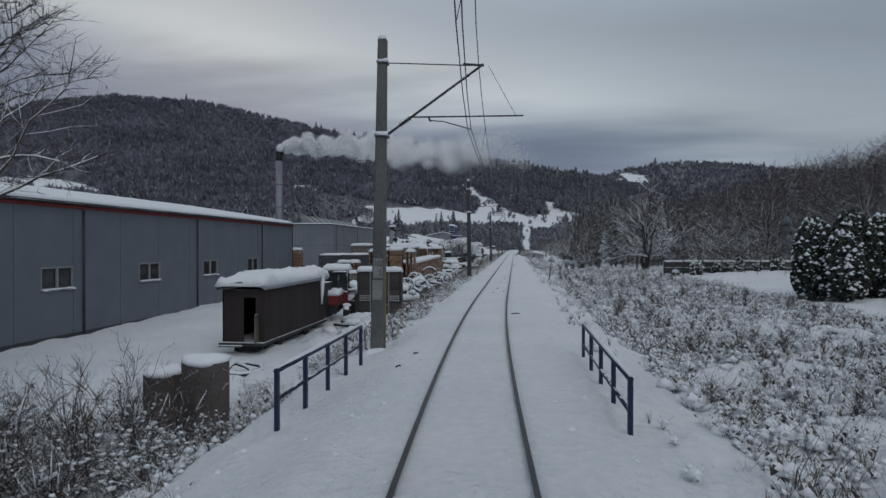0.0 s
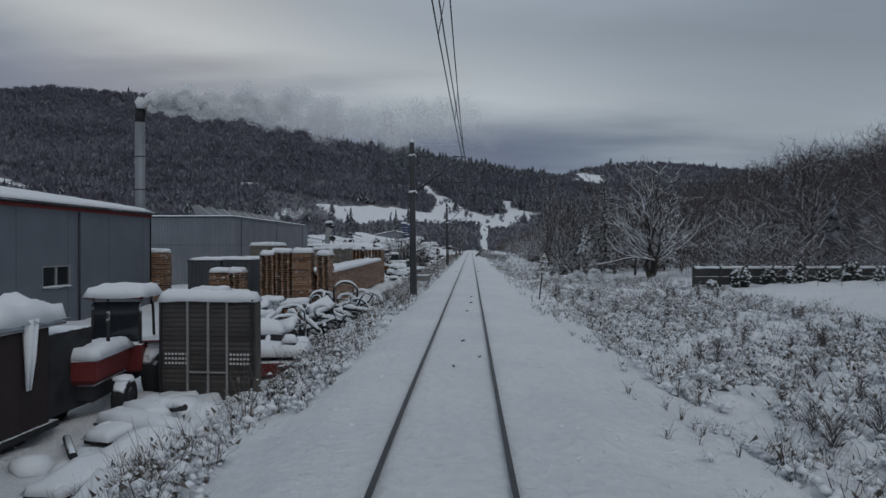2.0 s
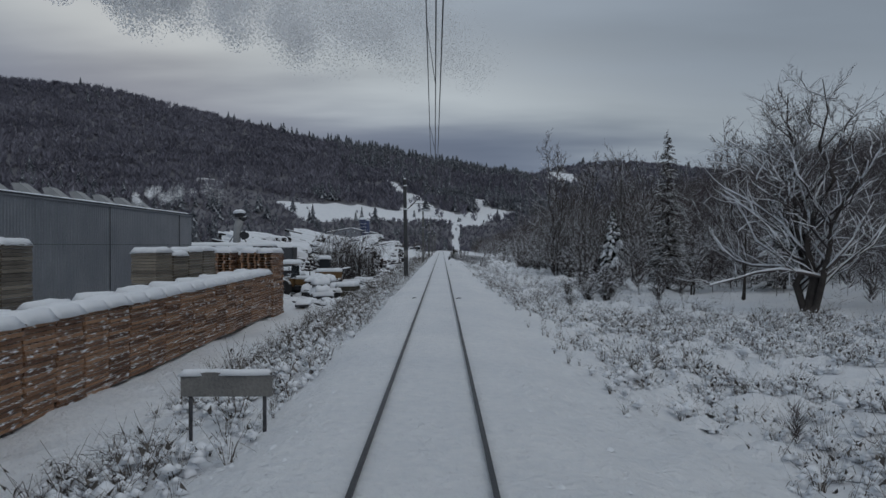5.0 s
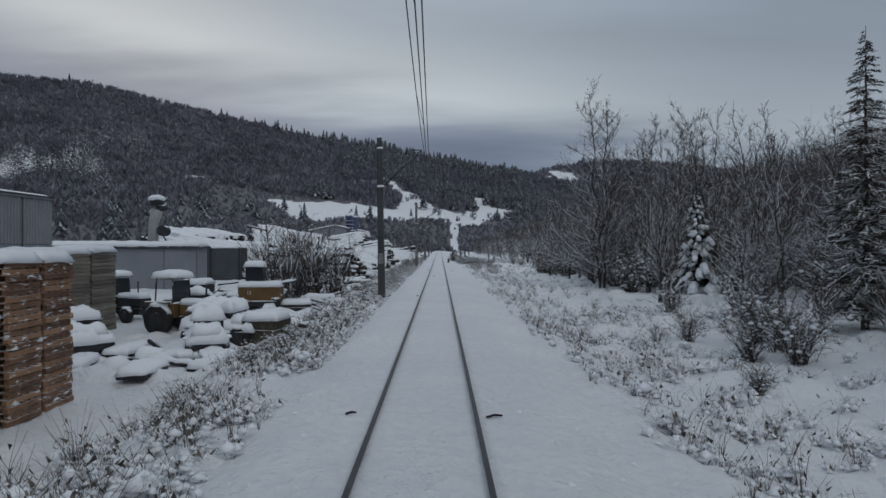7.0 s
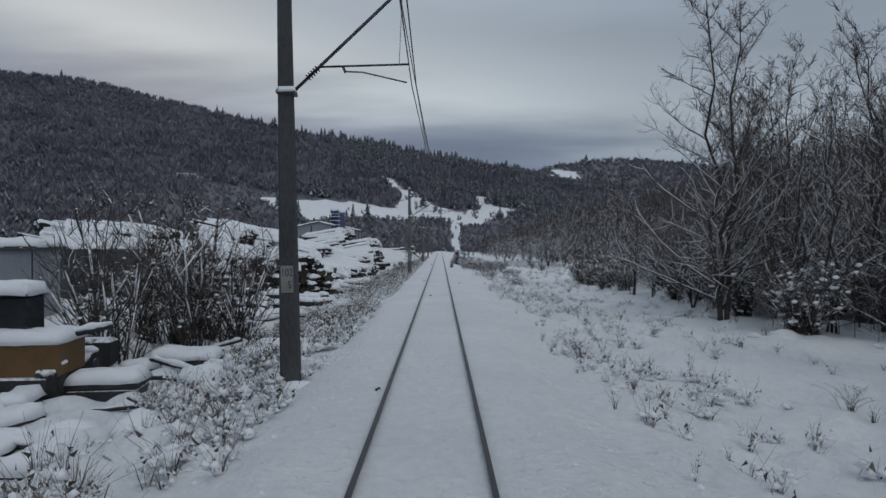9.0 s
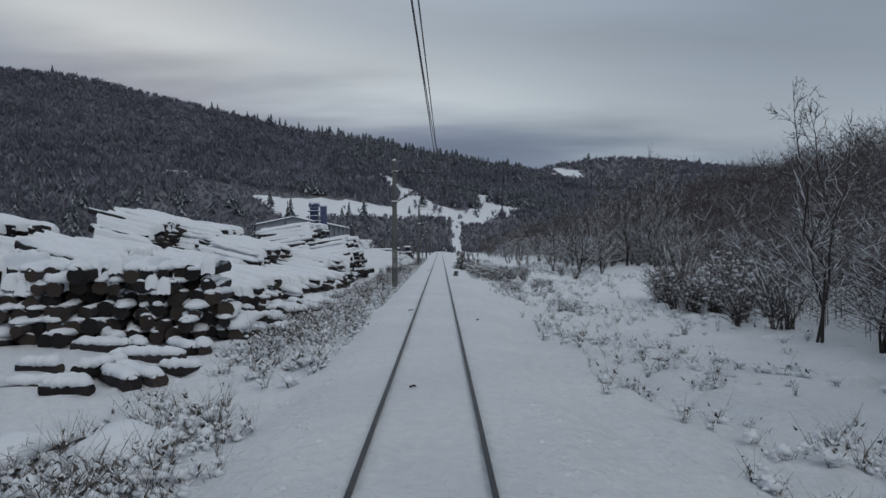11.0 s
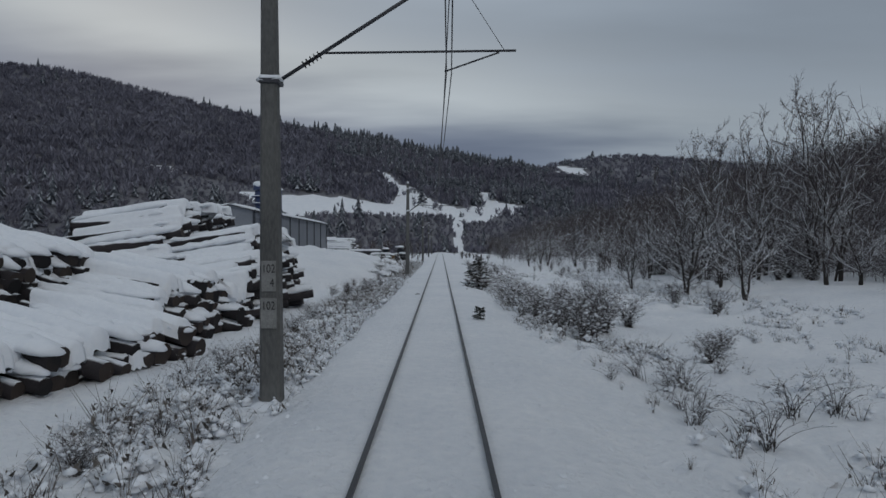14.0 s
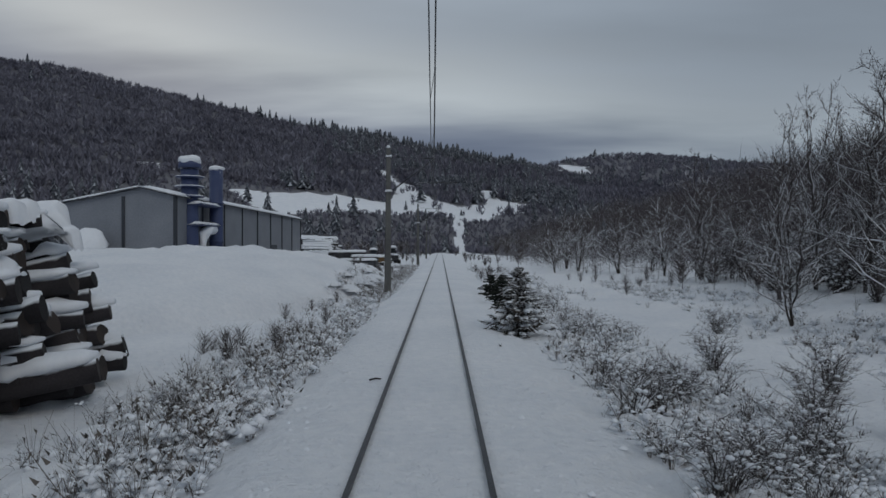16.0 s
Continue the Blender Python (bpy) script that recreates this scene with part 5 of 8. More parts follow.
def scrap_panel(x, y, z, w, l, rx, ry, rz, seed):
    """A big sheet-metal cover leaning on the heap under a slab of snow."""
    root = thing("scrap_hood", (x, y, z), "leaning dark machine panel under a thick slab of snow", "scrap hood", "scrap in the yard")
    part("sheet", Build().box((0, 0, 0), (w, l, 0.10), bevel=0.02), DARK_METAL, root)
    part("skirt", Build().box((0, -l / 2 + 0.05, -0.22), (w * 0.92, 0.07, 0.40), bevel=0.02), DARK_METAL, root)
    part("strut", Build().tube([(w * 0.3, 0, -0.05), (w * 0.36, 0.1, -0.9)], 0.05, 7), DARK_METAL, root)
    part("snow_cover", Build().slab(-w / 2, w / 2, -l / 2, l / 2, 0.05, 0.17, seed, 0.05, 0.10, rough=0.5), SNOW, root, "thick sagging slab of snow")
    root.matrix_basis = pose(x, y, z, rx, ry, rz)


for i, q in enumerate(((-8.6, 53.6, -0.75, 1.5, 0.7, 24, -14, 12), (-7.0, 54.6, -0.75, 1.3, 0.7, 34, -20, -18), (-8.9, 56.6, -0.2, 1.6, 0.6, 14, -16, 6),
                       (-6.4, 58.6, -0.25, 1.2, 0.6, 44, -24, 40), (-10.4, 55.6, -0.5, 1.4, 0.7, 20, 18, -24))):
    scrap_panel(*q, i)


def bent_seat_frame(x, y, z, w, h, rx, ry, rz, seed):
    """Tall rounded loop of dark tube with a cross bar, wearing a thick roll of snow."""
    rng = random.Random(seed)
    root = thing("seat_frame", (x, y, z), "bent dark steel seat frame wrapped in a thick roll of snow", "scrap frame", "scrap in the yard")
    loop = [(-w * 0.42, 0, 0), (-w / 2, 0.03, h * 0.6)] + [(-w / 2 * math.cos(a), 0.06, h * (0.72 + 0.28 * math.sin(a))) for a in (0.2, 0.6, 1.0, 1.4, 1.75, 2.15, 2.55, 2.94)] + [(w / 2, 0.03, h * 0.6), (w * 0.42, 0, 0)]
    part("loop_tube", Build().tube(loop, 0.05, 8), TEAL_STEEL, root)
    part("cross_bar", Build().tube([(-w / 2, 0.03, h * 0.4), (w / 2, 0.03, h * 0.4)], 0.04, 7), TEAL_STEEL, root)
    part("foot_bar", Build().tube([(-w * 0.42, 0, 0), (-w * 0.42, -0.7, -0.05), (w * 0.42, -0.7, -0.05), (w * 0.42, 0, 0)], 0.045, 7), TEAL_STEEL, root)
    part("snow_cover", snow_roll([(a, b - 0.01, c + 0.06) for a, b, c in loop[2:-2]], 0.07, seed), SNOW, root, "thick roll of snow")
    part("snow_cover", snow_roll([(-w * 0.4, -0.7, 0.02), (0, -0.72, 0.05), (w * 0.4, -0.7, 0.02)], 0.09, seed + 40), SNOW, root)
    root.matrix_basis = pose(x, y, z, rx, ry, rz)


TEAL_STEEL = material("dark_teal_painted_tube", (0.014, 0.024, 0.030), (0.040, 0.060, 0.068), 0.6, 8, 0.2, 0.2, snow=(0.55, 0.8))
for i, q in enumerate(((-5.9, 61.6, -0.75, 1.15, 1.45, -8, 6, 15), (-6.5, 61.2, -0.95, 1.1, 1.4, -30, -14, 48), (-5.5, 60.4, -1.05, 1.05, 1.25, -38, 18, -20), (-6.6, 59.9, -1.05, 1.1, 1.3, -52, 10, 70), (-7.3, 60.6, -1.0, 1.0, 1.2, -24, -20, -40),
                       (-6.0, 58.0, -1.15, 1.1, 1.2, -46, 12, 30), (-7.6, 57.6, -1.1, 1.1, 1.3, -40, -8, -60), (-6.9, 55.9, -1.2, 1.0, 1.1, -58, 4, 20), (-9.3, 58.9, -1.1, 1.1, 1.2, -34, 14, 80))):
    bent_seat_frame(*q, i)
scrap_heap(-7.2, 43.5, 12, 34, 0.9, 1.9, 0.35, False)
scrap_heap(-6.6, 44.6, 6, 44, 0.8, 1.0, 0.3, False)


# ---------- stacks of pallets and boards ----------
def pallet_mesh():
    b = Build()
    for i in range(5):
        b.box((0.0, -0.53 + 0.265 * i, 0.133), (0.8, 0.13, 0.022))
    for xx in (-0.36, 0, 0.36):
        b.box((xx, 0, 0.07), (0.1, 1.2, 0.094)); b.box((xx, 0, 0.011), (0.1, 1.2, 0.02))
    return b.mesh("pallet", WOOD_ORANGE)


PALLET = pallet_mesh()


def pallet_stack(x, y, z, n, seed, rz=0.0, snow=0.22, pitch=0.147, label="tall stack of orange-brown wooden pallets capped with snow"):
    rng = random.Random(seed)
    root = thing("pallet_stack", (x, y, z), label, "pallet stack", "pallet stacks in the yard", rz)
    for i in range(n):
        o = part("pallet", PALLET, WOOD_ORANGE, root)
        o.matrix_basis = pose(rng.uniform(-0.035, 0.035), rng.uniform(-0.04, 0.04), i * pitch, 0, 0, rng.uniform(-1.5, 1.5)) @ Matrix.Diagonal((1, 1, pitch / 0.147, 1))
    if snow:
        part("snow_cover", Build().slab(-0.42, 0.42, -0.62, 0.62, n * pitch, snow, seed, 0.05, 0.14, rough=0.25), SNOW, root, "cushion of snow")


yy, sd = 72.3, 0
while yy < 98.0:
    zg = -1.52 + 0.012 * (yy - 72)
    pallet_stack(-9.35, yy, zg, 19, sd, 0, 0.24, 0.116)
    pallet_stack(-10.3, yy + 0.05, zg, 19, sd + 100, 0, 0.24, 0.116) if sd % 2 == 0 else None
    yy += 1.27; sd += 1
for i, (px, py, n) in enumerate(((-9.35, 99.2, 24), (-10.3, 99.25, 24), (-9.4, 100.6, 24), (-10.5, 100.6, 24), (-11.6, 99.2, 24), (-11.6, 100.6, 23))):
    pallet_stack(px, py, -1.4, n, 300 + i)
for i, (px, py, n) in enumerate(((-8.75, 70.5, 24), (-10.1, 70.4, 25), (-11.3, 70.5, 25), (-12.3, 70.6, 24), (-10.7, 71.9, 23), (-12.0, 71.9, 25), (-13.9, 69.4, 17), (-14.9, 69.4, 17))):
    pallet_stack(px, py, -1.6, n, 400 + i, 90 if i % 3 == 1 else 0, 0.26)


def board_stack(x, y, w, d, h, rz, mat, seed, label):
    z = lz(x, y) - 0.05
    root = thing("board_stack", (x, y, z), label, "board stack", "board stacks in the yard", rz)
    rng = random.Random(seed)
    n = max(3, int(h / 0.16))
    for i in range(n):
        part("board_layer", Build().box((rng.uniform(-0.02, 0.02), rng.uniform(-0.02, 0.02), (i + 0.5) * h / n), (w + rng.uniform(-0.04, 0.04), d + rng.uniform(-0.04, 0.04), h / n - 0.016)), mat, root)
    part("snow_cover", Build().slab(-w / 2, w / 2, -d / 2, d / 2, h, 0.24, seed, 0.05, 0.14), SNOW, root, "cushion of snow")


board_stack(-9.1, 65.2, 1.25, 1.1, 1.25, 4, PLY, 1, "short stack of reddish plywood sheets under snow")
board_stack(-12.9, 62.8, 1.5, 1.2, 2.0, -6, WOOD_GREY, 2, "tall stack of weathered boards under snow")
board_stack(-13.0, 66.6, 1.4, 1.2, 1.4, 3, WOOD_GREY, 3, "stack of weathered boards under snow")
board_stack(-14.6, 66.0, 1.2, 1.2, 1.6, 0, PLY, 4, "stack of reddish plywood sheets under snow")
board_stack(-9.8, 59.6, 0.9, 0.9, 0.9, 14, PLY, 6, "low stack of reddish plywood under snow")
for i in range(8):
    board_stack(-15.2, 98 + i * 2.3, 1.3, 2.1, 3.55, 0, WOOD_GREY, 500 + i, "tall strapped stack of sawn boards under snow")
for i in range(3):
    board_stack(-17.0, 84 + i * 2.2, 1.3, 1.9, 4.0, 0, WOOD_GREY, 540 + i, "very tall stack of sawn boards under snow")
board_stack(-22.3, 76.2, 2.0, 1.2, 3.6, 0, WOOD_ORANGE, 7, "tall stack of slatted crates beside the shed")


def tank(x, y):
    z = lz(x, y) - 0.02
    root = thing("caged_liquid_tank", (x, y, z), "white plastic liquid tank in a steel cage on a pallet", "liquid tank")
    part("pallet_base", Build().box((0, 0, 0.08), (1.2, 1.0, 0.15), bevel=0.01), WOOD_GREY, root)
    part("tank", Build().box((0, 0, 0.68), (1.12, 0.92, 0.98), bevel=0.08), TANK, root)
    for z1 in (0.25, 0.5, 0.75, 1.0, 1.16):
        part("cage_ring", Build().tube([(-0.6, -0.5, z1), (0.6, -0.5, z1), (0.6, 0.5, z1), (-0.6, 0.5, z1), (-0.6, -0.5, z1)], 0.012, 5), DARK_STEEL, root)
    for i in range(7):
        for yy in (-0.5, 0.5):
            part("cage_bar", Build().tube([(-0.6 + 0.2 * i, yy, 0.16), (-0.6 + 0.2 * i, yy, 1.18)], 0.012, 5), DARK_STEEL, root)
    for j in range(4):
        part("cage_bar", Build().tube([(0.6, -0.3 + 0.2 * j, 0.16), (0.6, -0.3 + 0.2 * j, 1.18)], 0.012, 5), DARK_STEEL, root)
    part("snow_cover", Build().slab(-0.58, 0.58, -0.48, 0.48, 1.18, 0.22, 3, 0.04, 0.12), SNOW, root, "cushion of snow")


tank(-10.45, 65.0)


def container(x, y, w, d, h, label):
    z = lz(x, y) - 0.1
    root = thing("steel_container", (x, y, z), label, "container", "containers in the yard")
    part("front_wall", ridged_wall((-w / 2, -d / 2), (w / 2, -d / 2), 0, h, 0.22, 0.03), DARK_CONT, root)
    part("side_wall", ridged_wall((w / 2, -d / 2), (w / 2, d / 2), 0, h, 0.22, 0.03), DARK_CONT, root)
    part("body", Build().box((0, 0, h / 2), (w - 0.03, d - 0.03, h), bevel=0.01), DARK_CONT, root)
    part("top_frame", Build().box((0, 0, h + 0.02), (w + 0.08, d + 0.08, 0.1), bevel=0.02), TRIM, root)
    part("snow_cover", Build().slab(-w / 2, w / 2, -d / 2, d / 2, h + 0.07, 0.16, x, 0.03, 0.25), SNOW, root)


DARK_CONT = material("slate_grey_container", (0.06, 0.066, 0.075), (0.10, 0.108, 0.118), 0.6, 4, 0.2, 0.2)
container(-17.4, 76, 2.2, 6, 3.1, "slate grey steel container with snow on its roof")
container(-15.2, 75.5, 1.9, 5, 3.1, "slate grey steel container with snow on its roof")


def line_board(x, y):
    z = lz(x, y)
    root = thing("lineside_board", (x, y, z), "grey blank lineside board on two short posts", "sign")
    part("board", Build().box((0, 0, 0.85), (1.35, 0.05, 0.36), bevel=0.01), CONCRETE, root)
    for sx in (-0.55, 0.55):
        part("post", Build().tube([(sx, 0.04, -0.2), (sx, 0.04, 0.9)], 0.03, 6), DARK_STEEL, root)
    part("snow_cover", Build().slab(-0.66, 0.66, -0.03, 0.03, 1.03, 0.05, 2, 0.02, 0.06), SNOW, root)


line_board(-3.0, 72.0)


# ---------- sheds and machines further on ----------
def grey_cabin():
    x0, x1, y0, zb, zt = -33.0, -19.3, 138.6, -1.5, 2.25
    root = thing("grey_cabin", (x1, y0, zb), "low grey sheet-metal cabin with thick snow on its flat roof", "cabin")
    W, H, D = x1 - x0, zt - zb, 2.4
    part("front_wall", Build().box((-W / 2, 0.05, H / 2), (W, 0.1, H), bevel=0.01), CORRUGATED, root)
    part("side_wall", ridged_wall((0, 0), (0, D), 0, H, 0.4, 0.03), CORRUGATED, root)
    part("back_wall", Build().box((-W / 2, D, H / 2), (W, 0.1, H)), CORRUGATED, root)
    part("side_wall", Build().box((-W, D / 2, H / 2), (0.1, D, H)), CORRUGATED, root)
    for xx in (-2.6, -7.0, -10.6):
        part("wall_joint", Build().box((xx, -0.004, H / 2), (0.05, 0.012, H)), TRIM, root)
    roof = part("roof", Build().box((-W / 2, D / 2, H + 0.09), (W + 0.5, D + 0.5, 0.2), bevel=0.03), TRIM, root)
    part("snow_cover", Build().slab(-W - 0.2, 0.2, -0.2, D + 0.2, H + 0.19, 0.4, 5, 0.05, 0.3, rough=0.25), SNOW, roof, "thick layer of snow")


def dust_extractor():
    x, y = -23.6, 140.5
    zb = 2.4
    root = thing("dust_extractor", (x, y, zb), "snow-plastered steel extractor column with a bent outlet", "machine")
    part("column", Build().tube([(0, 0, 0), (0.1, 0, 2.0), (0.35, 0, 3.0), (0.55, 0, 3.5)], [0.42, 0.42, 0.5, 0.45], 14), FRAME_WHITE, root)
    part("outlet", Build().tube([(0.4, 0, 3.1), (1.2, 0, 3.3)], [0.3, 0.22], 12), DARK_METAL, root)
    part("head", Build().tube([(0.3, 0, 3.4), (0.3, 0, 3.95)], [0.5, 0.55], 14), DARK_METAL, root)
    part("snow_cover", Build().lump((0.3, 0, 4.0), 0.72, 4, 14, 7, squash=0.4), SNOW, root)
    for sx in (-1.1, 1.5):
        part("strut", Build().tube([(sx, -0.2, 0), (0.2, 0, 2.0)], 0.06, 6), DARK_METAL, root)
    part("motor", Build().tube([(0.9, -0.3, 1.3), (0.9, 0.4, 1.3)], 0.45, 14), DARK_METAL, root)


grey_cabin()
dust_extractor()


def plank_bunker(x, y, w, h, rz):
    z = lz(x, y) - 0.1
    root = thing("plank_bunker", (x, y, z), "dark plank-walled bunker with snow along its top", "bunker", rz=rz)
    n = int(h / 0.3)
    for i in range(n):
        part("plank", Build().box((0, 0.03 * (i % 2), 0.3 * i + 0.15), (w, 0.09, 0.275), bevel=0.012), DARK_CONT, root)
    for sx in (-w / 2 + 0.1, 0, w / 2 - 0.1):
        part("post", Build().box((sx, -0.1, h / 2), (0.12, 0.12, h), bevel=0.01), DARK_METAL, root)
    part("back", Build().box((0, 1.2, h / 2), (w, 2.2, h), bevel=0.02), DARK_METAL, root)
    part("snow_cover", Build().slab(-w / 2, w / 2, -0.05, 2.3, h, 0.2, w, 0.04, 0.25), SNOW, root)


plank_bunker(-22.0, 150, 5.8, 3.3, 0)


def loader(x, y, rz, label):
    """Yellow loader with a boxy body, cab and counterweight."""
    z = lz(x, y) - 0.1
    root = thing("wheel_loader", (x, y, z), label, "loader", rz=rz)
    part("body", Build().box((0, 0, 1.05), (2.3, 1.5, 0.85), bevel=0.06), YELLOW_PAINT, root)
    part("chassis", Build().box((0, 0.4, 0.5), (1.9, 2.6, 0.35), bevel=0.04), DARK_METAL, root)
    part("cab", Build().box((-0.4, 0.5, 2.0), (0.95, 0.95, 1.0), bevel=0.06), GLASS, root)
    part("cab_roof", Build().box((-0.4, 0.5, 2.53), (1.1, 1.1, 0.08), bevel=0.03), DARK_METAL, root)
    part("snow_cover", Build().slab(-0.95, 0.15, -0.05, 1.05, 2.57, 0.28, 1, 0.05, 0.12), SNOW, root, "cushion of snow")
    part("snow_cover", Build().slab(-1.15, 1.15, -0.75, 0.75, 1.48, 0.24, 2, 0.06, 0.12), SNOW, root)
    for sx in (-0.95, 0.95):
        for yy in (-0.4, 1.5):
            wheel(root, (sx, yy, 0.5), 0.5, 0.35, DARK_METAL)
    for sx in (-0.5, 0.6):
        snowy_bar(root, (sx, 1.0, 1.3), (sx, 2.6, 0.9), 0.08, DARK_METAL, "lift_arm", 0.12, 4)
    part("bucket", Build().box((0, 2.9, 0.7), (2.2, 0.6, 0.8), bevel=0.1), DARK_METAL, root)
    snowy_bar(root, (0.9, 0.2, 1.5), (1.9, 0.6, 1.7), 0.07, DARK_METAL, "side_arm", 0.18, 6)
    cu = bpy.data.curves.new("figures", "FONT")
    cu.body, cu.size, cu.align_x, cu.align_y, cu.extrude = "12", 0.26, "CENTER", "CENTER", 0.002
    tmp = bpy.data.objects.new("tmp", cu)
    me = bpy.data.meshes.new_from_object(tmp)
    bpy.data.objects.remove(tmp)
    me.materials.clear(); me.materials.append(WHITE_PAINT)
    part("figures", me, WHITE_PAINT, root, "white painted fleet figures").matrix_basis = pose(-0.55, -0.756, 1.1, 90)


loader(-9.9, 122.6, 6, "yellow loader with snow on bonnet and cab")


def covered_crate(x, y, w, d, h, rz, mat, seed, label):
    z = lz(x, y) - 0.1
    root = thing("machine_crate", (x, y, z), label, "crate", "snowed-in crates", rz)
    part("box", Build().box((0, 0, h * 0.32), (w, d, h * 0.6), bevel=0.03), mat, root)
    part("lid", Build().box((0, 0, h * 0.8), (w + 0.08, d + 0.08, h * 0.34), bevel=0.04), mat, root)
    part("band", Build().box((0, 0, h * 0.62), (w - 0.04, d - 0.04, 0.05)), DARK_METAL, root)
    part("snow_cover", Build().slab(-w / 2, w / 2, -d / 2, d / 2, h * 0.97, 0.26, seed, 0.07, 0.12), SNOW, root, "cushion of snow")


covered_crate(-6.6, 110.9, 1.35, 1.3, 1.1, -10, OCHRE_PAINT, 1, "ochre steel machine box under a slab of snow")
covered_crate(-9.7, 52.4, 1.3, 1.1, 1.3, 5, BLUE_DUCT, 21, "blue steel box under a slab of snow")
covered_crate(-7.6, 44.6, 0.7, 2.4, 0.42, 62, DARK_METAL, 22, "low dark bundle under a thick slab of snow")
covered_crate(-7.9, 45.6, 0.7, 1.6, 0.4, 48, DARK_METAL, 23, "low dark bundle under a thick slab of snow")
covered_crate(-8.0, 123.0, 1.6, 1.0, 0.55, 8, DARK_METAL, 2, "low dark box under a slab of snow")
covered_crate(-7.2, 126.0, 1.8, 0.9, 0.6, 3, DARK_METAL, 3, "low dark box under a slab of snow")
covered_crate(-14.0, 124.0, 1.5, 1.2, 1.6, 0, DARK_METAL, 4, "dark machine box under snow")
tractor(-10.7, 113.4, 70, YELLOW_PAINT, "old yellow tractor heaped with snow", 0.95)


def buried_machine(x, y, rz, label, seed, s=1.0):
    """Dark chassis and wheels under a deep, lumpy load of snow."""
    root = thing("buried_machine", (x, y, lz(x, y) - 0.1), label, "machine", "machines under snow", rz)
    part("chassis", Build().box((0, 0, 0.5), (1.5 * s, 2.5 * s, 0.35), bevel=0.06), DARK_METAL, root)
    part("hopper", Build().box((0.1, 0.3, 0.9), (1.2 * s, 1.4 * s, 0.5), bevel=0.1), DARK_METAL, root)
    for sx in (-0.75, 0.75):
        for yy in (-0.8, 0.9):
            wheel(root, (sx * s, yy * s, 0.42), 0.42, 0.25, DARK_METAL)
    b = Build().slab(-0.8 * s, 0.8 * s, -1.3 * s, 1.3 * s, 0.68, 0.5, seed, 0.08, 0.12, rough=0.8)
    part("snow_cover", b, SNOW, root, "deep lumpy load of snow")
    part("bonnet", Build().box((0.05, 0.35 * s, 1.22), (1.25 * s, 1.5 * s, 0.42), bevel=0.08), DARK_METAL, root)
    part("snow_cover", Build().slab(-0.62 * s, 0.72 * s, -0.45 * s, 1.15 * s, 1.42, 0.34, seed + 5, 0.07, 0.11, rough=0.7), SNOW, root)
    part("snow_cover", Build().slab(-0.65 * s, 0.6 * s, -1.2 * s, -0.45 * s, 0.98, 0.30, seed + 3, 0.06, 0.11, rough=0.8), SNOW, root)


buried_machine(-8.3, 111.3, 80, "machine wholly buried in a mound of snow", 4, 1.15)
buried_machine(-8.1, 108.4, 20, "low machine wholly buried in snow", 7, 0.8)
buried_machine(-12.4, 107.6, 50, "machine wholly buried in a mound of snow", 9, 1.0)
tractor(-15.8, 118.6, 60, DARK_METAL, "dark machine with a snowed-over cab", 0.9)
scrap_machine(-10.9, 117.0, 80, OCHRE_PAINT, 11)
scrap_heap(-9.6, 106.5, 16, 54, 2.0, 1.6, 0.25, False)
scrap_heap(-8.2, 118.0, 12, 64, 1.6, 2.0, 0.3, False)
scrap_heap(-12.0, 129.0, 18, 74, 2.5, 3.0, 0.5, False)
scrap_heap(-7.0, 127.0, 8, 84, 0.9, 2.5, 0.2, False)
scrap_heap(-10.5, 138.0, 14, 94, 3.0, 3.0, 0.4, False)


# ---------- timber yard: piles of logs ----------
def log_mesh(r, l, seed):
    rng = random.Random(seed)
    n = 9
    b = Build()
    rs = [r * rng.uniform(0.86, 1.12) for _ in range(n)]
    vs = []
    for k, (t, q) in enumerate(((0, 1.0), (0.5, 0.96), (1, 0.9))):
        vs += [(-l * t, rs[i] * q * math.cos(2 * math.pi * i / n) + 0.03 * (k == 1) * rng.uniform(-1, 1), rs[i] * q * math.sin(2 * math.pi * i / n)) for i in range(n)]
    b.add(vs, [(k * n + i, k * n + n + i, k * n + n + (i + 1) % n, k * n + (i + 1) % n) for k in range(2) for i in range(n)], 0, True)
    b.f += [tuple(range(n)), tuple(reversed(range(2 * n, 3 * n)))]
    b.mi += [1, 1]; b.sm += [False, False]
    return b.mesh("log", BARK_LOG, LOG_END)


LOGS = [log_mesh(r, l, i) for i, (r, l) in enumerate(((0.20, 4.2), (0.24, 5.0), (0.27, 4.6), (0.21, 5.4), (0.31, 4.8), (0.25, 3.8)))]
LOG_R = (0.20, 0.24, 0.27, 0.21, 0.31, 0.25)


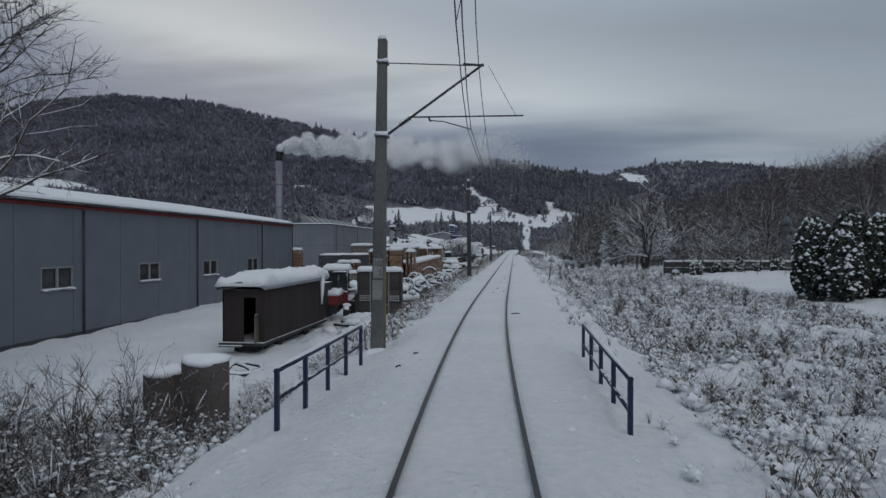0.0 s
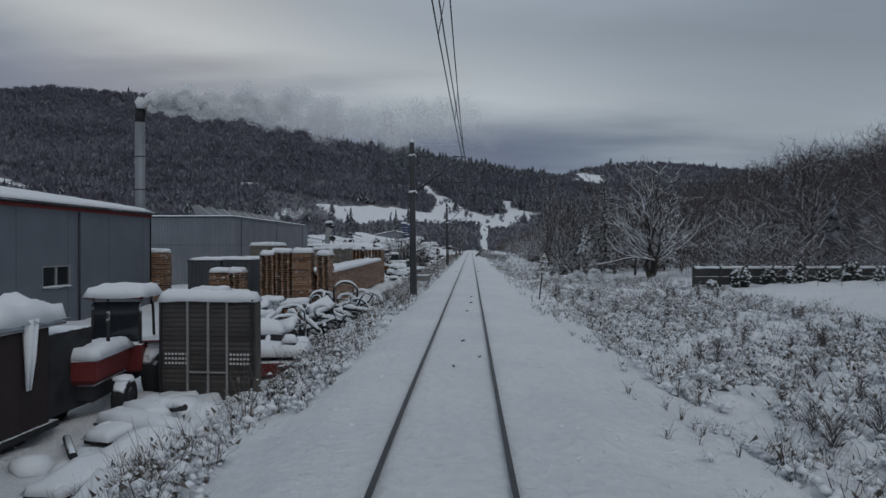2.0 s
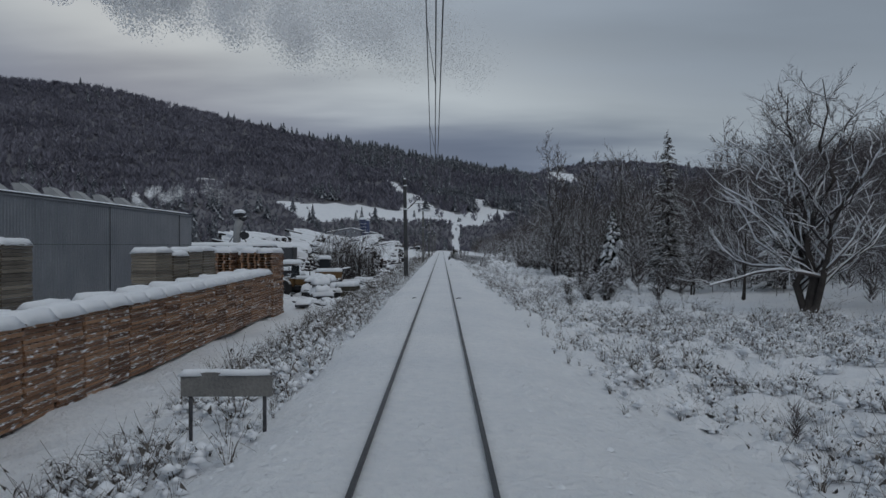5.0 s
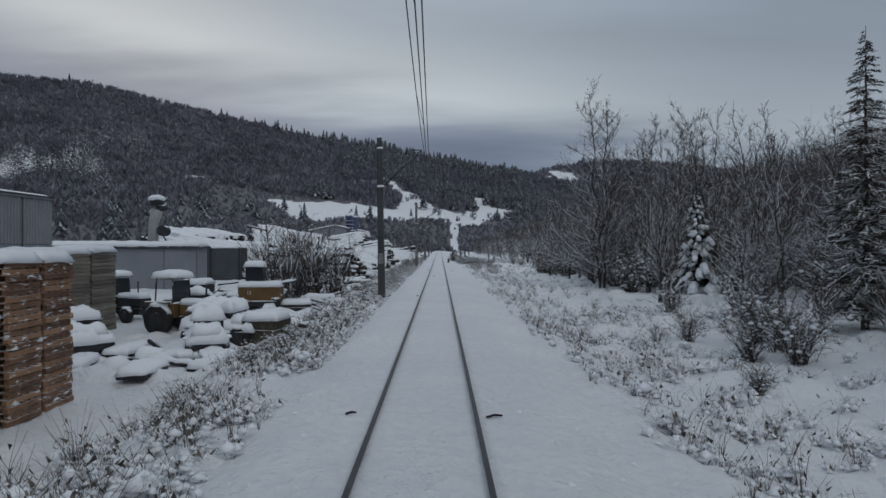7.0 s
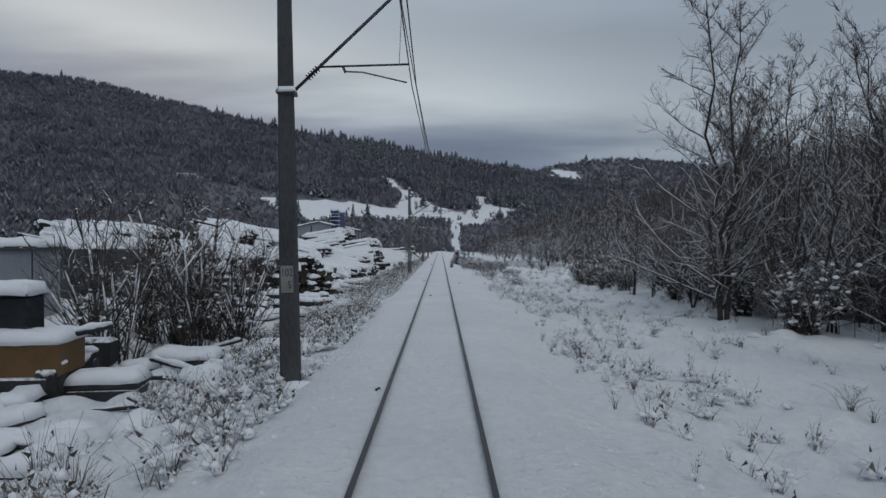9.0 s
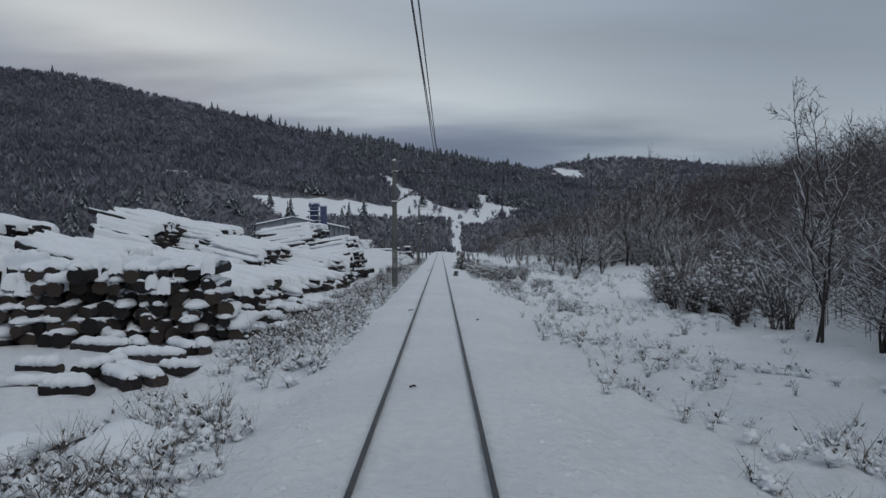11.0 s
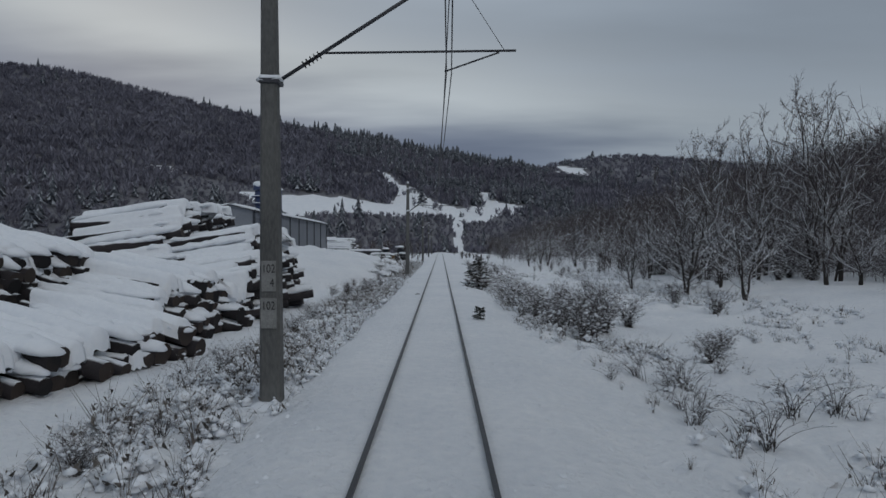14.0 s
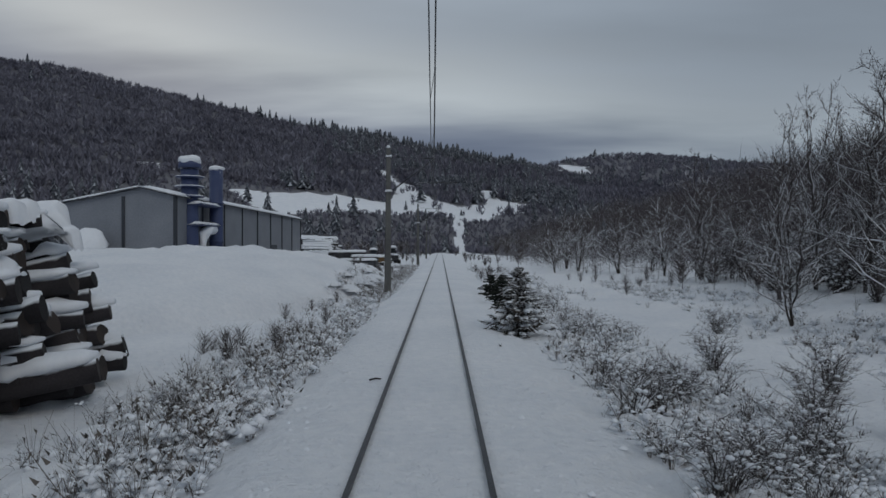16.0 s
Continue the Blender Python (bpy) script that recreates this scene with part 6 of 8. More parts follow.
def log_snow_mesh(seed):
    """Lumpy ridge of snow for one log, running back from its end."""
    b, pts, rad = Build(), [], []
    for k in range(15):
        t = k / 14
        n = noise.noise((k * 0.55, seed * 3.1, 7)) + 0.6 * noise.noise((k * 1.3, seed, 2))
        pts.append((0.08 - 4.4 * t, 0.07 * noise.noise((k * 0.7, seed, 1)), 0.19 + 0.07 * noise.noise((k * 0.8, seed, 3))))
        rad.append(max(0.10, 0.25 + 0.13 * n) * (0.35 if k in (0, 14) else 0.8 if k in (1, 13) else 1))
    vs, fs, m = [], [], 8
    for (x, y, z), r in zip(pts, rad):
        for i in range(m):
            a = 2 * math.pi * i / m
            q = r * (1 + 0.18 * noise.noise((x * 2.1, a, seed)))
            vs.append((x, y + q * 1.05 * math.cos(a), z + q * math.sin(a) * (0.75 if math.sin(a) > 0 else 0.42)))
    fs = [(k * m + i, k * m + (i + 1) % m, k * m + m + (i + 1) % m, k * m + m + i) for k in range(14) for i in range(m)] + [tuple(range(m - 1, -1, -1)), tuple(range(14 * m, 15 * m))]
    return b.add(vs, fs, 0, True).mesh("snow_ridge", SNOW)


RIDGES = [log_snow_mesh(i) for i in range(5)]
STUBS = [log_mesh(r, l, 20 + i) for i, (r, l) in enumerate(((0.2, 1.5), (0.24, 2.0), (0.17, 1.2)))]


def log_pile(xe, y0, y1, top, seed, turn=0.0, slope=0.4, dip=0.0, skew=0.0, label="long pile of dark logs laid across the yard under snow"):
    """Logs laid square to the track, ends towards it; the pile narrows upwards."""
    rng = random.Random(seed)
    zg = lz(xe - 1.5, (y0 + y1) / 2) - 0.05
    root = thing("log_pile", (xe, (y0 + y1) / 2, zg), label, "log pile", "log piles", turn)
    w, lvl = (y1 - y0) / 2, 0
    g = 1.35 if xe < -19 else 1.0
    z0 = z = 0.18 * g + (0.35 if dip < 0 else 0.0)
    jumble = 1.9 if xe > -11 and (y0 > 186 or y0 < 150) else 1.2
    H = top - zg
    step = 0.0 if y0 < 150 else min(0.8, 0.55 * 2 * w * 0.42 * g / max(H, 0.5))
    half = w
    while z < H and w > 0.3 and -half + step * lvl < w - 0.8:
        y = -half + step * lvl + rng.uniform(0, 0.2)
        while y < w:
            k = rng.randrange(6)
            r = LOG_R[k]
            xo = -0.55 * lvl * slope + rng.gauss(0, 0.24 * jumble)
            upper = z + 0.45 * g > H or y < -half + step * (lvl + 1)
            edge = (upper and rng.random() < 0.8) or (y0 < 150 and rng.random() < 0.3) or (w - 0.8 < y and rng.random() < 0.6) or rng.random() < (0.5 if z > 0.3 * H else 0.4)
            m = pose(xo, y + rng.uniform(-0.05, 0.05), z + rng.uniform(-0.08, 0.12), 0, dip + (0.5 if upper else jumble) * rng.uniform(-4.0, 4.0), skew + jumble * rng.uniform(-7, 7)) @ pose(0, 0, 0, rng.uniform(0, 360)) @ Matrix.Diagonal((1, g, g, 1))
            o = part("log", LOGS[k], (BARK_LOG, LOG_END), root)
            o.matrix_basis = m
            if edge:
                s = part("snow_ridge", RIDGES[rng.randrange(5)], SNOW, root)
                s.matrix_basis = pose(xo + rng.uniform(-0.12, 0.08), y, z + 0.05, 0, dip + rng.uniform(-2.5, 2.5), skew + rng.uniform(-5, 5)) @ Matrix.Diagonal((rng.uniform(0.75, 1.1), rng.uniform(1.0, 1.7), rng.uniform(0.8, 1.35), 1))
            y += 2 * r * g + rng.uniform(-0.02, 0.10)
        top_w, top_lvl = w, lvl
        z += 0.42 * g
        w -= rng.uniform(0.08, 0.3)
        lvl += 1
    # snow lying over the stepped back of the pile, one roll for each log under it
    nx, vs, rows, v = 16, [], 0, -half - 0.1
    while v < top_w + 0.1:
        pitch = rng.uniform(0.34, 0.54) * g
        up = min(top_lvl, (v + half) / step if step else top_lvl)
        up = up if rng.random() < 0.35 else math.floor(up) + 0.3 * (up % 1)
        ex, ez = rng.gauss(0.12, 0.30), rng.gauss(0, 0.075) - (0.5 if rng.random() < 0.3 else 0)
        for f in (0.02, 0.14, 0.32, 0.5, 0.68, 0.86, 0.98):
            hump = 0.27 * g * math.sqrt(1 - (2 * f - 1) ** 2)
            for i in range(nx + 1):
                d = (0.0, 0.05, 0.16)[i] if i < 3 else 0.16 + 4.4 * (i - 2) / (nx - 2)
                rim = (0.0, 0.78, 0.95)[i] if i < 3 else 1.0
                n = 0.10 * noise.noise((d * 0.9, v * 0.8, seed * 2.3)) + 0.045 * noise.noise((d * 3.1, (v + f) * 4.0, seed))
                lip = -0.03 - 0.10 * rng.random() if i == 0 else 0.0
                x = -0.55 * up * slope + ex + 0.05 * noise.noise((f * 3, v, 2.0)) - d
                vs.append((x, v + f * pitch - d * math.tan(radians(skew)), z0 + 0.42 * g * up + 0.08 + ez + lip + d * math.tan(radians(dip)) + (0.24 + hump + n) * rim))
            rows += 1
        v += pitch
    m = nx + 1
    fs = [(j * m + i, j * m + i + 1, (j + 1) * m + i + 1, (j + 1) * m + i) for j in range(rows - 1) for i in range(nx)]
    part("snow_blanket", Build().add(vs, [tuple(reversed(f)) for f in fs], 0, True), SNOW, root, "thick rolls of snow following the logs")
    return root


for xe, ya, yb, top, sd, turn in ((-10.8, 147.0, 155.0, 1.6, 1, -78), (-12.8, 154.5, 158.5, 1.5, 2, -16), (-9.3, 157.5, 164.0, 0.15, 3, -20), (-9.9, 165.0, 171.0, 0.35, 4, -20),
                                  (-8.5, 173.0, 182.5, 0.15, 5, -17), (-8.4, 181.5, 189.0, 0.95, 6, -14), (-7.95, 188.0, 198.5, 1.7, 7, -4), (-12.6, 176.0, 187.5, 2.3, 8, -12), (-16.4, 178.0, 189.0, 3.6, 18, -12),
                                  (-8.3, 190.0, 200.5, 3.1, 9, -7), (-10.6, 189.0, 202.0, 4.5, 17, -8), (-13.8, 158.0, 168.0, 0.9, 10, -16), (-13.9, 167.5, 176.5, 1.3, 11, -16), (-18.6, 160.0, 174.0, 2.2, 12, -14),
                                  (-20.0, 174.5, 190.0, 4.4, 13, -10), (-17.4, 150.5, 157.5, 1.9, 14, -10), (-22.0, 150.0, 159.0, 2.6, 15, -8), (-25.5, 155.0, 174.0, 3.7, 16, -10)):
    log_pile(xe, ya, yb, top, sd, turn, slope=0.2 if sd in (7, 9) else 0.4, dip=0 if sd == 1 else -10 if sd in (7, 9, 17) else 8 + (sd * 5) % 6, skew=20 if sd in (7, 9, 17) else 0)
scrap_logs = random.Random(77)
for i in range(44):
    lx, ly = (scrap_logs.uniform(-9.0, -5.2), scrap_logs.uniform(152, 166)) if i < 26 else (scrap_logs.uniform(-10.5, -6.0), scrap_logs.uniform(143.5, 151))
    root = thing("loose_log", (lx, ly, lz(lx, ly) + 0.12), "loose dark log half buried in snow", "log", "loose logs", scrap_logs.uniform(-70, 70))
    o = part("bark", STUBS[i % 3], (BARK_LOG, LOG_END), root)
    s = part("snow_ridge", RIDGES[i % 5], SNOW, root); s.scale = ((0.33, 0.44, 0.26)[i % 3], 0.95, 0.85)


# ---------- sawmill with blue ducts ----------
def sawmill():
    x0, x1, y0, y1, zb = -29.6, -20.6, 237.0, 284.3, -0.6
    root = thing("sawmill_hall", (x1, y0, zb), "grey panel-clad sawmill hall with dark frames and snowy roof", "building")
    W, L = x1 - x0, y1 - y0
    el, er, rx, rh = 5.75 - zb, 6.35 - zb, -2.7, 7.0 - zb
    pts = [(0, 0), (0, er), (rx, rh), (-W, el), (-W, 0)]
    for yy, s in ((0, 1), (L, -1)):
        b = Build(); vs = [(u, yy, v) for u, v in pts] + [(u, yy + 0.15 * s, v) for u, v in pts]
        b.add(vs, [(0, 1, 2, 3, 4), (9, 8, 7, 6, 5)] + [(i, (i + 1) % 5 + 0, (i + 1) % 5 + 5, i + 5) for i in range(5)])
        part("end_wall", b, CORRUGATED, root)
    part("side_wall", Build().box((-0.075, L / 2, er / 2), (0.15, L, er)), CORRUGATED, root)
    part("side_wall", Build().box((-W + 0.075, L / 2, el / 2), (0.15, L, el)), CORRUGATED, root)
    for u in (-0.05, -4.1, -W + 0.05):
        h = er if u > -1 else (el + 0.6 if u > -5 else el)
        part("column", Build().box((u, -0.06, h / 2), (0.2, 0.14, h), bevel=0.01), TRIM, root)
    n = 8
    for i in range(n + 1):
        part("column", Build().box((0.05, L * i / n, er / 2), (0.12, 0.16, er), bevel=0.01), TRIM, root)
    part("door", Build().box((0.03, L * 0.66, 1.6), (0.08, 3.0, 3.2), bevel=0.01), TRIM, root)
    b = Build()
    for (ua, va), (ub, vb) in (((0.35, er - 0.06), (rx, rh)), ((rx, rh), (-W - 0.35, el - 0.08))):
        b.add([(ua, -0.4, va), (ub, -0.4, vb), (ub, L + 0.4, vb), (ua, L + 0.4, va), (ua, -0.4, va + 0.12), (ub, -0.4, vb + 0.12), (ub, L + 0.4, vb + 0.12), (ua, L + 0.4, va + 0.12)],
              [(3, 2, 1, 0), (4, 5, 6, 7), (0, 1, 5, 4), (2, 3, 7, 6), (3, 0, 4, 7)])
    roof = part("roof", b, TRIM, root)
    part("snow_cover", Build().slab(rx, 0.32, -0.4, L + 0.4, rh + 0.13, 0.22, 1, 0.04, 0.5, tilt=((er - rh - 0.06) / 3.05, 0), rough=0.15), SNOW, roof)
    part("snow_cover", Build().slab(-W - 0.3, rx, -0.4, L + 0.4, el + 0.05, 0.22, 2, 0.04, 0.5, tilt=((rh - el + 0.08) / (W + 0.3 + rx), 0), rough=0.15), SNOW, roof)
    part("snow_dome", Build().lump((-5.8, -2.0, 2.9), 1.4, 6, 16, 9, squash=1.05), SNOW, root)
    return root


def blue_ducts():
    zb = -0.4
    root = thing("dust_duct_plant", (-20.0, 243.0, zb), "tall blue dust ducts and cyclone beside the sawmill", "duct plant")
    part("tall_duct", Build().tube([(0.2, 1.2, 0), (0.2, 1.2, 9.7)], 0.58, 20), BLUE_DUCT, root)
    part("cyclone", Build().tube([(-0.6, -3.0, 0.5), (-0.6, -3.0, 3.2), (-0.6, -3.0, 6.5), (-0.6, -3.0, 9.2)], [0.62, 0.72, 0.66, 0.74], 18), BLUE_DUCT, root)
    for z in (6.9, 7.7, 8.5):
        part("platform_ring", Build().tube([(-0.6, -3.0, z), (-0.6, -3.0, z + 0.09)], 1.12, 18), BLUE_DUCT, root)
        part("snow_cover", Build().lump((-0.6, -3.0, z + 0.10), 1.1, z, 18, 6, squash=0.10), SNOW, root)
    part("cyclone_hat", Build().tube([(-0.6, -3.0, 9.3), (-0.6, -3.0, 10.0)], [0.95, 0.8], 18), BLUE_DUCT, root)
    part("snow_cover", Build().lump((-0.6, -3.0, 9.95), 0.98, 3, 16, 8, squash=0.5), SNOW, root)
    part("snow_cover", Build().lump((0.2, 1.2, 9.75), 0.68, 5, 14, 7, squash=0.4), SNOW, root)
    for z in (2.3, 4.6, 6.3):
        part("walkway", Build().box((-0.3, -1.4, z), (2.0, 4.6, 0.15), bevel=0.02), BLUE_DUCT, root)
        part("snow_cover", Build().slab(-1.3, 0.7, -3.7, 0.9, z + 0.08, 0.2, z, 0.03, 0.3), SNOW, root)
    part("elbow_duct", Build().tube([(0.2, -2.6, 2.4), (0.3, -2.2, 3.8), (0.3, -1.2, 4.3), (0.2, 0.3, 4.3)], 0.45, 12), SNOW, root, "duct plastered with snow")
    for z in (3.2, 6.6):
        part("flange", Build().tube([(0.2, 1.2, z), (0.2, 1.2, z + 0.12)], 0.68, 18), BLUE_DUCT, root)


sawmill()
blue_ducts()
log_pile(-15.5, 286, 296, 3.6, 21, -10)
log_pile(-21.5, 300, 312, 4.2, 22, 0)
covered_crate(-9.2, 268, 3.2, 1.6, 1.9, 0, OCHRE_PAINT, 9, "dull green-brown trailer box under snow")
covered_crate(-12.5, 276, 5.0, 2.2, 2.2, 10, DARK_METAL, 10, "dark machine box under snow")
loader(-9.5, 286, 10, "snowed-in loader beside stacked timber")
tractor(-8.0, 300, 20, DARK_METAL, "dark tractor under snow in the far yard", 1.1)
plank_bunker(-9.5, 262, 4.5, 1.4, 0)



# ---------- trees ----------
def branch(path, r0, r1, b, n, seed):
    b.tube(path, [r0 + (r1 - r0) * k / (len(path) - 1) for k in range(len(path))], n, caps=False)


def bare_tree_parts(seed, height, spread, limbs=12, subs=7, twigs=7, trunk_r=0.16, low=0.22, droop=0.0, snow=0.6, stems=1, up=0.55, twig_w=0.008, lumps=0, bend=0.18):
    """Trunk, crown of limbs, boughs and twigs, and the snow lying along them."""
    rng = random.Random(seed)
    tr, cr, sn = Build(), Build(), Build()
    g = rng.gauss
    def wander(o, d, ln, steps, bend, lift):
        pts, p = [o], o.copy()
        for q in range(steps):
            d = (d + Vector((g(0, bend), g(0, bend), g(lift, bend * 0.8)))).normalized()
            p = p + d * ln / steps
            pts.append(p.copy())
        return pts, d
    for s in range(stems):
        a0 = rng.uniform(0, 6.3)
        lean = Vector((math.cos(a0), math.sin(a0), 0)) * (0.03 * height if stems == 1 else spread * rng.uniform(0.15, 0.6))
        h = height * (1 if stems == 1 else rng.uniform(0.55, 1.0))
        tp = [Vector((0.04 * stems * g(0, 1), 0.04 * stems * g(0, 1), -0.2))]
        for k in range(1, 8):
            t = k / 7
            tp.append(Vector((tp[0].x, tp[0].y, 0)) + lean * t ** 1.3 + Vector((g(0, 0.018 * h), g(0, 0.018 * h), h * t * 0.96)))
        branch(tp, trunk_r, trunk_r * 0.1, tr, 7 if stems == 1 else 4, seed)
        for i in range(limbs):
            t = low + (0.98 - low) * (i + rng.random()) / limbs
            k = min(int(t * 7), 6)
            base = tp[k].lerp(tp[k + 1], t * 7 - k)
            a = i * 2.4 + rng.uniform(-0.7, 0.7)
            ln = spread * (1.15 - 0.8 * t) * rng.uniform(0.5, 1.15)
            d0 = Vector((math.cos(a), math.sin(a), up * rng.uniform(0.3, 1.4) + 0.6 * t - droop)).normalized()
            pts, d = wander(base, d0, ln, 6, bend, 0.05 - droop * 0.1)
            r = max(trunk_r * (0.5 - 0.38 * t) * rng.uniform(0.7, 1.1), 0.011)
            branch(pts, r, r * 0.22, cr, 4, i)
            if snow and rng.random() < 1.15 - 1.1 * t:
                sn.tube([q + Vector((0, 0, r * 0.5 * (1 - 0.6 * j / 6) + 0.01)) for j, q in enumerate(pts)], [(r * 0.55 + 0.016 * snow) * (1 - 0.5 * j / 6) * rng.uniform(0.5, 1.2) for j in range(7)], 4)
            for w in range(subs):
                j = rng.randrange(1, 7)
                o = pts[j - 1].lerp(pts[j], rng.random())
                dv = (Vector((g(0, 1), g(0, 1), g(0.3 - droop * 0.5, 0.7))).normalized() + d * 0.8).normalized()
                tl = ln * rng.uniform(0.18, 0.5)
                bp, dl = wander(o, dv, tl, 3, 0.3, 0.06)
                wr = twig_w * rng.uniform(0.9, 1.7)
                cr.ribbon(bp, [wr * 1.1, wr * 0.9, wr * 0.6, wr * 0.3], dv.cross(Vector((g(0, 1), g(0, 1), g(0, 1)))).normalized())
                if snow and rng.random() < (0.12 + 0.2 * snow) * (1.1 - t):
                    sn.tube([q + Vector((0, 0, wr * 0.9)) for q in bp], [wr * 0.7, wr * (0.8 + 0.5 * snow), wr * (0.6 + 0.4 * snow), wr * 0.3], 3, caps=False)
                for z in range(twigs):
                    q = rng.randrange(3)
                    o2 = bp[q].lerp(bp[q + 1], rng.random())
                    dd = (dl + Vector((g(0, 0.8), g(0, 0.8), g(0.15, 0.6)))).normalized()
                    e2 = o2 + dd * tl * rng.uniform(0.2, 0.5)
                    side = dd.cross(Vector((g(0, 1), g(0, 1), g(0, 1)))).normalized() * twig_w * 0.62
                    cr.add([o2 - side, o2 + side, e2], [(0, 1, 2)])
                if lumps and rng.random() < lumps:
                    q = bp[rng.randrange(1, 4)]
                    sn.lump(q + Vector((0, 0, 0.02)), rng.uniform(0.035, 0.11) * (1 + 0.3 * height / 3), w + i, 6, 4, squash=0.6)
    return tr.mesh("trunk", BARK), cr.mesh("crown", TWIG), (sn.mesh("lying_snow", SNOW) if snow else None)


def tree_kind(name, label, category, group, meshes):
    """First of a kind, kept far below until it is set out."""
    root = tagged(new(name), label, category, group)
    part("trunk", meshes[0], BARK, root)
    crown = part("crown", meshes[1], TWIG, root)
    if meshes[2]:
        tagged(part("lying_snow", meshes[2], SNOW, crown, "snow along the boughs"), kind="stuff")
    return root


def far_brush(name, label, spots, high, blades, thick=0.5):
    """Far shrubs, too many to tell apart, as one mesh."""
    pl = np.array([(x, y, lz(x, y) - 0.05) for x, y, s, r in spots])
    h = np.array([q[2] * high for q in spots])
    P, Q = grow(*bush_template(99, blades, 0.45, thick), pl, h, np.radians([q[3] for q in spots]), None, "", tall=h)
    tagged(solid(name, [(P, Q, 0)], [TWIG]), label, "shrubs", kind="stuff")


def plant_out(kind, spots, more=False):
    """Stands the kind at its first spot and copies it to the rest: x, y, scale, turn."""
    for i, (x, y, s, rz) in enumerate(spots):
        m = pose(x, y, lz(x, y) - 0.05, 0, 0, rz)
        if i == 0 and not more:
            kind.matrix_basis = m @ Matrix.Diagonal((s, s, s, 1))
        else:
            o = copy_thing(kind, m)
            o.scale = (s, s, s)


OAK = tree_kind("tree", "large spreading bare tree with snow along every limb", "tree", "", bare_tree_parts(4, 12.0, 5.8, 12, 18, 12, 0.21, 0.12, 0.0, 2.4, 5, up=0.75, twig_w=0.010, bend=0.2))
TALL = [tree_kind("tree", "tall bare tree with fine upright twigs", "tree", "bare trees by the railway", bare_tree_parts(10 + i, 12.4, 2.9, 17, 12, 9, 0.07, 0.10, 0, 0.8, 3, up=1.15, twig_w=0.0085, bend=0.09)) for i in range(3)]
WIDE = [tree_kind("tree", "bare tree with snow lining its crooked limbs", "tree", "bare trees by the railway", bare_tree_parts(20 + i, 8.0, 4.0, 11, 13, 8, 0.09, 0.1, 0.05, 1.4, 3, up=0.5, twig_w=0.009)) for i in range(3)]
plant_out(OAK, [(17.2, 93.5, 1.06, 20)])
rt = random.Random(8)
SHED_TREE = tree_kind("tree", "bare tree with fine rising limbs beside the grey shed", "tree", "", bare_tree_parts(77, 11.8, 5.2, 30, 22, 13, 0.13, 0.45, 0.02, 0.8, 1, up=0.5, twig_w=0.009))
plant_out(SHED_TREE, [(-12.9, 23.0, 1.1, 70)])
BROAD = tree_kind("tree", "broad-crowned bare tree with level snowy limbs", "tree", "bare trees by the railway", bare_tree_parts(5, 14.2, 4.0, 26, 20, 12, 0.12, 0.06, 0.02, 1.0, 3, up=0.7, twig_w=0.009, bend=0.11))
plant_out(BROAD, [(12.6, 136.0, 1.08, 40), (16.8, 140.0, 1.0, 200), (22.5, 219, 0.9, 100), (20.5, 136.5, 1.0, 300), (27, 210, 1.0, 10)])
plant_out(TALL[0], [(12.4, 121.6, 0.80, 10), (17.5, 133.0, 0.95, 75), (14.8, 131.5, 0.8, 80), (17.6, 138.0, 1.0, 200), (24.0, 118.0, 1.05, 10), (26, 150, 1.1, 40), (20.4, 236, 0.95, 70), (31, 104, 1.1, 150), (13.0, 151.0, 0.85, 30), (17.6, 101, 1.0, 20), (21, 140, 1.1, 15), (28, 142, 1.2, 99),
                    (22.5, 209, 1.1, 10), (28, 220, 1.15, 200), (27, 207, 1.2, 60)])
plant_out(TALL[1], [(13.3, 122.7, 0.86, 50), (14.6, 139.0, 1.0, 220), (20.5, 127.0, 1.05, 260), (19.0, 146.0, 1.05, 300), (29.5, 133.0, 1.1, 10), (17.8, 219, 0.9, 170), (36, 116, 1.1, 50), (31, 92, 1.05, 210), (24, 146, 1.15, 0), (32, 150, 1.2, 120), (19.4, 131.8, 1.1, 20),
                    (25.5, 214, 1.15, 80), (24, 226, 1.1, 20), (23.8, 203, 1.1, 250)])
plant_out(TALL[2], [(15.4, 135.0, 0.95, 300), (18.8, 121.0, 0.9, 33), (16.0, 142.0, 1.05, 190), (22.0, 112.0, 1.0, 90), (25.0, 98.0, 0.95, 140), (18.6, 206, 0.85, 30), (28, 120, 1.1, 60), (24, 140, 1.15, 15), (27, 156, 1.2, 70),
                    (20.5, 213, 1.05, 130), (30, 232, 1.15, 300), (21.5, 222, 1.0, 45), (23, 133, 1.05, 170)])
plant_out(WIDE[0], [(24.5, 196.0, 0.8, 40), (19.5, 242.0, 0.95, 130), (27.5, 188.0, 0.85, 210), (33, 106, 1.0, 20), (21.0, 121.5, 0.85, 60), (14.6, 145.5, 0.7, 10), (15.9, 204.8, 1.0, 0), (25.5, 94.0, 0.9, 100), (28.5, 223.0, 0.9, 60), (15.8, 260.5, 1.05, 30), (18.5, 113.5, 0.9, 0), (29, 96, 0.9, 10)])
plant_out(WIDE[1], [(26.0, 203.0, 0.8, 99), (18.2, 252.0, 1.0, 180), (30.0, 180.0, 0.9, 30), (36.5, 112, 1.05, 75), (19.0, 127.0, 0.8, 160), (14.0, 136.5, 0.72, 290), (13.9, 210.0, 0.7, 200), (25.0, 90.5, 1.05, 30), (24.5, 214.0, 0.85, 150), (12.8, 258.0, 0.9, 250), (31.5, 98.0, 0.9, 10), (17.0, 121.6, 0.72, 10)])
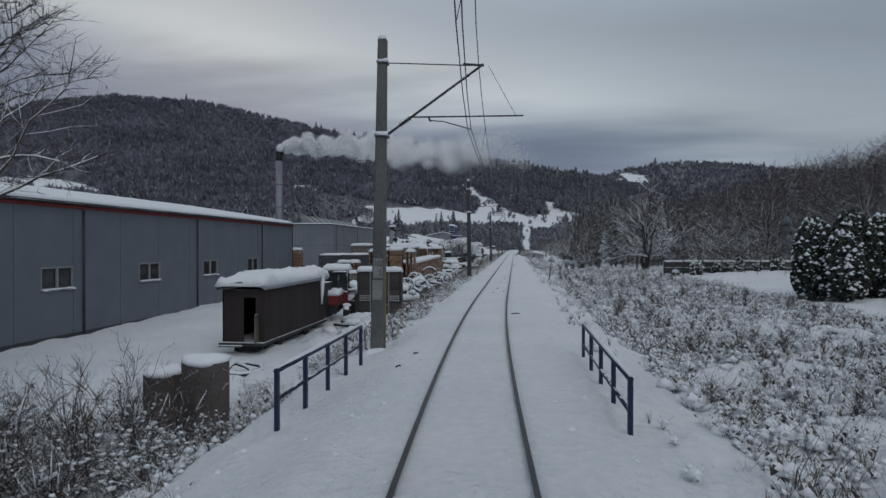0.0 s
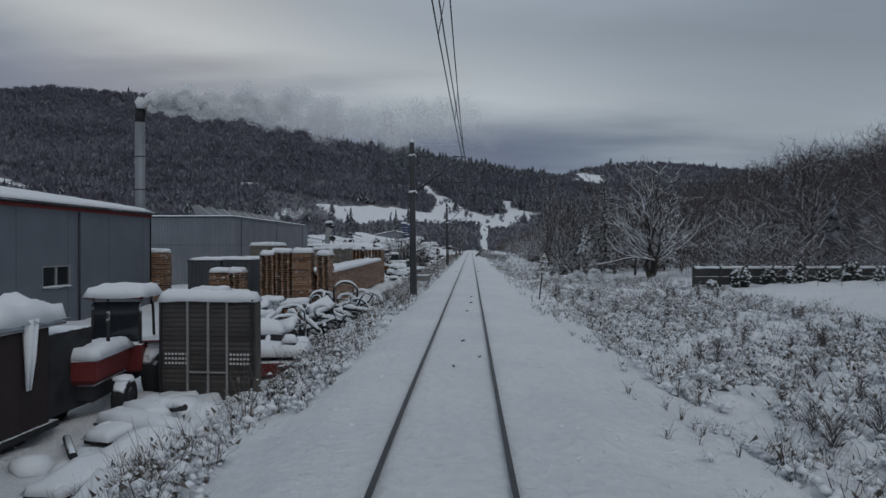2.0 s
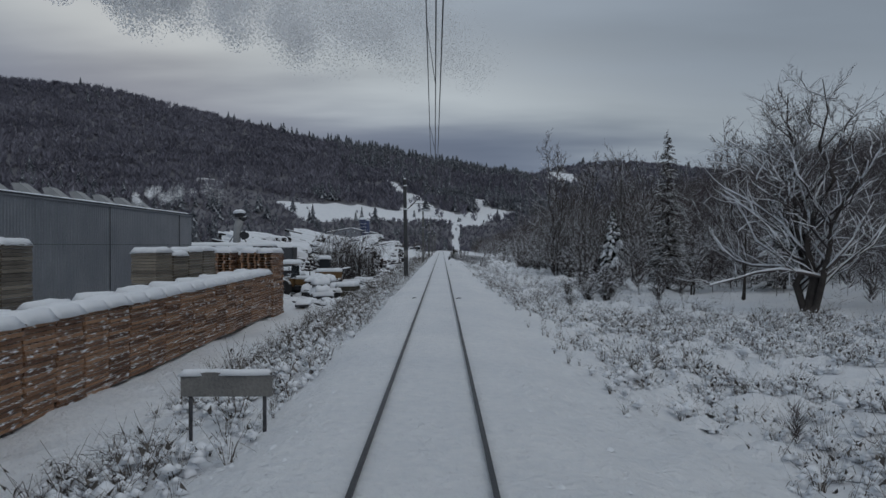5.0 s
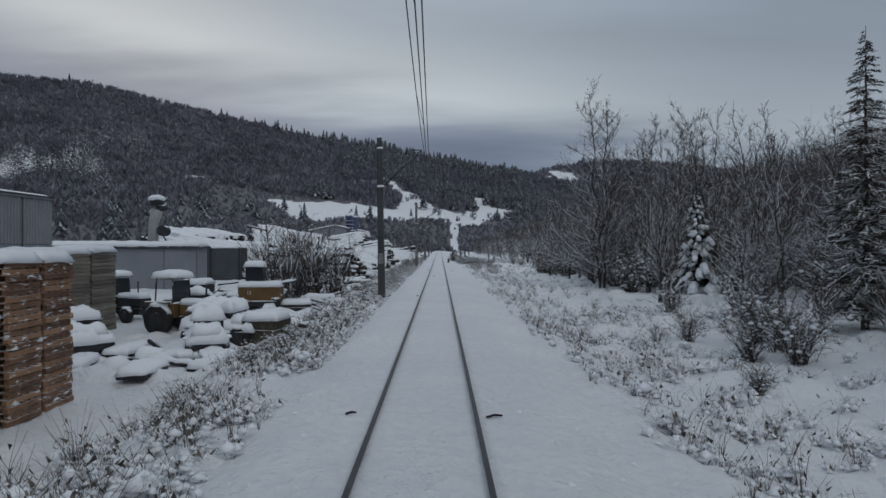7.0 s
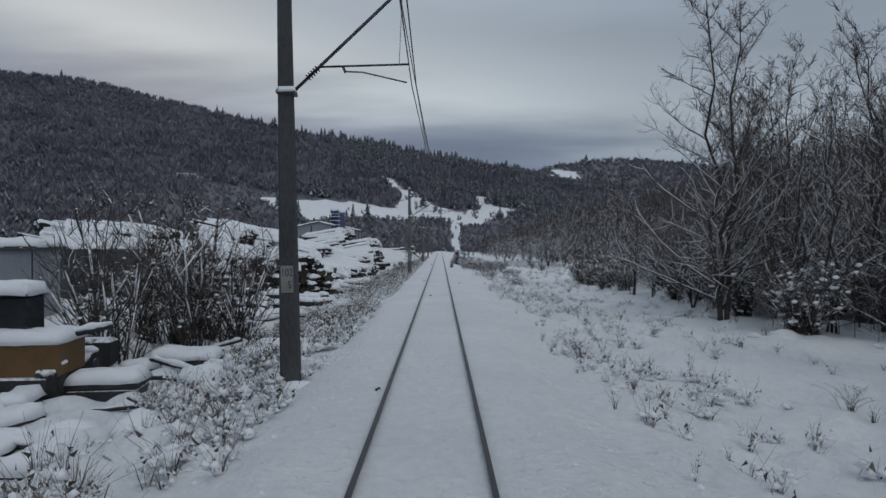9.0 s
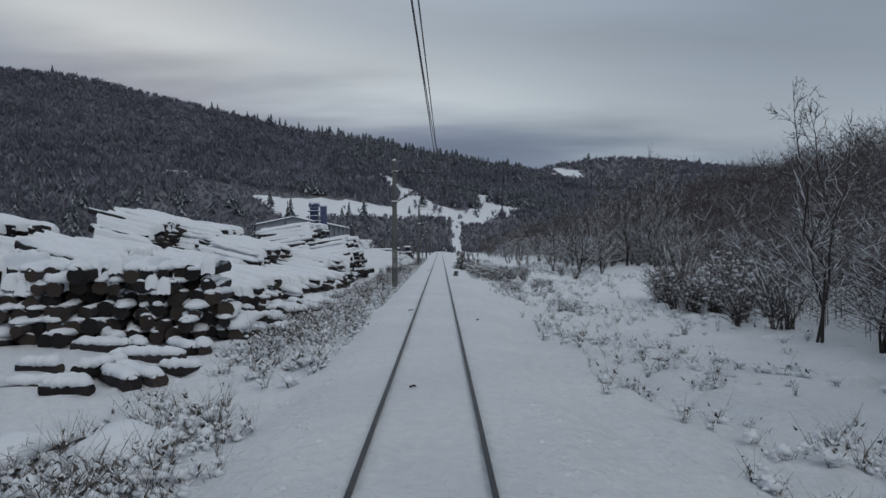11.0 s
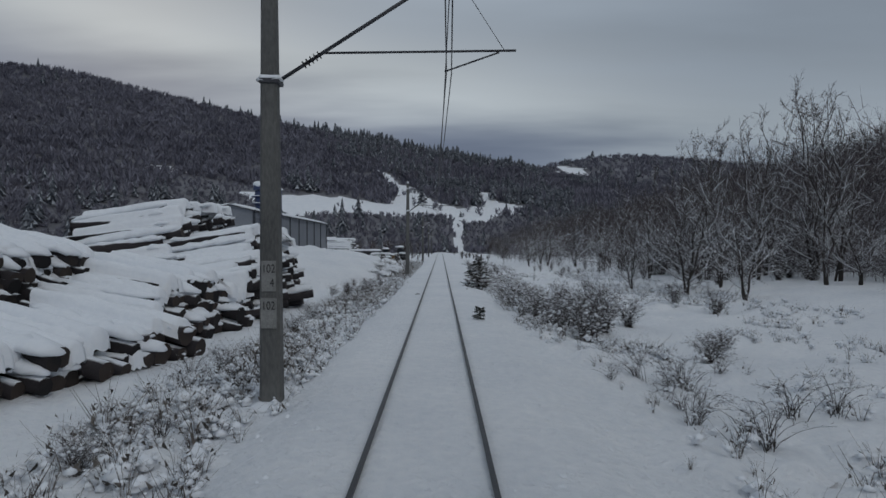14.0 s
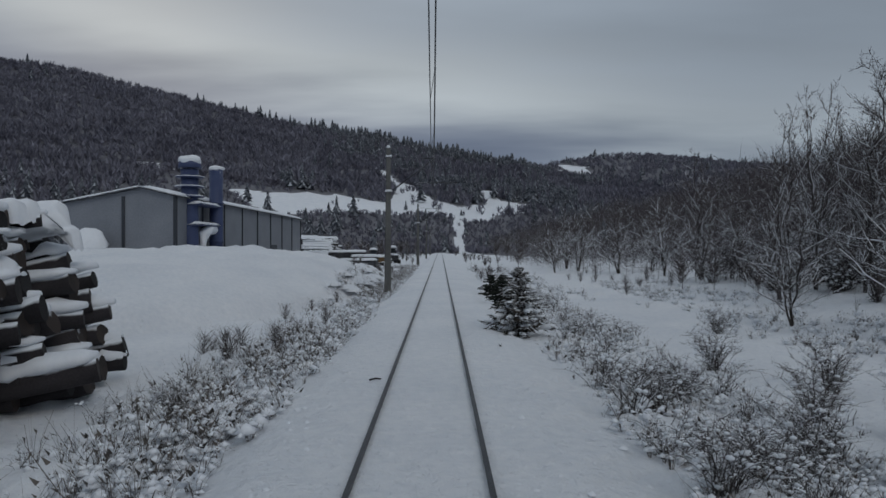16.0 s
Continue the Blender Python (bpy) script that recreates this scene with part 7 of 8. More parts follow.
plant_out(WIDE[2], [(21.5, 233.0, 0.85, 15), (16.0, 268.0, 1.05, 66), (29.0, 172.0, 0.9, 150), (40, 120, 1.1, 0), (22.5, 116.0, 0.9, 215), (16.5, 131.0, 0.75, 45), (17.2, 199.2, 0.85, 120), (29.0, 98.0, 1.0, 70), (22.0, 228.0, 0.9, 80), (21.0, 250.0, 0.9, 10), (13.2, 141.0, 0.75, 95), (16.5, 106.0, 0.7, 0), (13.5, 148.5, 0.6, 20)])


def shrub_parts(seed, height, spread, stems, arch, r, lumps, side=5, twigs=5):
    """Many thin stems from one stool, bowed by arch, with side shoots, twigs and clots of snow."""
    rng = random.Random(seed)
    g = rng.gauss
    st, tw, sn = Build(), Build(), Build()
    for s in range(stems):
        a = rng.uniform(0, 6.3)
        h, out = height * rng.uniform(0.5, 1.0), spread * rng.uniform(0.2, 1.0)
        o = Vector((g(0, 0.08 * spread), g(0, 0.08 * spread), -0.1))
        pts = []
        for k in range(5):
            t = k / 4
            pts.append(o + Vector((math.cos(a) * out * t ** 1.2 + g(0, 0.03) * h * t, math.sin(a) * out * t ** 1.2 + g(0, 0.03) * h * t, h * (t * (1 + arch) - arch * 1.15 * t * t))))
        st.tube(pts, [r * (1 - 0.75 * k / 4) for k in range(5)], 3, caps=False)
        for i in range(side):
            k = rng.randrange(1, 5)
            p = pts[k - 1].lerp(pts[k], rng.random())
            d = (Vector((g(0, 1), g(0, 1), g(0.5 - 0.6 * arch, 0.7))).normalized() + (pts[k] - pts[k - 1]).normalized() * 0.7).normalized()
            ln = h * rng.uniform(0.12, 0.34)
            m, e = p + d * ln * 0.5 + Vector((g(0, 0.05), g(0, 0.05), 0.02)) * ln, p + d * ln + Vector((g(0, 0.12), g(0, 0.12), 0.1 - 0.25 * arch)) * ln
            tw.ribbon([p, m, e], [r * 0.55, r * 0.45, r * 0.2], d.cross(Vector((g(0, 1), g(0, 1), g(0, 1)))).normalized())
            for z in range(twigs):
                q = p.lerp(e, rng.random())
                dd = (d + Vector((g(0, 0.9), g(0, 0.9), g(0.2, 0.6)))).normalized()
                w = dd.cross(Vector((g(0, 1), g(0, 1), g(0, 1)))).normalized() * r * 0.3
                tw.add([q - w, q + w, q + dd * ln * rng.uniform(0.25, 0.6)], [(0, 1, 2)])
            if rng.random() < lumps:
                q = m if rng.random() < 0.5 else e
                sn.lump(q + Vector((0, 0, 0.01)), (0.013 + 0.06 * rng.random() ** 2.2) * (0.7 + 0.3 * height) * (1.0 if height < 2 else 0.6), s + i, 6, 3, squash=0.55)
        if rng.random() < lumps * 1.2:
            k = rng.randrange(1, 4)
            sn.tube([pts[k] + Vector((0, 0, r * 0.8)), pts[k].lerp(pts[k + 1], 0.5) + Vector((0, 0, r * 1.1)), pts[k + 1] + Vector((0, 0, r * 0.7))], [r * 0.7, r * 1.1, r * 0.5], 4)
    return st.mesh("trunk", BARK), tw.mesh("crown", TWIG), sn.mesh("lying_snow", SNOW)


SHRUB = [tree_kind("shrub", "bare many-stemmed shrub flecked with snow", "shrub", "bare shrubs", shrub_parts(40 + i, 3.7, 1.8, 15, 0.1, 0.024, 0.42, 7, 6)) for i in range(3)]
LOW = [tree_kind("shrub", "low tangled bramble shrub loaded with snow", "shrub", "low snowy shrubs", shrub_parts(50 + i, 1.35, 1.25, 18, 0.8, 0.011, 0.5, 5, 4)) for i in range(3)]
near, far = [], []
for x0, x1, y0, y1, n, s0, s1 in ((-11.0, -6.4, 125.5, 133.5, 15, 1.0, 1.75), (11.6, 16, 158, 168, 10, 0.7, 1.0), (13, 20, 130, 148, 26, 0.7, 1.2), (18, 22, 110, 124, 6, 0.6, 0.9), (9, 11, 101.5, 106, 4, 0.5, 0.7), (-10.5, -6.0, 14.5, 22.0, 18, 0.42, 0.66), (12, 22, 96, 112, 10, 0.5, 0.9),
                                  (16, 24, 206, 236, 26, 0.4, 0.8), (11, 14, 150, 156, 4, 0.6, 0.9), (10, 40, 255, 420, 40, 0.8, 1.6), (-40, -7, 325, 470, 30, 0.8, 1.7), (30, 38, 175, 205, 20, 0.6, 1.1), (20, 36, 86, 98, 18, 0.6, 1.0)):
    for i in range(n):
        (near if x1 < 18 and y1 < 170 else far).append((rt.uniform(x0, x1), rt.uniform(y0, y1), rt.uniform(s0, s1), rt.uniform(0, 360)))
for k in range(3):
    plant_out(SHRUB[k], near[k::3])
far_brush("far_shrubs", "bare shrubs along the wood and the distant line", far, 3.7, 90)
near, far = [], []
for x0, x1, y0, y1, n, s0, s1 in ((3.2, 6.2, 188, 202, 34, 0.5, 0.85), (3.4, 7, 200, 222, 18, 0.5, 0.8), (3.6, 5.5, 172, 182, 8, 0.4, 0.7), (4.6, 8, 158, 182, 16, 0.5, 0.85), (5, 9, 118, 158, 12, 0.3, 0.6), (-6.0, -4.1, 70, 126, 22, 0.35, 0.7), (-6.8, -3.9, 26, 62, 22, 0.35, 0.65), (-6.4, -4.2, 132, 200, 26, 0.35, 0.75),
                                  (-6.5, -4.0, 200, 262, 26, 0.5, 0.9), (5, 16, 20, 74, 110, 0.3, 0.8), (-10, -4.4, 11, 26, 30, 0.5, 0.95), (7, 13, 84, 112, 14, 0.4, 0.8), (11, 17, 224, 256, 10, 0.6, 1.0), (3.4, 7, 222, 262, 18, 0.5, 0.9), (4, 9, 262, 360, 20, 0.8, 1.3), (-9, -4, 262, 380, 20, 0.8, 1.4)):
    for i in range(n):
        (near if y1 < 235 and not (x0 == 5 and y0 == 20) else far).append((rt.uniform(x0, x1), rt.uniform(y0, y1), rt.uniform(s0, s1), rt.uniform(0, 360)))
for k in range(3):
    plant_out(LOW[k], near[k::3])
MOUND = [tree_kind("shrub", "dense rounded dark shrub clotted with snow", "shrub", "dense lineside shrubs", shrub_parts(60 + i, 1.6, 1.1, 50, 0.55, 0.011, 0.30, 8, 7)) for i in range(2)]
plant_out(MOUND[0], [(-6.2, 19.6, 0.75, 33), (-8.6, 16.2, 1.15, 210), (-5.6, 17.6, 0.7, 140), (-9.4, 19.8, 1.2, 20), (-7.6, 17.2, 1.0, 90), (-6.7, 15.2, 0.85, 10), (-7.5, 19.6, 0.8, 300), (6.5, 190.0, 0.9, 12), (5.6, 193.5, 0.85, 140), (5.0, 197.0, 0.7, 75), (12.0, 159.5, 1.6, 15), (14.8, 158.0, 1.8, 77), (15.5, 162.5, 1.9, 160), (9.3, 104.0, 1.1, 30), (10.8, 106.5, 1.2, 80), (12.5, 111, 1.2, 10), (7.2, 99, 0.6, 0), (5.1, 184.0, 1.05, 0), (5.9, 185.5, 1.1, 130), (4.5, 186.3, 0.95, 200), (4.0, 188.6, 0.75, 20), (7.6, 180.2, 0.65, 50), (9.0, 182.5, 0.5, 80), (12.4, 165.4, 1.5, 0), (13.2, 168.0, 1.4, 90), (4.4, 192.5, 0.6, 70)])
plant_out(MOUND[1], [(-7.4, 14.6, 1.0, 60), (-9.6, 17.6, 1.25, 300), (-5.2, 20.4, 0.6, 20), (-7.0, 20.6, 0.9, 170), (8.2, 194.6, 0.8, 140), (8.8, 198.5, 0.8, 15), (7.0, 200.5, 0.75, 77), (-6.7, 17.6, 0.9, 40), (-8.7, 18.2, 1.1, 130), (-5.5, 15.0, 0.7, 250), (7.2, 192.5, 0.9, 200), (6.8, 195.5, 0.8, 20), (7.6, 188.3, 0.85, 310), (-5.2, 150.5, 0.5, 0), (-5.6, 155, 0.6, 50), (-5.0, 160.2, 0.45, 100), (-5.5, 166, 0.55, 9), (-4.9, 171, 0.5, 70), (-5.2, 178.4, 0.55, 120), (-4.8, 184.5, 0.5, 200), (-5.2, 190, 0.6, 33), (-4.7, 196, 0.5, 0), (-5.3, 114, 0.5, 30), (-5.6, 120, 0.55, 60), (-5.0, 98, 0.5, 10), (-5.4, 104, 0.55, 80), (-5.0, 90, 0.5, 10), (13.5, 161.0, 1.8, 300), (12.7, 156.4, 1.5, 210), (16.4, 166.5, 1.9, 30), (12.5, 197, 0.8, 5), (13.3, 193.6, 0.85, 95), (10.2, 208, 0.7, 0), (10.2, 103.0, 1.2, 120), (8.6, 107.0, 0.8, 10), (13.5, 114, 1.3, 70), (11.6, 117.5, 1.2, 33), (4.1, 184.9, 0.9, 60), (5.2, 187.2, 1.0, 250), (8.2, 181.0, 0.55, 0), (5.6, 188.6, 0.8, 310), (3.3, 191.0, 0.65, 100), (11.8, 163.2, 1.3, 200), (13.9, 164.2, 1.6, 45), (4.0, 195.5, 0.6, 10)])
brush = [(rt.uniform(13.2, 19.5), rt.uniform(130.5, 147), rt.uniform(1.3, 2.1), rt.uniform(0, 360)) for _ in range(26)] + [(rt.uniform(19, 28), rt.uniform(207, 232), rt.uniform(0.9, 1.7), rt.uniform(0, 360)) for _ in range(20)] + [(rt.uniform(18.5, 23), rt.uniform(112, 128), rt.uniform(1.2, 1.9), rt.uniform(0, 360)) for _ in range(10)]
plant_out(MOUND[0], brush[0::2], True)
plant_out(MOUND[1], brush[1::2], True)
far_brush("far_low_shrubs", "low snowy shrubs in the meadow and along the distant line", far, 1.4, 120, 0.4)


# ---------- conifers near the track ----------
NEEDLES = material("spruce_needles_snow", (0.010, 0.014, 0.012), (0.04, 0.05, 0.042), 0.95, 4, 0, island=0.5, snow=(0.30, 0.55), snow_scale=1.6)
NEEDLES_DARK = material("dark_spruce_needles", (0.016, 0.020, 0.017), (0.05, 0.058, 0.048), 0.95, 4, 0, island=0.5)
NEEDLES_BARE = material("brown_green_needles", (0.034, 0.029, 0.025), (0.095, 0.082, 0.070), 0.95, 4, 0, island=0.5, snow=(0.42, 0.66), snow_scale=1.6)


def conifer(name, label, x, y, h, width, whorls, per, mat, seed, droop=0.35, snow=1.0, gap=0.0, fill=1.0, hang=0.6, broad=1.0):
    rng = random.Random(seed)
    root = thing(name, (x, y, lz(x, y) - 0.05), label, "conifer", rz=rng.uniform(0, 360))
    tb = Build(); tb.tube([(0, 0, -0.2), (0.03, 0.02, h * 0.5), (0, 0, h)], [0.022 * h * 0.6, 0.012 * h * 0.6, 0.01], 7)
    part("trunk", tb, BARK, root)
    nb, sb = Build(), Build()
    for w in range(whorls):
        t = w / (whorls - 1)
        for i in range(per):
            if rng.random() < gap:
                continue
            a = 2 * math.pi * (i + rng.random() * 0.6) / per + w * 1.1
            z = h * min(0.985, 0.08 + 0.89 * t + rng.uniform(-0.9, 0.9) / whorls)
            ln = width * (1 - t) ** 0.85 * rng.uniform(0.7, 1.12) + 0.12
            o, d, sidev = Vector((0, 0, z)), Vector((math.cos(a), math.sin(a), 0)), Vector((-math.sin(a), math.cos(a), 0))
            K = 5
            spine = [o + d * ln * k / K + Vector((0, 0, -droop * ln * (k / K) ** 1.5 + 0.1 * ln * (k / K))) for k in range(K + 1)]
            nb.tube(spine, [0.014 * ln * (1 - 0.8 * k / K) + 0.004 for k in range(K + 1)], 3, caps=False)
            for q in range(int(fill * (14 + 12 * ln))):
                u = rng.random() ** 0.75 * (K - 0.01)
                k = int(u)
                p = spine[k].lerp(spine[k + 1], u - k)
                sl = (0.10 + ln * (0.10 + 0.20 * (1 - u / K))) * rng.uniform(0.5, 1.2)
                dv = (d * rng.uniform(0.2, 1.0) + sidev * rng.choice((-1, 1)) * rng.uniform(0.2, 1.0) + Vector((0, 0, rng.uniform(-hang, 0.2)))).normalized()
                wv = dv.cross(Vector((rng.gauss(0, 1), rng.gauss(0, 1), rng.gauss(0, 1)))).normalized() * (sl * 0.09 + 0.008) * broad
                nb.add([p - wv, p + wv, p + dv * sl], [(0, 1, 2)])
            if snow and rng.random() < 0.55 + 0.35 * snow:
                k0 = rng.randrange(1, 4)
                pts = [p + Vector((0, 0, 0.03 * ln + 0.01)) for p in spine[k0:k0 + 3]]
                sb.tube(pts, [ln * 0.085 * snow * (0.6 + 0.8 * rng.random()) * (0.7 if q == len(pts) - 1 else 1) for q in range(len(pts))], 6)
    part("foliage", nb, mat, root)
    if snow:
        tagged(part("lying_snow", sb, SNOW, root, "clumps of snow on the boughs"), kind="stuff")


conifer("spruce_tree", "young spruce bent under heavy white snow", 16.9, 128.0, 7.0, 1.75, 17, 7, NEEDLES_DARK, 1, 0.75, 1.9, fill=2.6, hang=0.9, broad=1.5)
conifer("spruce_tree", "tall sparse brownish spruce with snow on lower boughs", 16.0, 109.3, 11.4, 2.1, 46, 7, NEEDLES_BARE, 2, 0.30, 0.24, 0.25, fill=2.3, hang=0.7, broad=0.7)
conifer("spruce_tree", "small dark bushy spruce beside the track", 2.6, 204.4, 2.15, 0.95, 18, 8, NEEDLES_BARE, 3, 0.0, 0.8, 0.12, fill=2.0, hang=0.5, broad=1.1)
conifer("spruce_tree", "small dark spruce beside the track", 3.0, 214.0, 1.5, 0.7, 10, 7, NEEDLES_DARK, 4, 0.1, 0.4, fill=1.8, broad=1.6)
conifer("spruce_tree", "low spruce sapling poking through snow", 3.0, 221.0, 1.2, 0.7, 9, 7, NEEDLES_DARK, 5, 0.1, 0.3, fill=1.8, broad=1.6)
conifer("spruce_tree", "snow-dusted spruce in the wood", 21.5, 104.0, 9.0, 2.2, 24, 7, NEEDLES, 7, 0.3, 0.9, 0.1, fill=1.4, broad=1.4)


def hillside_wood():
    """Bare wood on the slope right of the line, too thick to count."""
    rng = np.random.RandomState(21)
    p = np.stack([rng.uniform(20, 170, 6600), rng.uniform(35, 520, 6600)], 1)
    p = p[wooded(p[:, 0], p[:, 1]) & (p[:, 0] < 30 + 0.55 * p[:, 1])]
    z = land(p[:, 0], p[:, 1]) - 0.3
    place = np.column_stack([p, z])
    sel = rng.randint(0, 5, len(p))
    chunks = []
    for i in range(5):
        q = place[sel == i]
        h = rng.uniform(5.5, 14.0, len(q)) * (1 + 0.35 * sstep(60, 100, q[:, 0])) * (0.62 + 0.38 * sstep(19, 30, q[:, 0] - 0.02 * q[:, 1]))
        tpl = fir_template() if i == 4 else crown_template(60 + i, 32, 8, 0.36, 0.42, 0.9)
        if i == 4:
            keep = rng.rand(len(q)) < 0.05
            q, h = q[keep], h[keep]
        turn = rng.rand(len(q)) * 6.3
        for faces, slot in ((tpl[1], 2 if i == 4 else i % 2), (tpl[2] if i < 4 else [], 3)):
            if len(faces):
                P, Q = grow(tpl[0], faces, q, h, turn, None, "", tall=h)
                chunks.append((P, Q, slot))
    tagged(solid("hillside_woods", chunks, [BRUSH, BRUSH, FIR, SNOW]), "thick leafless wood with snowy twigs on the slope", "woods", kind="stuff")
    # undergrowth below the trees
    n = 7000
    p = np.stack([np.where(np.arange(n) % 2, rng.uniform(12.5, 60, n), rng.uniform(12.5, 34, n)), np.where(np.arange(n) % 2, rng.uniform(62, 330, n), rng.uniform(105, 235, n))], 1)
    edge = np.interp(p[:, 1], [60, 90, 112, 127, 130, 145, 150, 165, 170, 205, 235, 260, 330], [24, 19, 18.0, 18.2, 13.4, 13.5, 13.5, 15, 30, 28, 18, 14, 10])
    p = p[p[:, 0] > edge + rng.uniform(0, 1.5, n)]
    place = np.column_stack([p, land(p[:, 0], p[:, 1]) - 0.15])
    h = rng.uniform(1.0, 4.2, len(p))
    tpl, turn = crown_template(80, 14, 6, 0.7, 0.9, 1.2), rng.rand(len(p)) * 6.3
    under = [(*grow(tpl[0], fc, place, h, turn, None, "", tall=h), k) for k, fc in enumerate(tpl[1:])]
    tagged(solid("wood_undergrowth", under, [BRUSH, SNOW]), "snowy twiggy undergrowth along the wood's edge", "undergrowth", kind="stuff")


hillside_wood()


# ---------- weeds, grass and brambles through the snow ----------
STEM = material("dry_weed_stems", (0.075, 0.066, 0.062), (0.21, 0.185, 0.165), 0.95, 5, 0, island=0.6)
LEAF = material("withered_leaves", (0.05, 0.046, 0.044), (0.15, 0.134, 0.12), 0.95, 5, 0, island=0.6)


def weed_template(seed, stems, high, lumps, leaves, spread, bend):
    rng = np.random.RandomState(seed)
    parts = {0: ([], []), 1: ([], []), 2: ([], [])}
    def tri(k, *ps):
        v, f = parts[k]
        o = len(v); v.extend(ps); f.append((o, o + 1, o + 2))
    tips = []
    for i in range(stems):
        a, r0 = rng.rand() * 6.3, 0.1 * spread * rng.rand()
        h = high * (0.45 + 0.55 * rng.rand())
        lean = spread * (0.15 + 0.85 * rng.rand())
        c = [np.array([r0 * math.cos(a), r0 * math.sin(a), -0.08])]
        for t in (0.5, 1.0):
            c.append(np.array([(r0 + lean * t ** 1.6) * math.cos(a), (r0 + lean * t ** 1.6) * math.sin(a), h * (t - bend * t * t * rng.rand())]))
        w = 0.005 + 0.005 * rng.rand()
        for k in range(2):
            sd = np.array([-math.sin(a + 1.2), math.cos(a + 1.2), 0]) * w
            p, q = c[k], c[k + 1]
            w2 = 1 - 0.45 * k
            tri(0, tuple(p - sd * w2), tuple(p + sd * w2), tuple(q + sd * 0.5 * w2))
            tri(0, tuple(p - sd * w2), tuple(q + sd * 0.5 * w2), tuple(q - sd * 0.5 * w2))
        tips.append(c)
    for i in range(leaves):
        c = tips[rng.randint(stems)]
        t = 0.35 + 0.65 * rng.rand()
        p = c[1] + (c[2] - c[1]) * (t * 1.2 - 0.2) if t > 0.5 else c[0] + (c[1] - c[0]) * t * 2
        d = rng.randn(3) * 0.045 * (0.6 + rng.rand()); e = rng.randn(3) * 0.03
        tri(1, tuple(p), tuple(p + d + e), tuple(p + d - e))
    for i in range(lumps):
        c = tips[rng.randint(stems)]
        t = 0.15 + 0.62 * rng.rand()
        p = c[0] + (c[1] - c[0]) * t * 2 if t < 0.5 else c[1] + (c[2] - c[1]) * (t * 2 - 1)
        r = (0.018 + 0.06 * rng.rand() ** 2) * (1.0 + 0.5 * (high < 0.6))
        r *= 1.35
        ring = [p + np.array([r * 1.25 * math.cos(q * 1.257 + i) * (0.8 + 0.4 * rng.rand()), r * 1.25 * math.sin(q * 1.257 + i) * (0.8 + 0.4 * rng.rand()), 0.1 * r * rng.randn()]) for q in range(5)]
        top, low = p + np.array([0.2 * r, 0.1 * r, r * 0.85]), p - np.array([0, 0, r * 0.45])
        o, (v, f) = len(parts[2][0]), parts[2]
        v.extend([tuple(q) for q in ring] + [tuple(top), tuple(low)])
        for q in range(5):
            f += [(o + q, o + (q + 1) % 5, o + 5), (o + (q + 1) % 5, o + q, o + 6)]
    return parts


WEEDS = [weed_template(1, 10, 0.95, 12, 5, 0.55, 0.95), weed_template(2, 10, 0.75, 13, 5, 0.65, 1.15), weed_template(3, 11, 1.1, 4, 4, 0.28, 0.25), weed_template(4, 9, 0.45, 10, 3, 0.42, 0.8), weed_template(5, 14, 0.6, 2, 0, 0.24, 0.4)]


def weed_bed(name, label, zones, seed):
    rng = np.random.RandomState(seed)
    spots, sizes, kinds = [], [], []
    for x0, x1, y0, y1, per_m2, lo, hi, clump, mix in zones:
        n = int((x1 - x0) * (y1 - y0) * per_m2 * 1.6)
        p = np.stack([rng.uniform(x0, x1, n), rng.uniform(y0, y1, n)], 1)
        v = 1.05 * wave(p[:, 0], p[:, 1], 0.33, seed * 1.3) + 0.9 * wave(p[:, 0], p[:, 1], 0.9, seed * 0.7) + 0.6 * wave(p[:, 0], p[:, 1], 2.3, seed) + 0.5 * rng.randn(n)
        p = p[v > clump]
        p = p[np.abs(p[:, 0] - track_x(p[:, 1])) > 2.3]
        spots.append(p); sizes.append(rng.uniform(lo, hi, len(p))); kinds.append(rng.choice(5, len(p), p=mix))
    p, s, k = np.concatenate(spots), np.concatenate(sizes), np.concatenate(kinds)
    place = np.column_stack([p, land(p[:, 0], p[:, 1])])
    chunks = []
    for i, w in enumerate(WEEDS):
        m = k == i
        for slot in range(3):
            v, f = w[slot]
            if len(f) and m.any():
                P, Q = grow(v, f, place[m], s[m], rng.rand(m.sum()) * 6.3, None, "")
                chunks.append((P, Q, slot))
    ob = solid(name, chunks, [STEM, LEAF, SNOW])
    ob.data.polygons.foreach_set("use_smooth", np.concatenate([np.full(len(Q), c == 2) for P, Q, c in chunks]))
    return tagged(ob, label, "weeds", kind="stuff")


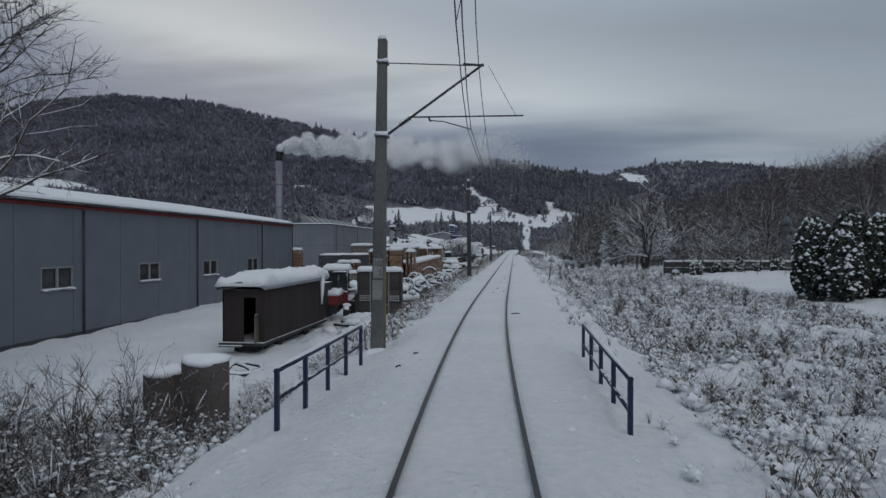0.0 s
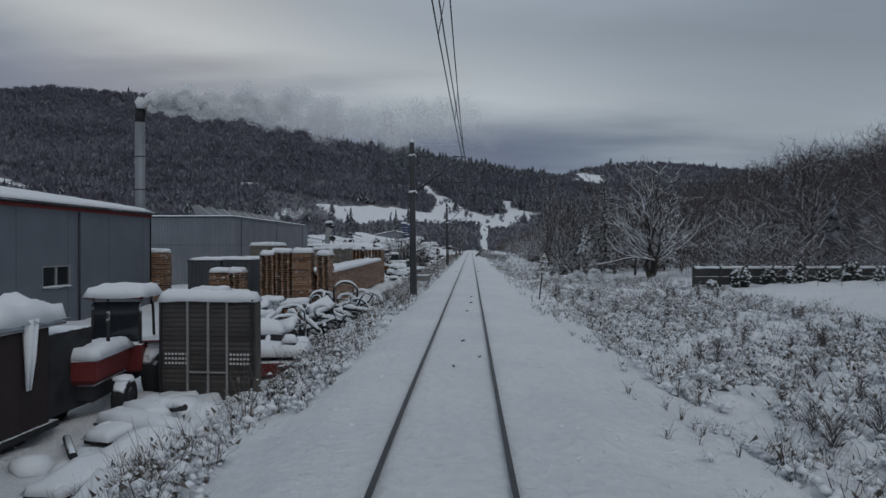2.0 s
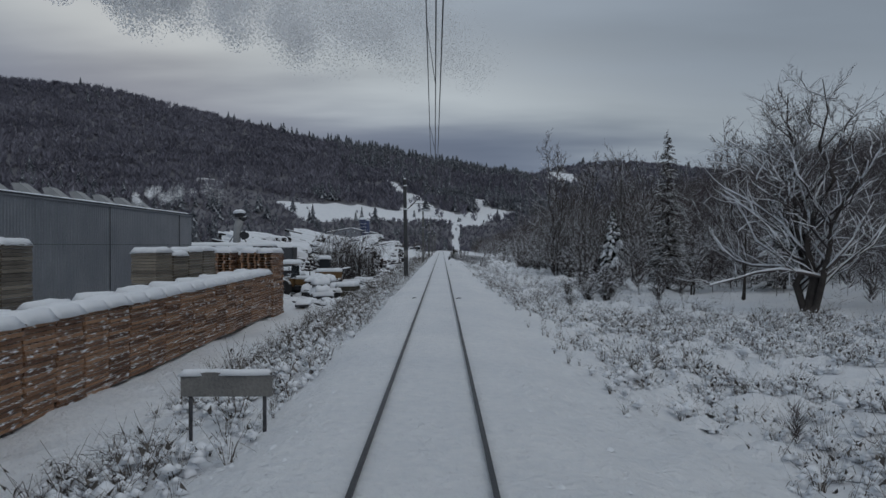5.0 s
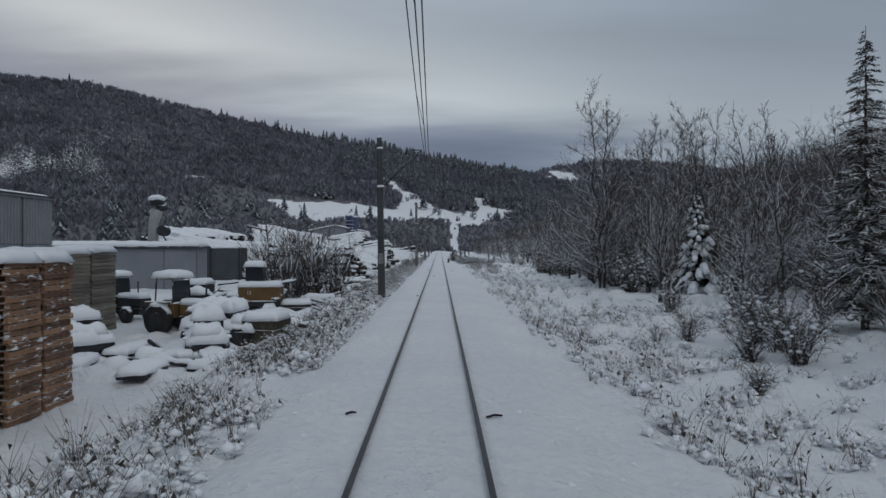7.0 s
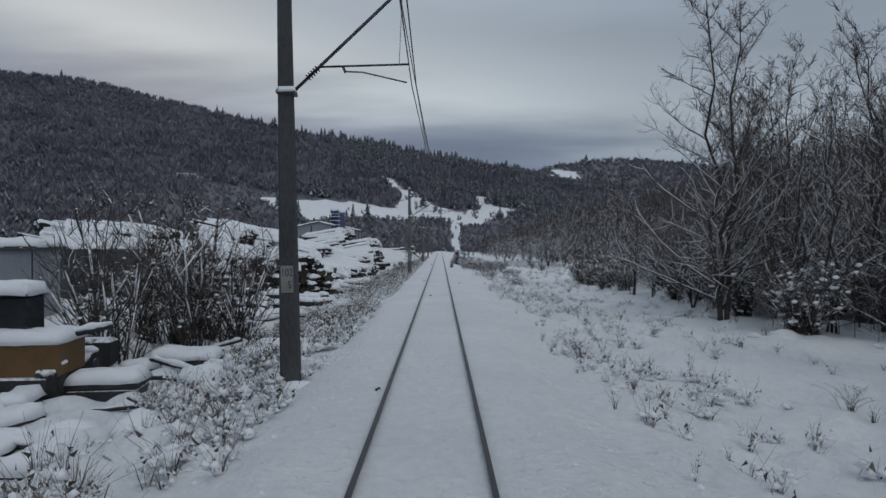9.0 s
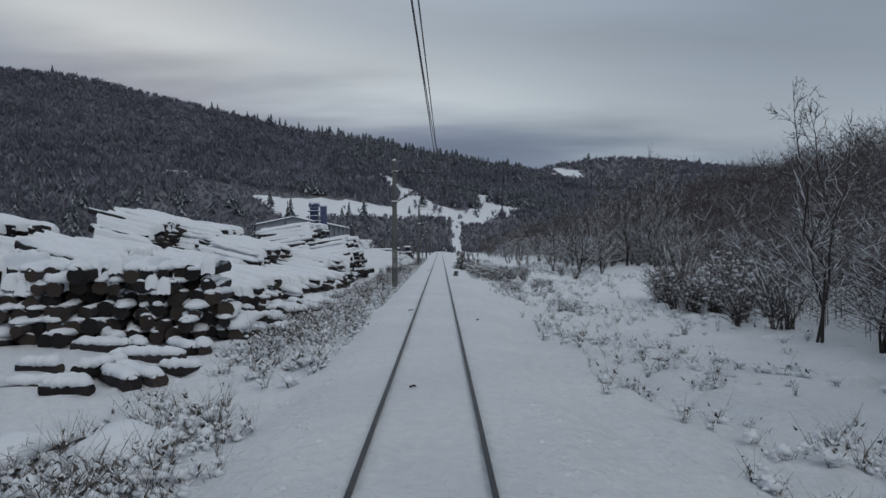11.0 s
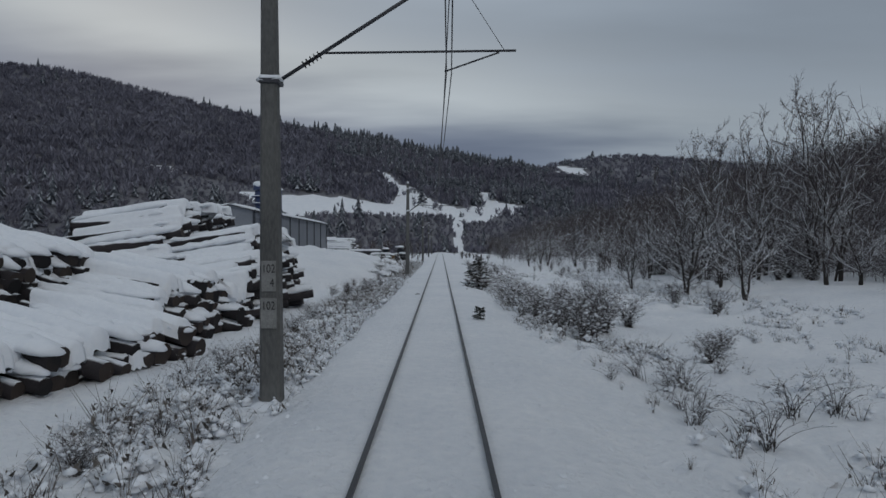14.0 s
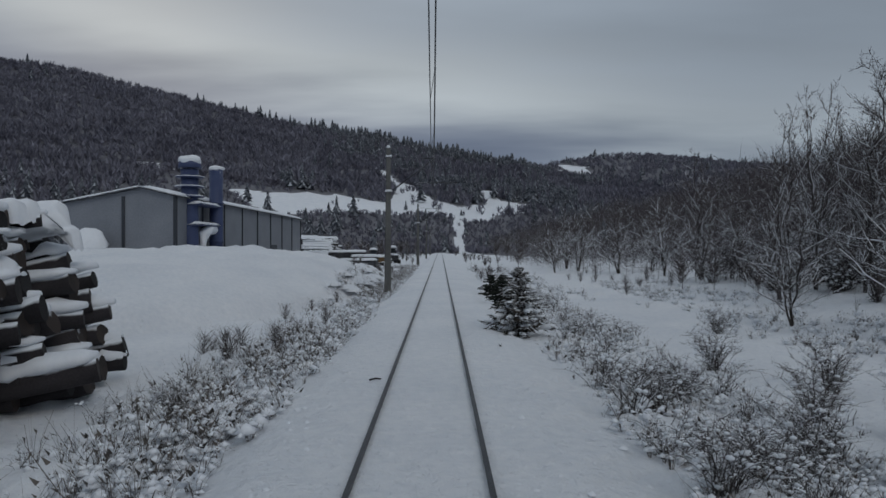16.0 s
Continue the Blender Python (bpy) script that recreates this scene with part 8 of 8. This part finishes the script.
TALLMIX, LOWMIX, GRASS = (0.36, 0.40, 0.06, 0.17, 0.01), (0.12, 0.28, 0.05, 0.35, 0.2), (0.05, 0.1, 0.05, 0.2, 0.6)
weed_bed("meadow_weeds", "withered weeds bowed under snow in the meadow", (
    (4.2, 9, 9, 30, 7.5, 0.6, 1.3, -0.15, TALLMIX), (4.4, 17.5, 28, 62, 5.2, 0.6, 1.3, -0.15, TALLMIX), (4.4, 17.5, 60, 92, 4.8, 0.6, 1.2, -0.1, TALLMIX), (9, 18, 9, 30, 6.0, 0.6, 1.3, -0.05, TALLMIX),
    (3.0, 4.4, 9, 130, 2.2, 0.4, 0.8, 0.1, GRASS), (3.4, 8.5, 88, 118, 4.2, 0.5, 1.1, 0.15, TALLMIX), (8.5, 15, 92, 124, 2.2, 0.5, 1.0, 0.45, TALLMIX), (3.8, 7.0, 112, 172, 2.6, 0.5, 1.0, 0.35, TALLMIX),
    (7, 14, 118, 180, 1.3, 0.5, 1.0, 0.4, LOWMIX), (3.2, 4.4, 130, 262, 1.6, 0.4, 0.8, 0.35, GRASS), (2.9, 6.6, 180, 224, 5.0, 0.5, 0.95, -0.1, TALLMIX), (10.5, 14, 178, 224, 1.6, 0.5, 0.9, 0.3, LOWMIX), (12, 18, 188, 240, 2.2, 0.6, 1.0, 0.1, LOWMIX), (3.6, 9, 222, 270, 2.4, 0.6, 1.0, 0.1, LOWMIX)), 3)
weed_bed("lineside_weeds", "snowy weeds and grass along the yard's edge", (
    (-10.5, -4.2, 8, 24, 6.0, 0.7, 1.2, -0.4, TALLMIX), (-6.8, -3.2, 24, 62, 6.0, 0.6, 1.3, 0.05, TALLMIX), (-6.4, -3.1, 60, 104, 7.0, 0.7, 1.45, 0.0, TALLMIX), (-4.3, -2.45, 26, 262, 7.0, 0.45, 1.05, 0.0, TALLMIX), (-6.6, -3.1, 102, 132, 6.0, 0.7, 1.4, 0.0, TALLMIX),
    (-6.2, -3.1, 130, 178, 6.0, 0.6, 1.3, -0.05, TALLMIX), (-5.6, -3.0, 176, 206, 6.0, 0.6, 1.3, -0.05, TALLMIX), (-6.0, -2.9, 204, 275, 3.4, 0.6, 1.1, 0.0, TALLMIX), (-12, -6.4, 102, 135, 0.8, 0.4, 0.8, 0.5, LOWMIX), (-3.2, -2.5, 8, 270, 0.8, 0.3, 0.6, 0.5, GRASS)), 5)


def snow_hummocks():
    """Soft swells of snow over bent weeds and scrub."""
    rng = np.random.RandomState(31)
    v, f = [], []
    rings, n = 4, 9
    for k in range(rings + 1):
        t = k / rings * math.pi / 2
        for i in range(n):
            a = 2 * math.pi * i / n
            q = 1 + 0.2 * math.sin(2 * a + 1) + 0.12 * math.sin(5 * a)
            v.append((math.cos(t) * math.cos(a) * q, math.cos(t) * math.sin(a) * q, 0.46 * (1 - math.cos(t) ** 2) ** 1.3 - 0.14))
    for k in range(rings):
        for i in range(n):
            a, c, e, g = k * n + i, k * n + (i + 1) % n, k * n + n + (i + 1) % n, k * n + n + i
            f += [(a, c, e), (a, e, g)]
    zones = ((4.3, 17.5, 9, 90, 760), (4.6, 16, 92, 178, 260), (3.0, 6.6, 178, 226, 60), (10, 18, 178, 245, 30), (-6.8, -3.5, 24, 130, 420), (-6.2, -3.4, 130, 265, 560), (-10, -4.4, 8, 24, 120), (-4.4, -2.7, 26, 262, 420), (-12.5, -5.6, 102, 136, 230), (-9.2, -5.2, 24, 50, 110))
    p = np.concatenate([np.stack([rng.uniform(a, b, m), rng.uniform(c, e, m)], 1) for a, b, c, e, m in zones])
    s = rng.uniform(0.18, 0.95, len(p)) ** 1.35
    s = np.where((p[:, 0] < 0) & (p[:, 0] > -4.4), s * 0.5, s)
    place = np.column_stack([p, land(p[:, 0], p[:, 1])])
    P, Q = grow(v, f, place, s, rng.rand(len(p)) * 6.3, None, "")
    ob = solid("snow_hummocks", [(P, Q, 0)], [FIELD_SNOW])
    ob.data.polygons.foreach_set("use_smooth", np.ones(len(Q), bool))
    tagged(ob, "soft hummocks of snow over weeds and scrub", "snow", kind="stuff")


snow_hummocks()


def snow_clods():
    """Crumbs and clods thrown about on the trackbed."""
    rng = np.random.RandomState(12)
    v = [(1, 0, 0), (0.3, 0.9, 0.1), (-0.8, 0.5, 0), (-0.7, -0.6, 0.1), (0.4, -0.9, 0), (0.2, 0.1, 0.75), (-0.35, -0.1, 0.6)]
    f = [(0, 1, 5), (1, 2, 6), (1, 6, 5), (2, 3, 6), (3, 4, 5), (3, 5, 6), (4, 0, 5)]
    n = 5200
    y = rng.uniform(6, 215, n)
    off = np.where(rng.rand(n) < 0.4, np.sign(rng.randn(n)) * rng.normal(1.25, 0.4, n), rng.uniform(-3.3, 3.3, n))
    off = np.where(np.abs(np.abs(off) - 0.7525) < 0.08, off + 0.2, off)
    x = track_x(y) + off
    s = 0.012 + np.where(np.abs(off) > 1.35, 0.055, 0.03) * rng.rand(n) ** 3
    P, Q = grow(v, f, np.column_stack([x, y, land(x, y) - 0.004]), s, rng.rand(n) * 6.3, None, "")
    tagged(solid("snow_clods", [(P, Q, 0)], [SNOW]), "crumbs and clods of snow on the trackbed", "snow", kind="stuff")


snow_clods()


# ---------- hedge, fence, house and signs right of the line ----------
def thuja(x, y, h, r, seed):
    rng = np.random.RandomState(seed)
    root = thing("thuja_tree", (x, y, lz(x, y) - 0.1), "dense dark thuja clotted with fresh snow", "conifer", "thuja hedge")
    part("trunk", Build().tube([(0, 0, 0), (0, 0, h * 0.7)], [0.09, 0.03], 6), BARK, root)
    n = 2600 if r > 0.8 else 420
    k = 0.66 if r > 0.8 else 0.55
    t = rng.rand(n) ** 0.8
    a = rng.rand(n) * 6.283
    rad = r * np.sin(np.clip(0.12 + t * 0.9, 0, 1) * math.pi * 0.97) ** 0.55 * (0.75 + 0.3 * rng.rand(n)) * (1 + 0.15 * np.sin(3 * a + 5 * t))
    place = np.stack([rad * np.cos(a), rad * np.sin(a), 0.1 + t * (h - 0.1)], 1)
    clump_v = [(0, 0, 0.30), (0.16, 0.02, 0), (-0.08, 0.14, 0.03), (-0.09, -0.13, -0.02), (0.02, 0, -0.16)]
    clump_f = [(0, 1, 2), (0, 2, 3), (0, 3, 1), (4, 2, 1), (4, 3, 2), (4, 1, 3)]
    P, Q = grow(clump_v, clump_f, place, k * rng.uniform(0.7, 1.5, n), rng.rand(n) * 6.3, None, "")
    o = solid("foliage", [(P, Q, 0)], [NEEDLES_DARK]); o.parent = root
    m = rng.rand(n) < (0.22 if r > 0.8 else 0.28)
    lump_v = [(0.17, 0, 0), (0.05, 0.16, 0), (-0.14, 0.1, 0), (-0.14, -0.1, 0), (0.05, -0.16, 0), (0, 0, 0.15), (0, 0, -0.06)]
    lump_f = [(i, (i + 1) % 5, 5) for i in range(5)] + [((i + 1) % 5, i, 6) for i in range(5)]
    P, Q = grow(lump_v, lump_f, place[m] * np.array([1.05, 1.05, 1.0]) + np.array([0, 0, 0.1 * k]), k * (0.45 + 1.5 * rng.rand(m.sum()) ** 2), rng.rand(m.sum()) * 6.3, None, "")
    o = tagged(solid("lying_snow", [(P, Q, 0)], [SNOW]), kind="stuff"); o.parent = root
    tagged(o, "clots of snow")


for i, (x, y, h, r) in enumerate(((19.4, 50.5, 5.0, 1.25), (21.4, 50.2, 5.3, 1.3), (23.4, 50.6, 5.1, 1.3), (25.5, 50.3, 5.4, 1.35), (20.4, 49.2, 4.2, 1.0))):
    thuja(x, y, h, r, i)
for i in range(15):
    t = (i + 0.3 * math.sin(i * 2.1)) / 14
    thuja(17.3 + 19 * t, 77.3 + 1.9 * t, 0.85 + 0.24 * (i % 3) + 0.2 * (i % 2), 0.28 + 0.05 * (i % 4), 20 + i)


FENCE_DARK = material("dark_fence_concrete", (0.030, 0.031, 0.033), (0.085, 0.085, 0.085), 0.9, 5, 0.6, snow=(0.5, 0.75), snow_scale=3)


def concrete_fence():
    x0, y0, x1, y1, n = 16.4, 78.5, 38.0, 80.6, 11
    root = thing("concrete_fence", (x0, y0, -0.42), "dark concrete panel fence with snow along its top", "fence", rz=math.degrees(math.atan2(y1 - y0, x1 - x0)))
    w = math.hypot(x1 - x0, y1 - y0) / n
    for i in range(n + 1):
        part("post", Build().box((i * w, 0, 0.65), (0.14, 0.14, 1.5), bevel=0.015), FENCE_DARK, root)
    for i in range(n):
        xc = (i + 0.5) * w
        for z, hh in ((0.36, 0.60), (0.98, 0.60)):
            part("panel", Build().box((xc, 0, z), (w - 0.16, 0.05, hh), bevel=0.012), FENCE_DARK, root)
        for k in range(5):
            part("rail_moulding", Build().box((xc - w / 2 + 0.3 + k * (w - 0.6) / 4, -0.035, 0.98), (0.06, 0.03, 0.5), bevel=0.008), FENCE_DARK, root)
        part("snow_cover", Build().slab(xc - w / 2 + 0.08, xc + w / 2 - 0.08, -0.04, 0.04, 1.29, 0.15, i, 0.04, 0.07), SNOW, root)


concrete_fence()


def small_house():
    x, y = 29.8, 69.0
    z = lz(x, y) - 0.2
    root = thing("garden_house", (x, y, z), "small garden house with pale walls and a snowy hipped roof", "house", rz=0)
    w, d, h = 4.4, 4.0, 2.3
    part("front_wall", Build().box((0, -d / 2, h / 2), (w, 0.2, h)), WHITE_PAINT, root)
    part("side_wall", Build().box((-w / 2 + 0.1, 0, h / 2), (0.2, d - 0.2, h)), WHITE_PAINT, root)
    part("side_wall", Build().box((w / 2 - 0.1, 0, h / 2), (0.2, d - 0.2, h)), WHITE_PAINT, root)
    part("back_wall", Build().box((0, d / 2, h / 2), (w, 0.2, h)), WHITE_PAINT, root)
    win = part("window", Build().box((-0.6, -d / 2 - 0.11, 1.4), (0.9, 0.04, 0.9)), GLASS, root)
    b = Build()
    for dx in (-0.45, 0, 0.45):
        b.box((-0.6 + dx, -d / 2 - 0.13, 1.4), (0.06, 0.06, 0.96))
    part("window_frame", b, FRAME_WHITE, win)
    b = Build()
    e = 0.5
    b.add([(-w / 2 - e, -d / 2 - e, h), (w / 2 + e, -d / 2 - e, h), (w / 2 + e, d / 2 + e, h), (-w / 2 - e, d / 2 + e, h), (-0.3, 0, h + 1.3), (0.3, 0, h + 1.3)],
          [(0, 1, 5, 4), (1, 2, 5), (2, 3, 4, 5), (3, 0, 4), (3, 2, 1, 0)])
    roof = part("roof", b, TRIM, root)
    b = Build()
    b.add([(-w / 2 - e - 0.05, -d / 2 - e - 0.05, h + 0.05), (w / 2 + e + 0.05, -d / 2 - e - 0.05, h + 0.05), (w / 2 + e + 0.05, d / 2 + e + 0.05, h + 0.05), (-w / 2 - e - 0.05, d / 2 + e + 0.05, h + 0.05),
           (-w / 2 - e, -d / 2 - e, h + 0.24), (w / 2 + e, -d / 2 - e, h + 0.24), (w / 2 + e, d / 2 + e, h + 0.24), (-w / 2 - e, d / 2 + e, h + 0.24), (-0.3, 0, h + 1.55), (0.3, 0, h + 1.55)],
          [(0, 1, 5, 4), (1, 2, 6, 5), (2, 3, 7, 6), (3, 0, 4, 7), (4, 5, 9, 8), (5, 6, 9), (6, 7, 8, 9), (7, 4, 8)], 0, True)
    part("snow_cover", b, SNOW, roof, "smooth layer of snow")


small_house()


def gate_pillar(x, y):
    root = thing("gate_pillar", (x, y, lz(x, y) - 0.1), "square rendered gate pillar with a snow cap", "pillar")
    part("shaft", Build().box((0, 0, 0.9), (0.55, 0.55, 1.8), bevel=0.02), CONCRETE, root)
    part("cap_stone", Build().box((0, 0, 1.84), (0.68, 0.68, 0.1), bevel=0.02), CONCRETE, root)
    part("snow_cover", Build().slab(-0.33, 0.33, -0.33, 0.33, 1.89, 0.2, 3, 0.03, 0.1), SNOW, root)


gate_pillar(22.3, 60.5)


def warning_sign():
    x, y = 4.07, 66.4
    root = thing("warning_sign", (x, y, lz(x, y) - 0.05), "leaning post with two white triangular railway warning plates", "sign")
    part("post", Build().tube([(0, 0, -0.2), (0, 0, 2.75)], 0.04, 8), DARK_STEEL, root)
    def triangle(s, z, y, d):
        h = s * 0.866
        pts = [(-s / 2, z), (s / 2, z), (0, z + h)]
        b = Build()
        return b.add([(u, y, v) for u, v in pts] + [(u, y + d, v) for u, v in pts], [(0, 1, 2), (5, 4, 3), (0, 3, 4, 1), (1, 4, 5, 2), (2, 5, 3, 0)])
    for z in (1.62, 2.2):
        pl = part("plate", triangle(0.62, z, -0.075, 0.03), BLACK_PAINT, root, "black-edged triangular plate")
        part("white_face", triangle(0.46, z + 0.055, -0.082, 0.005), WHITE_PAINT, pl)
        part("dark_symbol", Build().box((0, -0.088, z + 0.14), (0.24, 0.006, 0.10), bevel=0.002), BLACK_PAINT, pl)
        part("snow_cover", Build().slab(-0.28, 0.28, -0.075, -0.03, z - 0.005, 0.05, z, 0.01, 0.05), SNOW, pl)
    root.matrix_basis = root.matrix_basis @ pose(0, 0, 0, 0, 6, 0)


warning_sign()


conifer("spruce_sapling", "tiny dark spruce seedling poking through trackside snow", 1.5, 184.6, 0.46, 0.09, 5, 5, NEEDLES_DARK, 8, -0.2, 0.9, fill=0.8, broad=1.3)

# scraps lying on the trackbed
for i, (x, y, l, rz) in enumerate(((1.12, 31.7, 0.32, 12), (1.0, 94.1, 0.24, 10), (-1.12, 94.3, 0.16, 20), (0.15, 54.6, 0.10, 40), (0.3, 58.3, 0.10, 0), (0.32, 62.0, 0.24, 70), (-0.95, 154.4, 0.2, 5), (-1.0, 196.2, 0.22, 10),
                                  (-0.9, 118, 0.12, 60), (0.1, 46.5, 0.09, 20), (0.5, 44.0, 0.09, 60), (-0.05, 42.8, 0.09, 90), (1.45, 151, 0.1, 30), (-1.3, 20.5, 0.12, 50), (-1.2, 22.3, 0.1, 10), (-0.3, 140.2, 0.12, 15), (1.7, 200.5, 0.16, 80))):
    z = float(land(x, y)) + 0.02
    b = Build(); b.tube([(-l / 2, 0, 0), (0, 0.02, 0.03), (l / 2, 0, 0.01)], [0.02, 0.03, 0.015], 6)
    o = b.make("bark_scrap", BARK_LOG)
    o.matrix_basis = pose(x, y, z, 0, 0, rz)
    tagged(o, "dark scrap of bark lying on the snowy trackbed", "bark scrap", "scraps on the track")
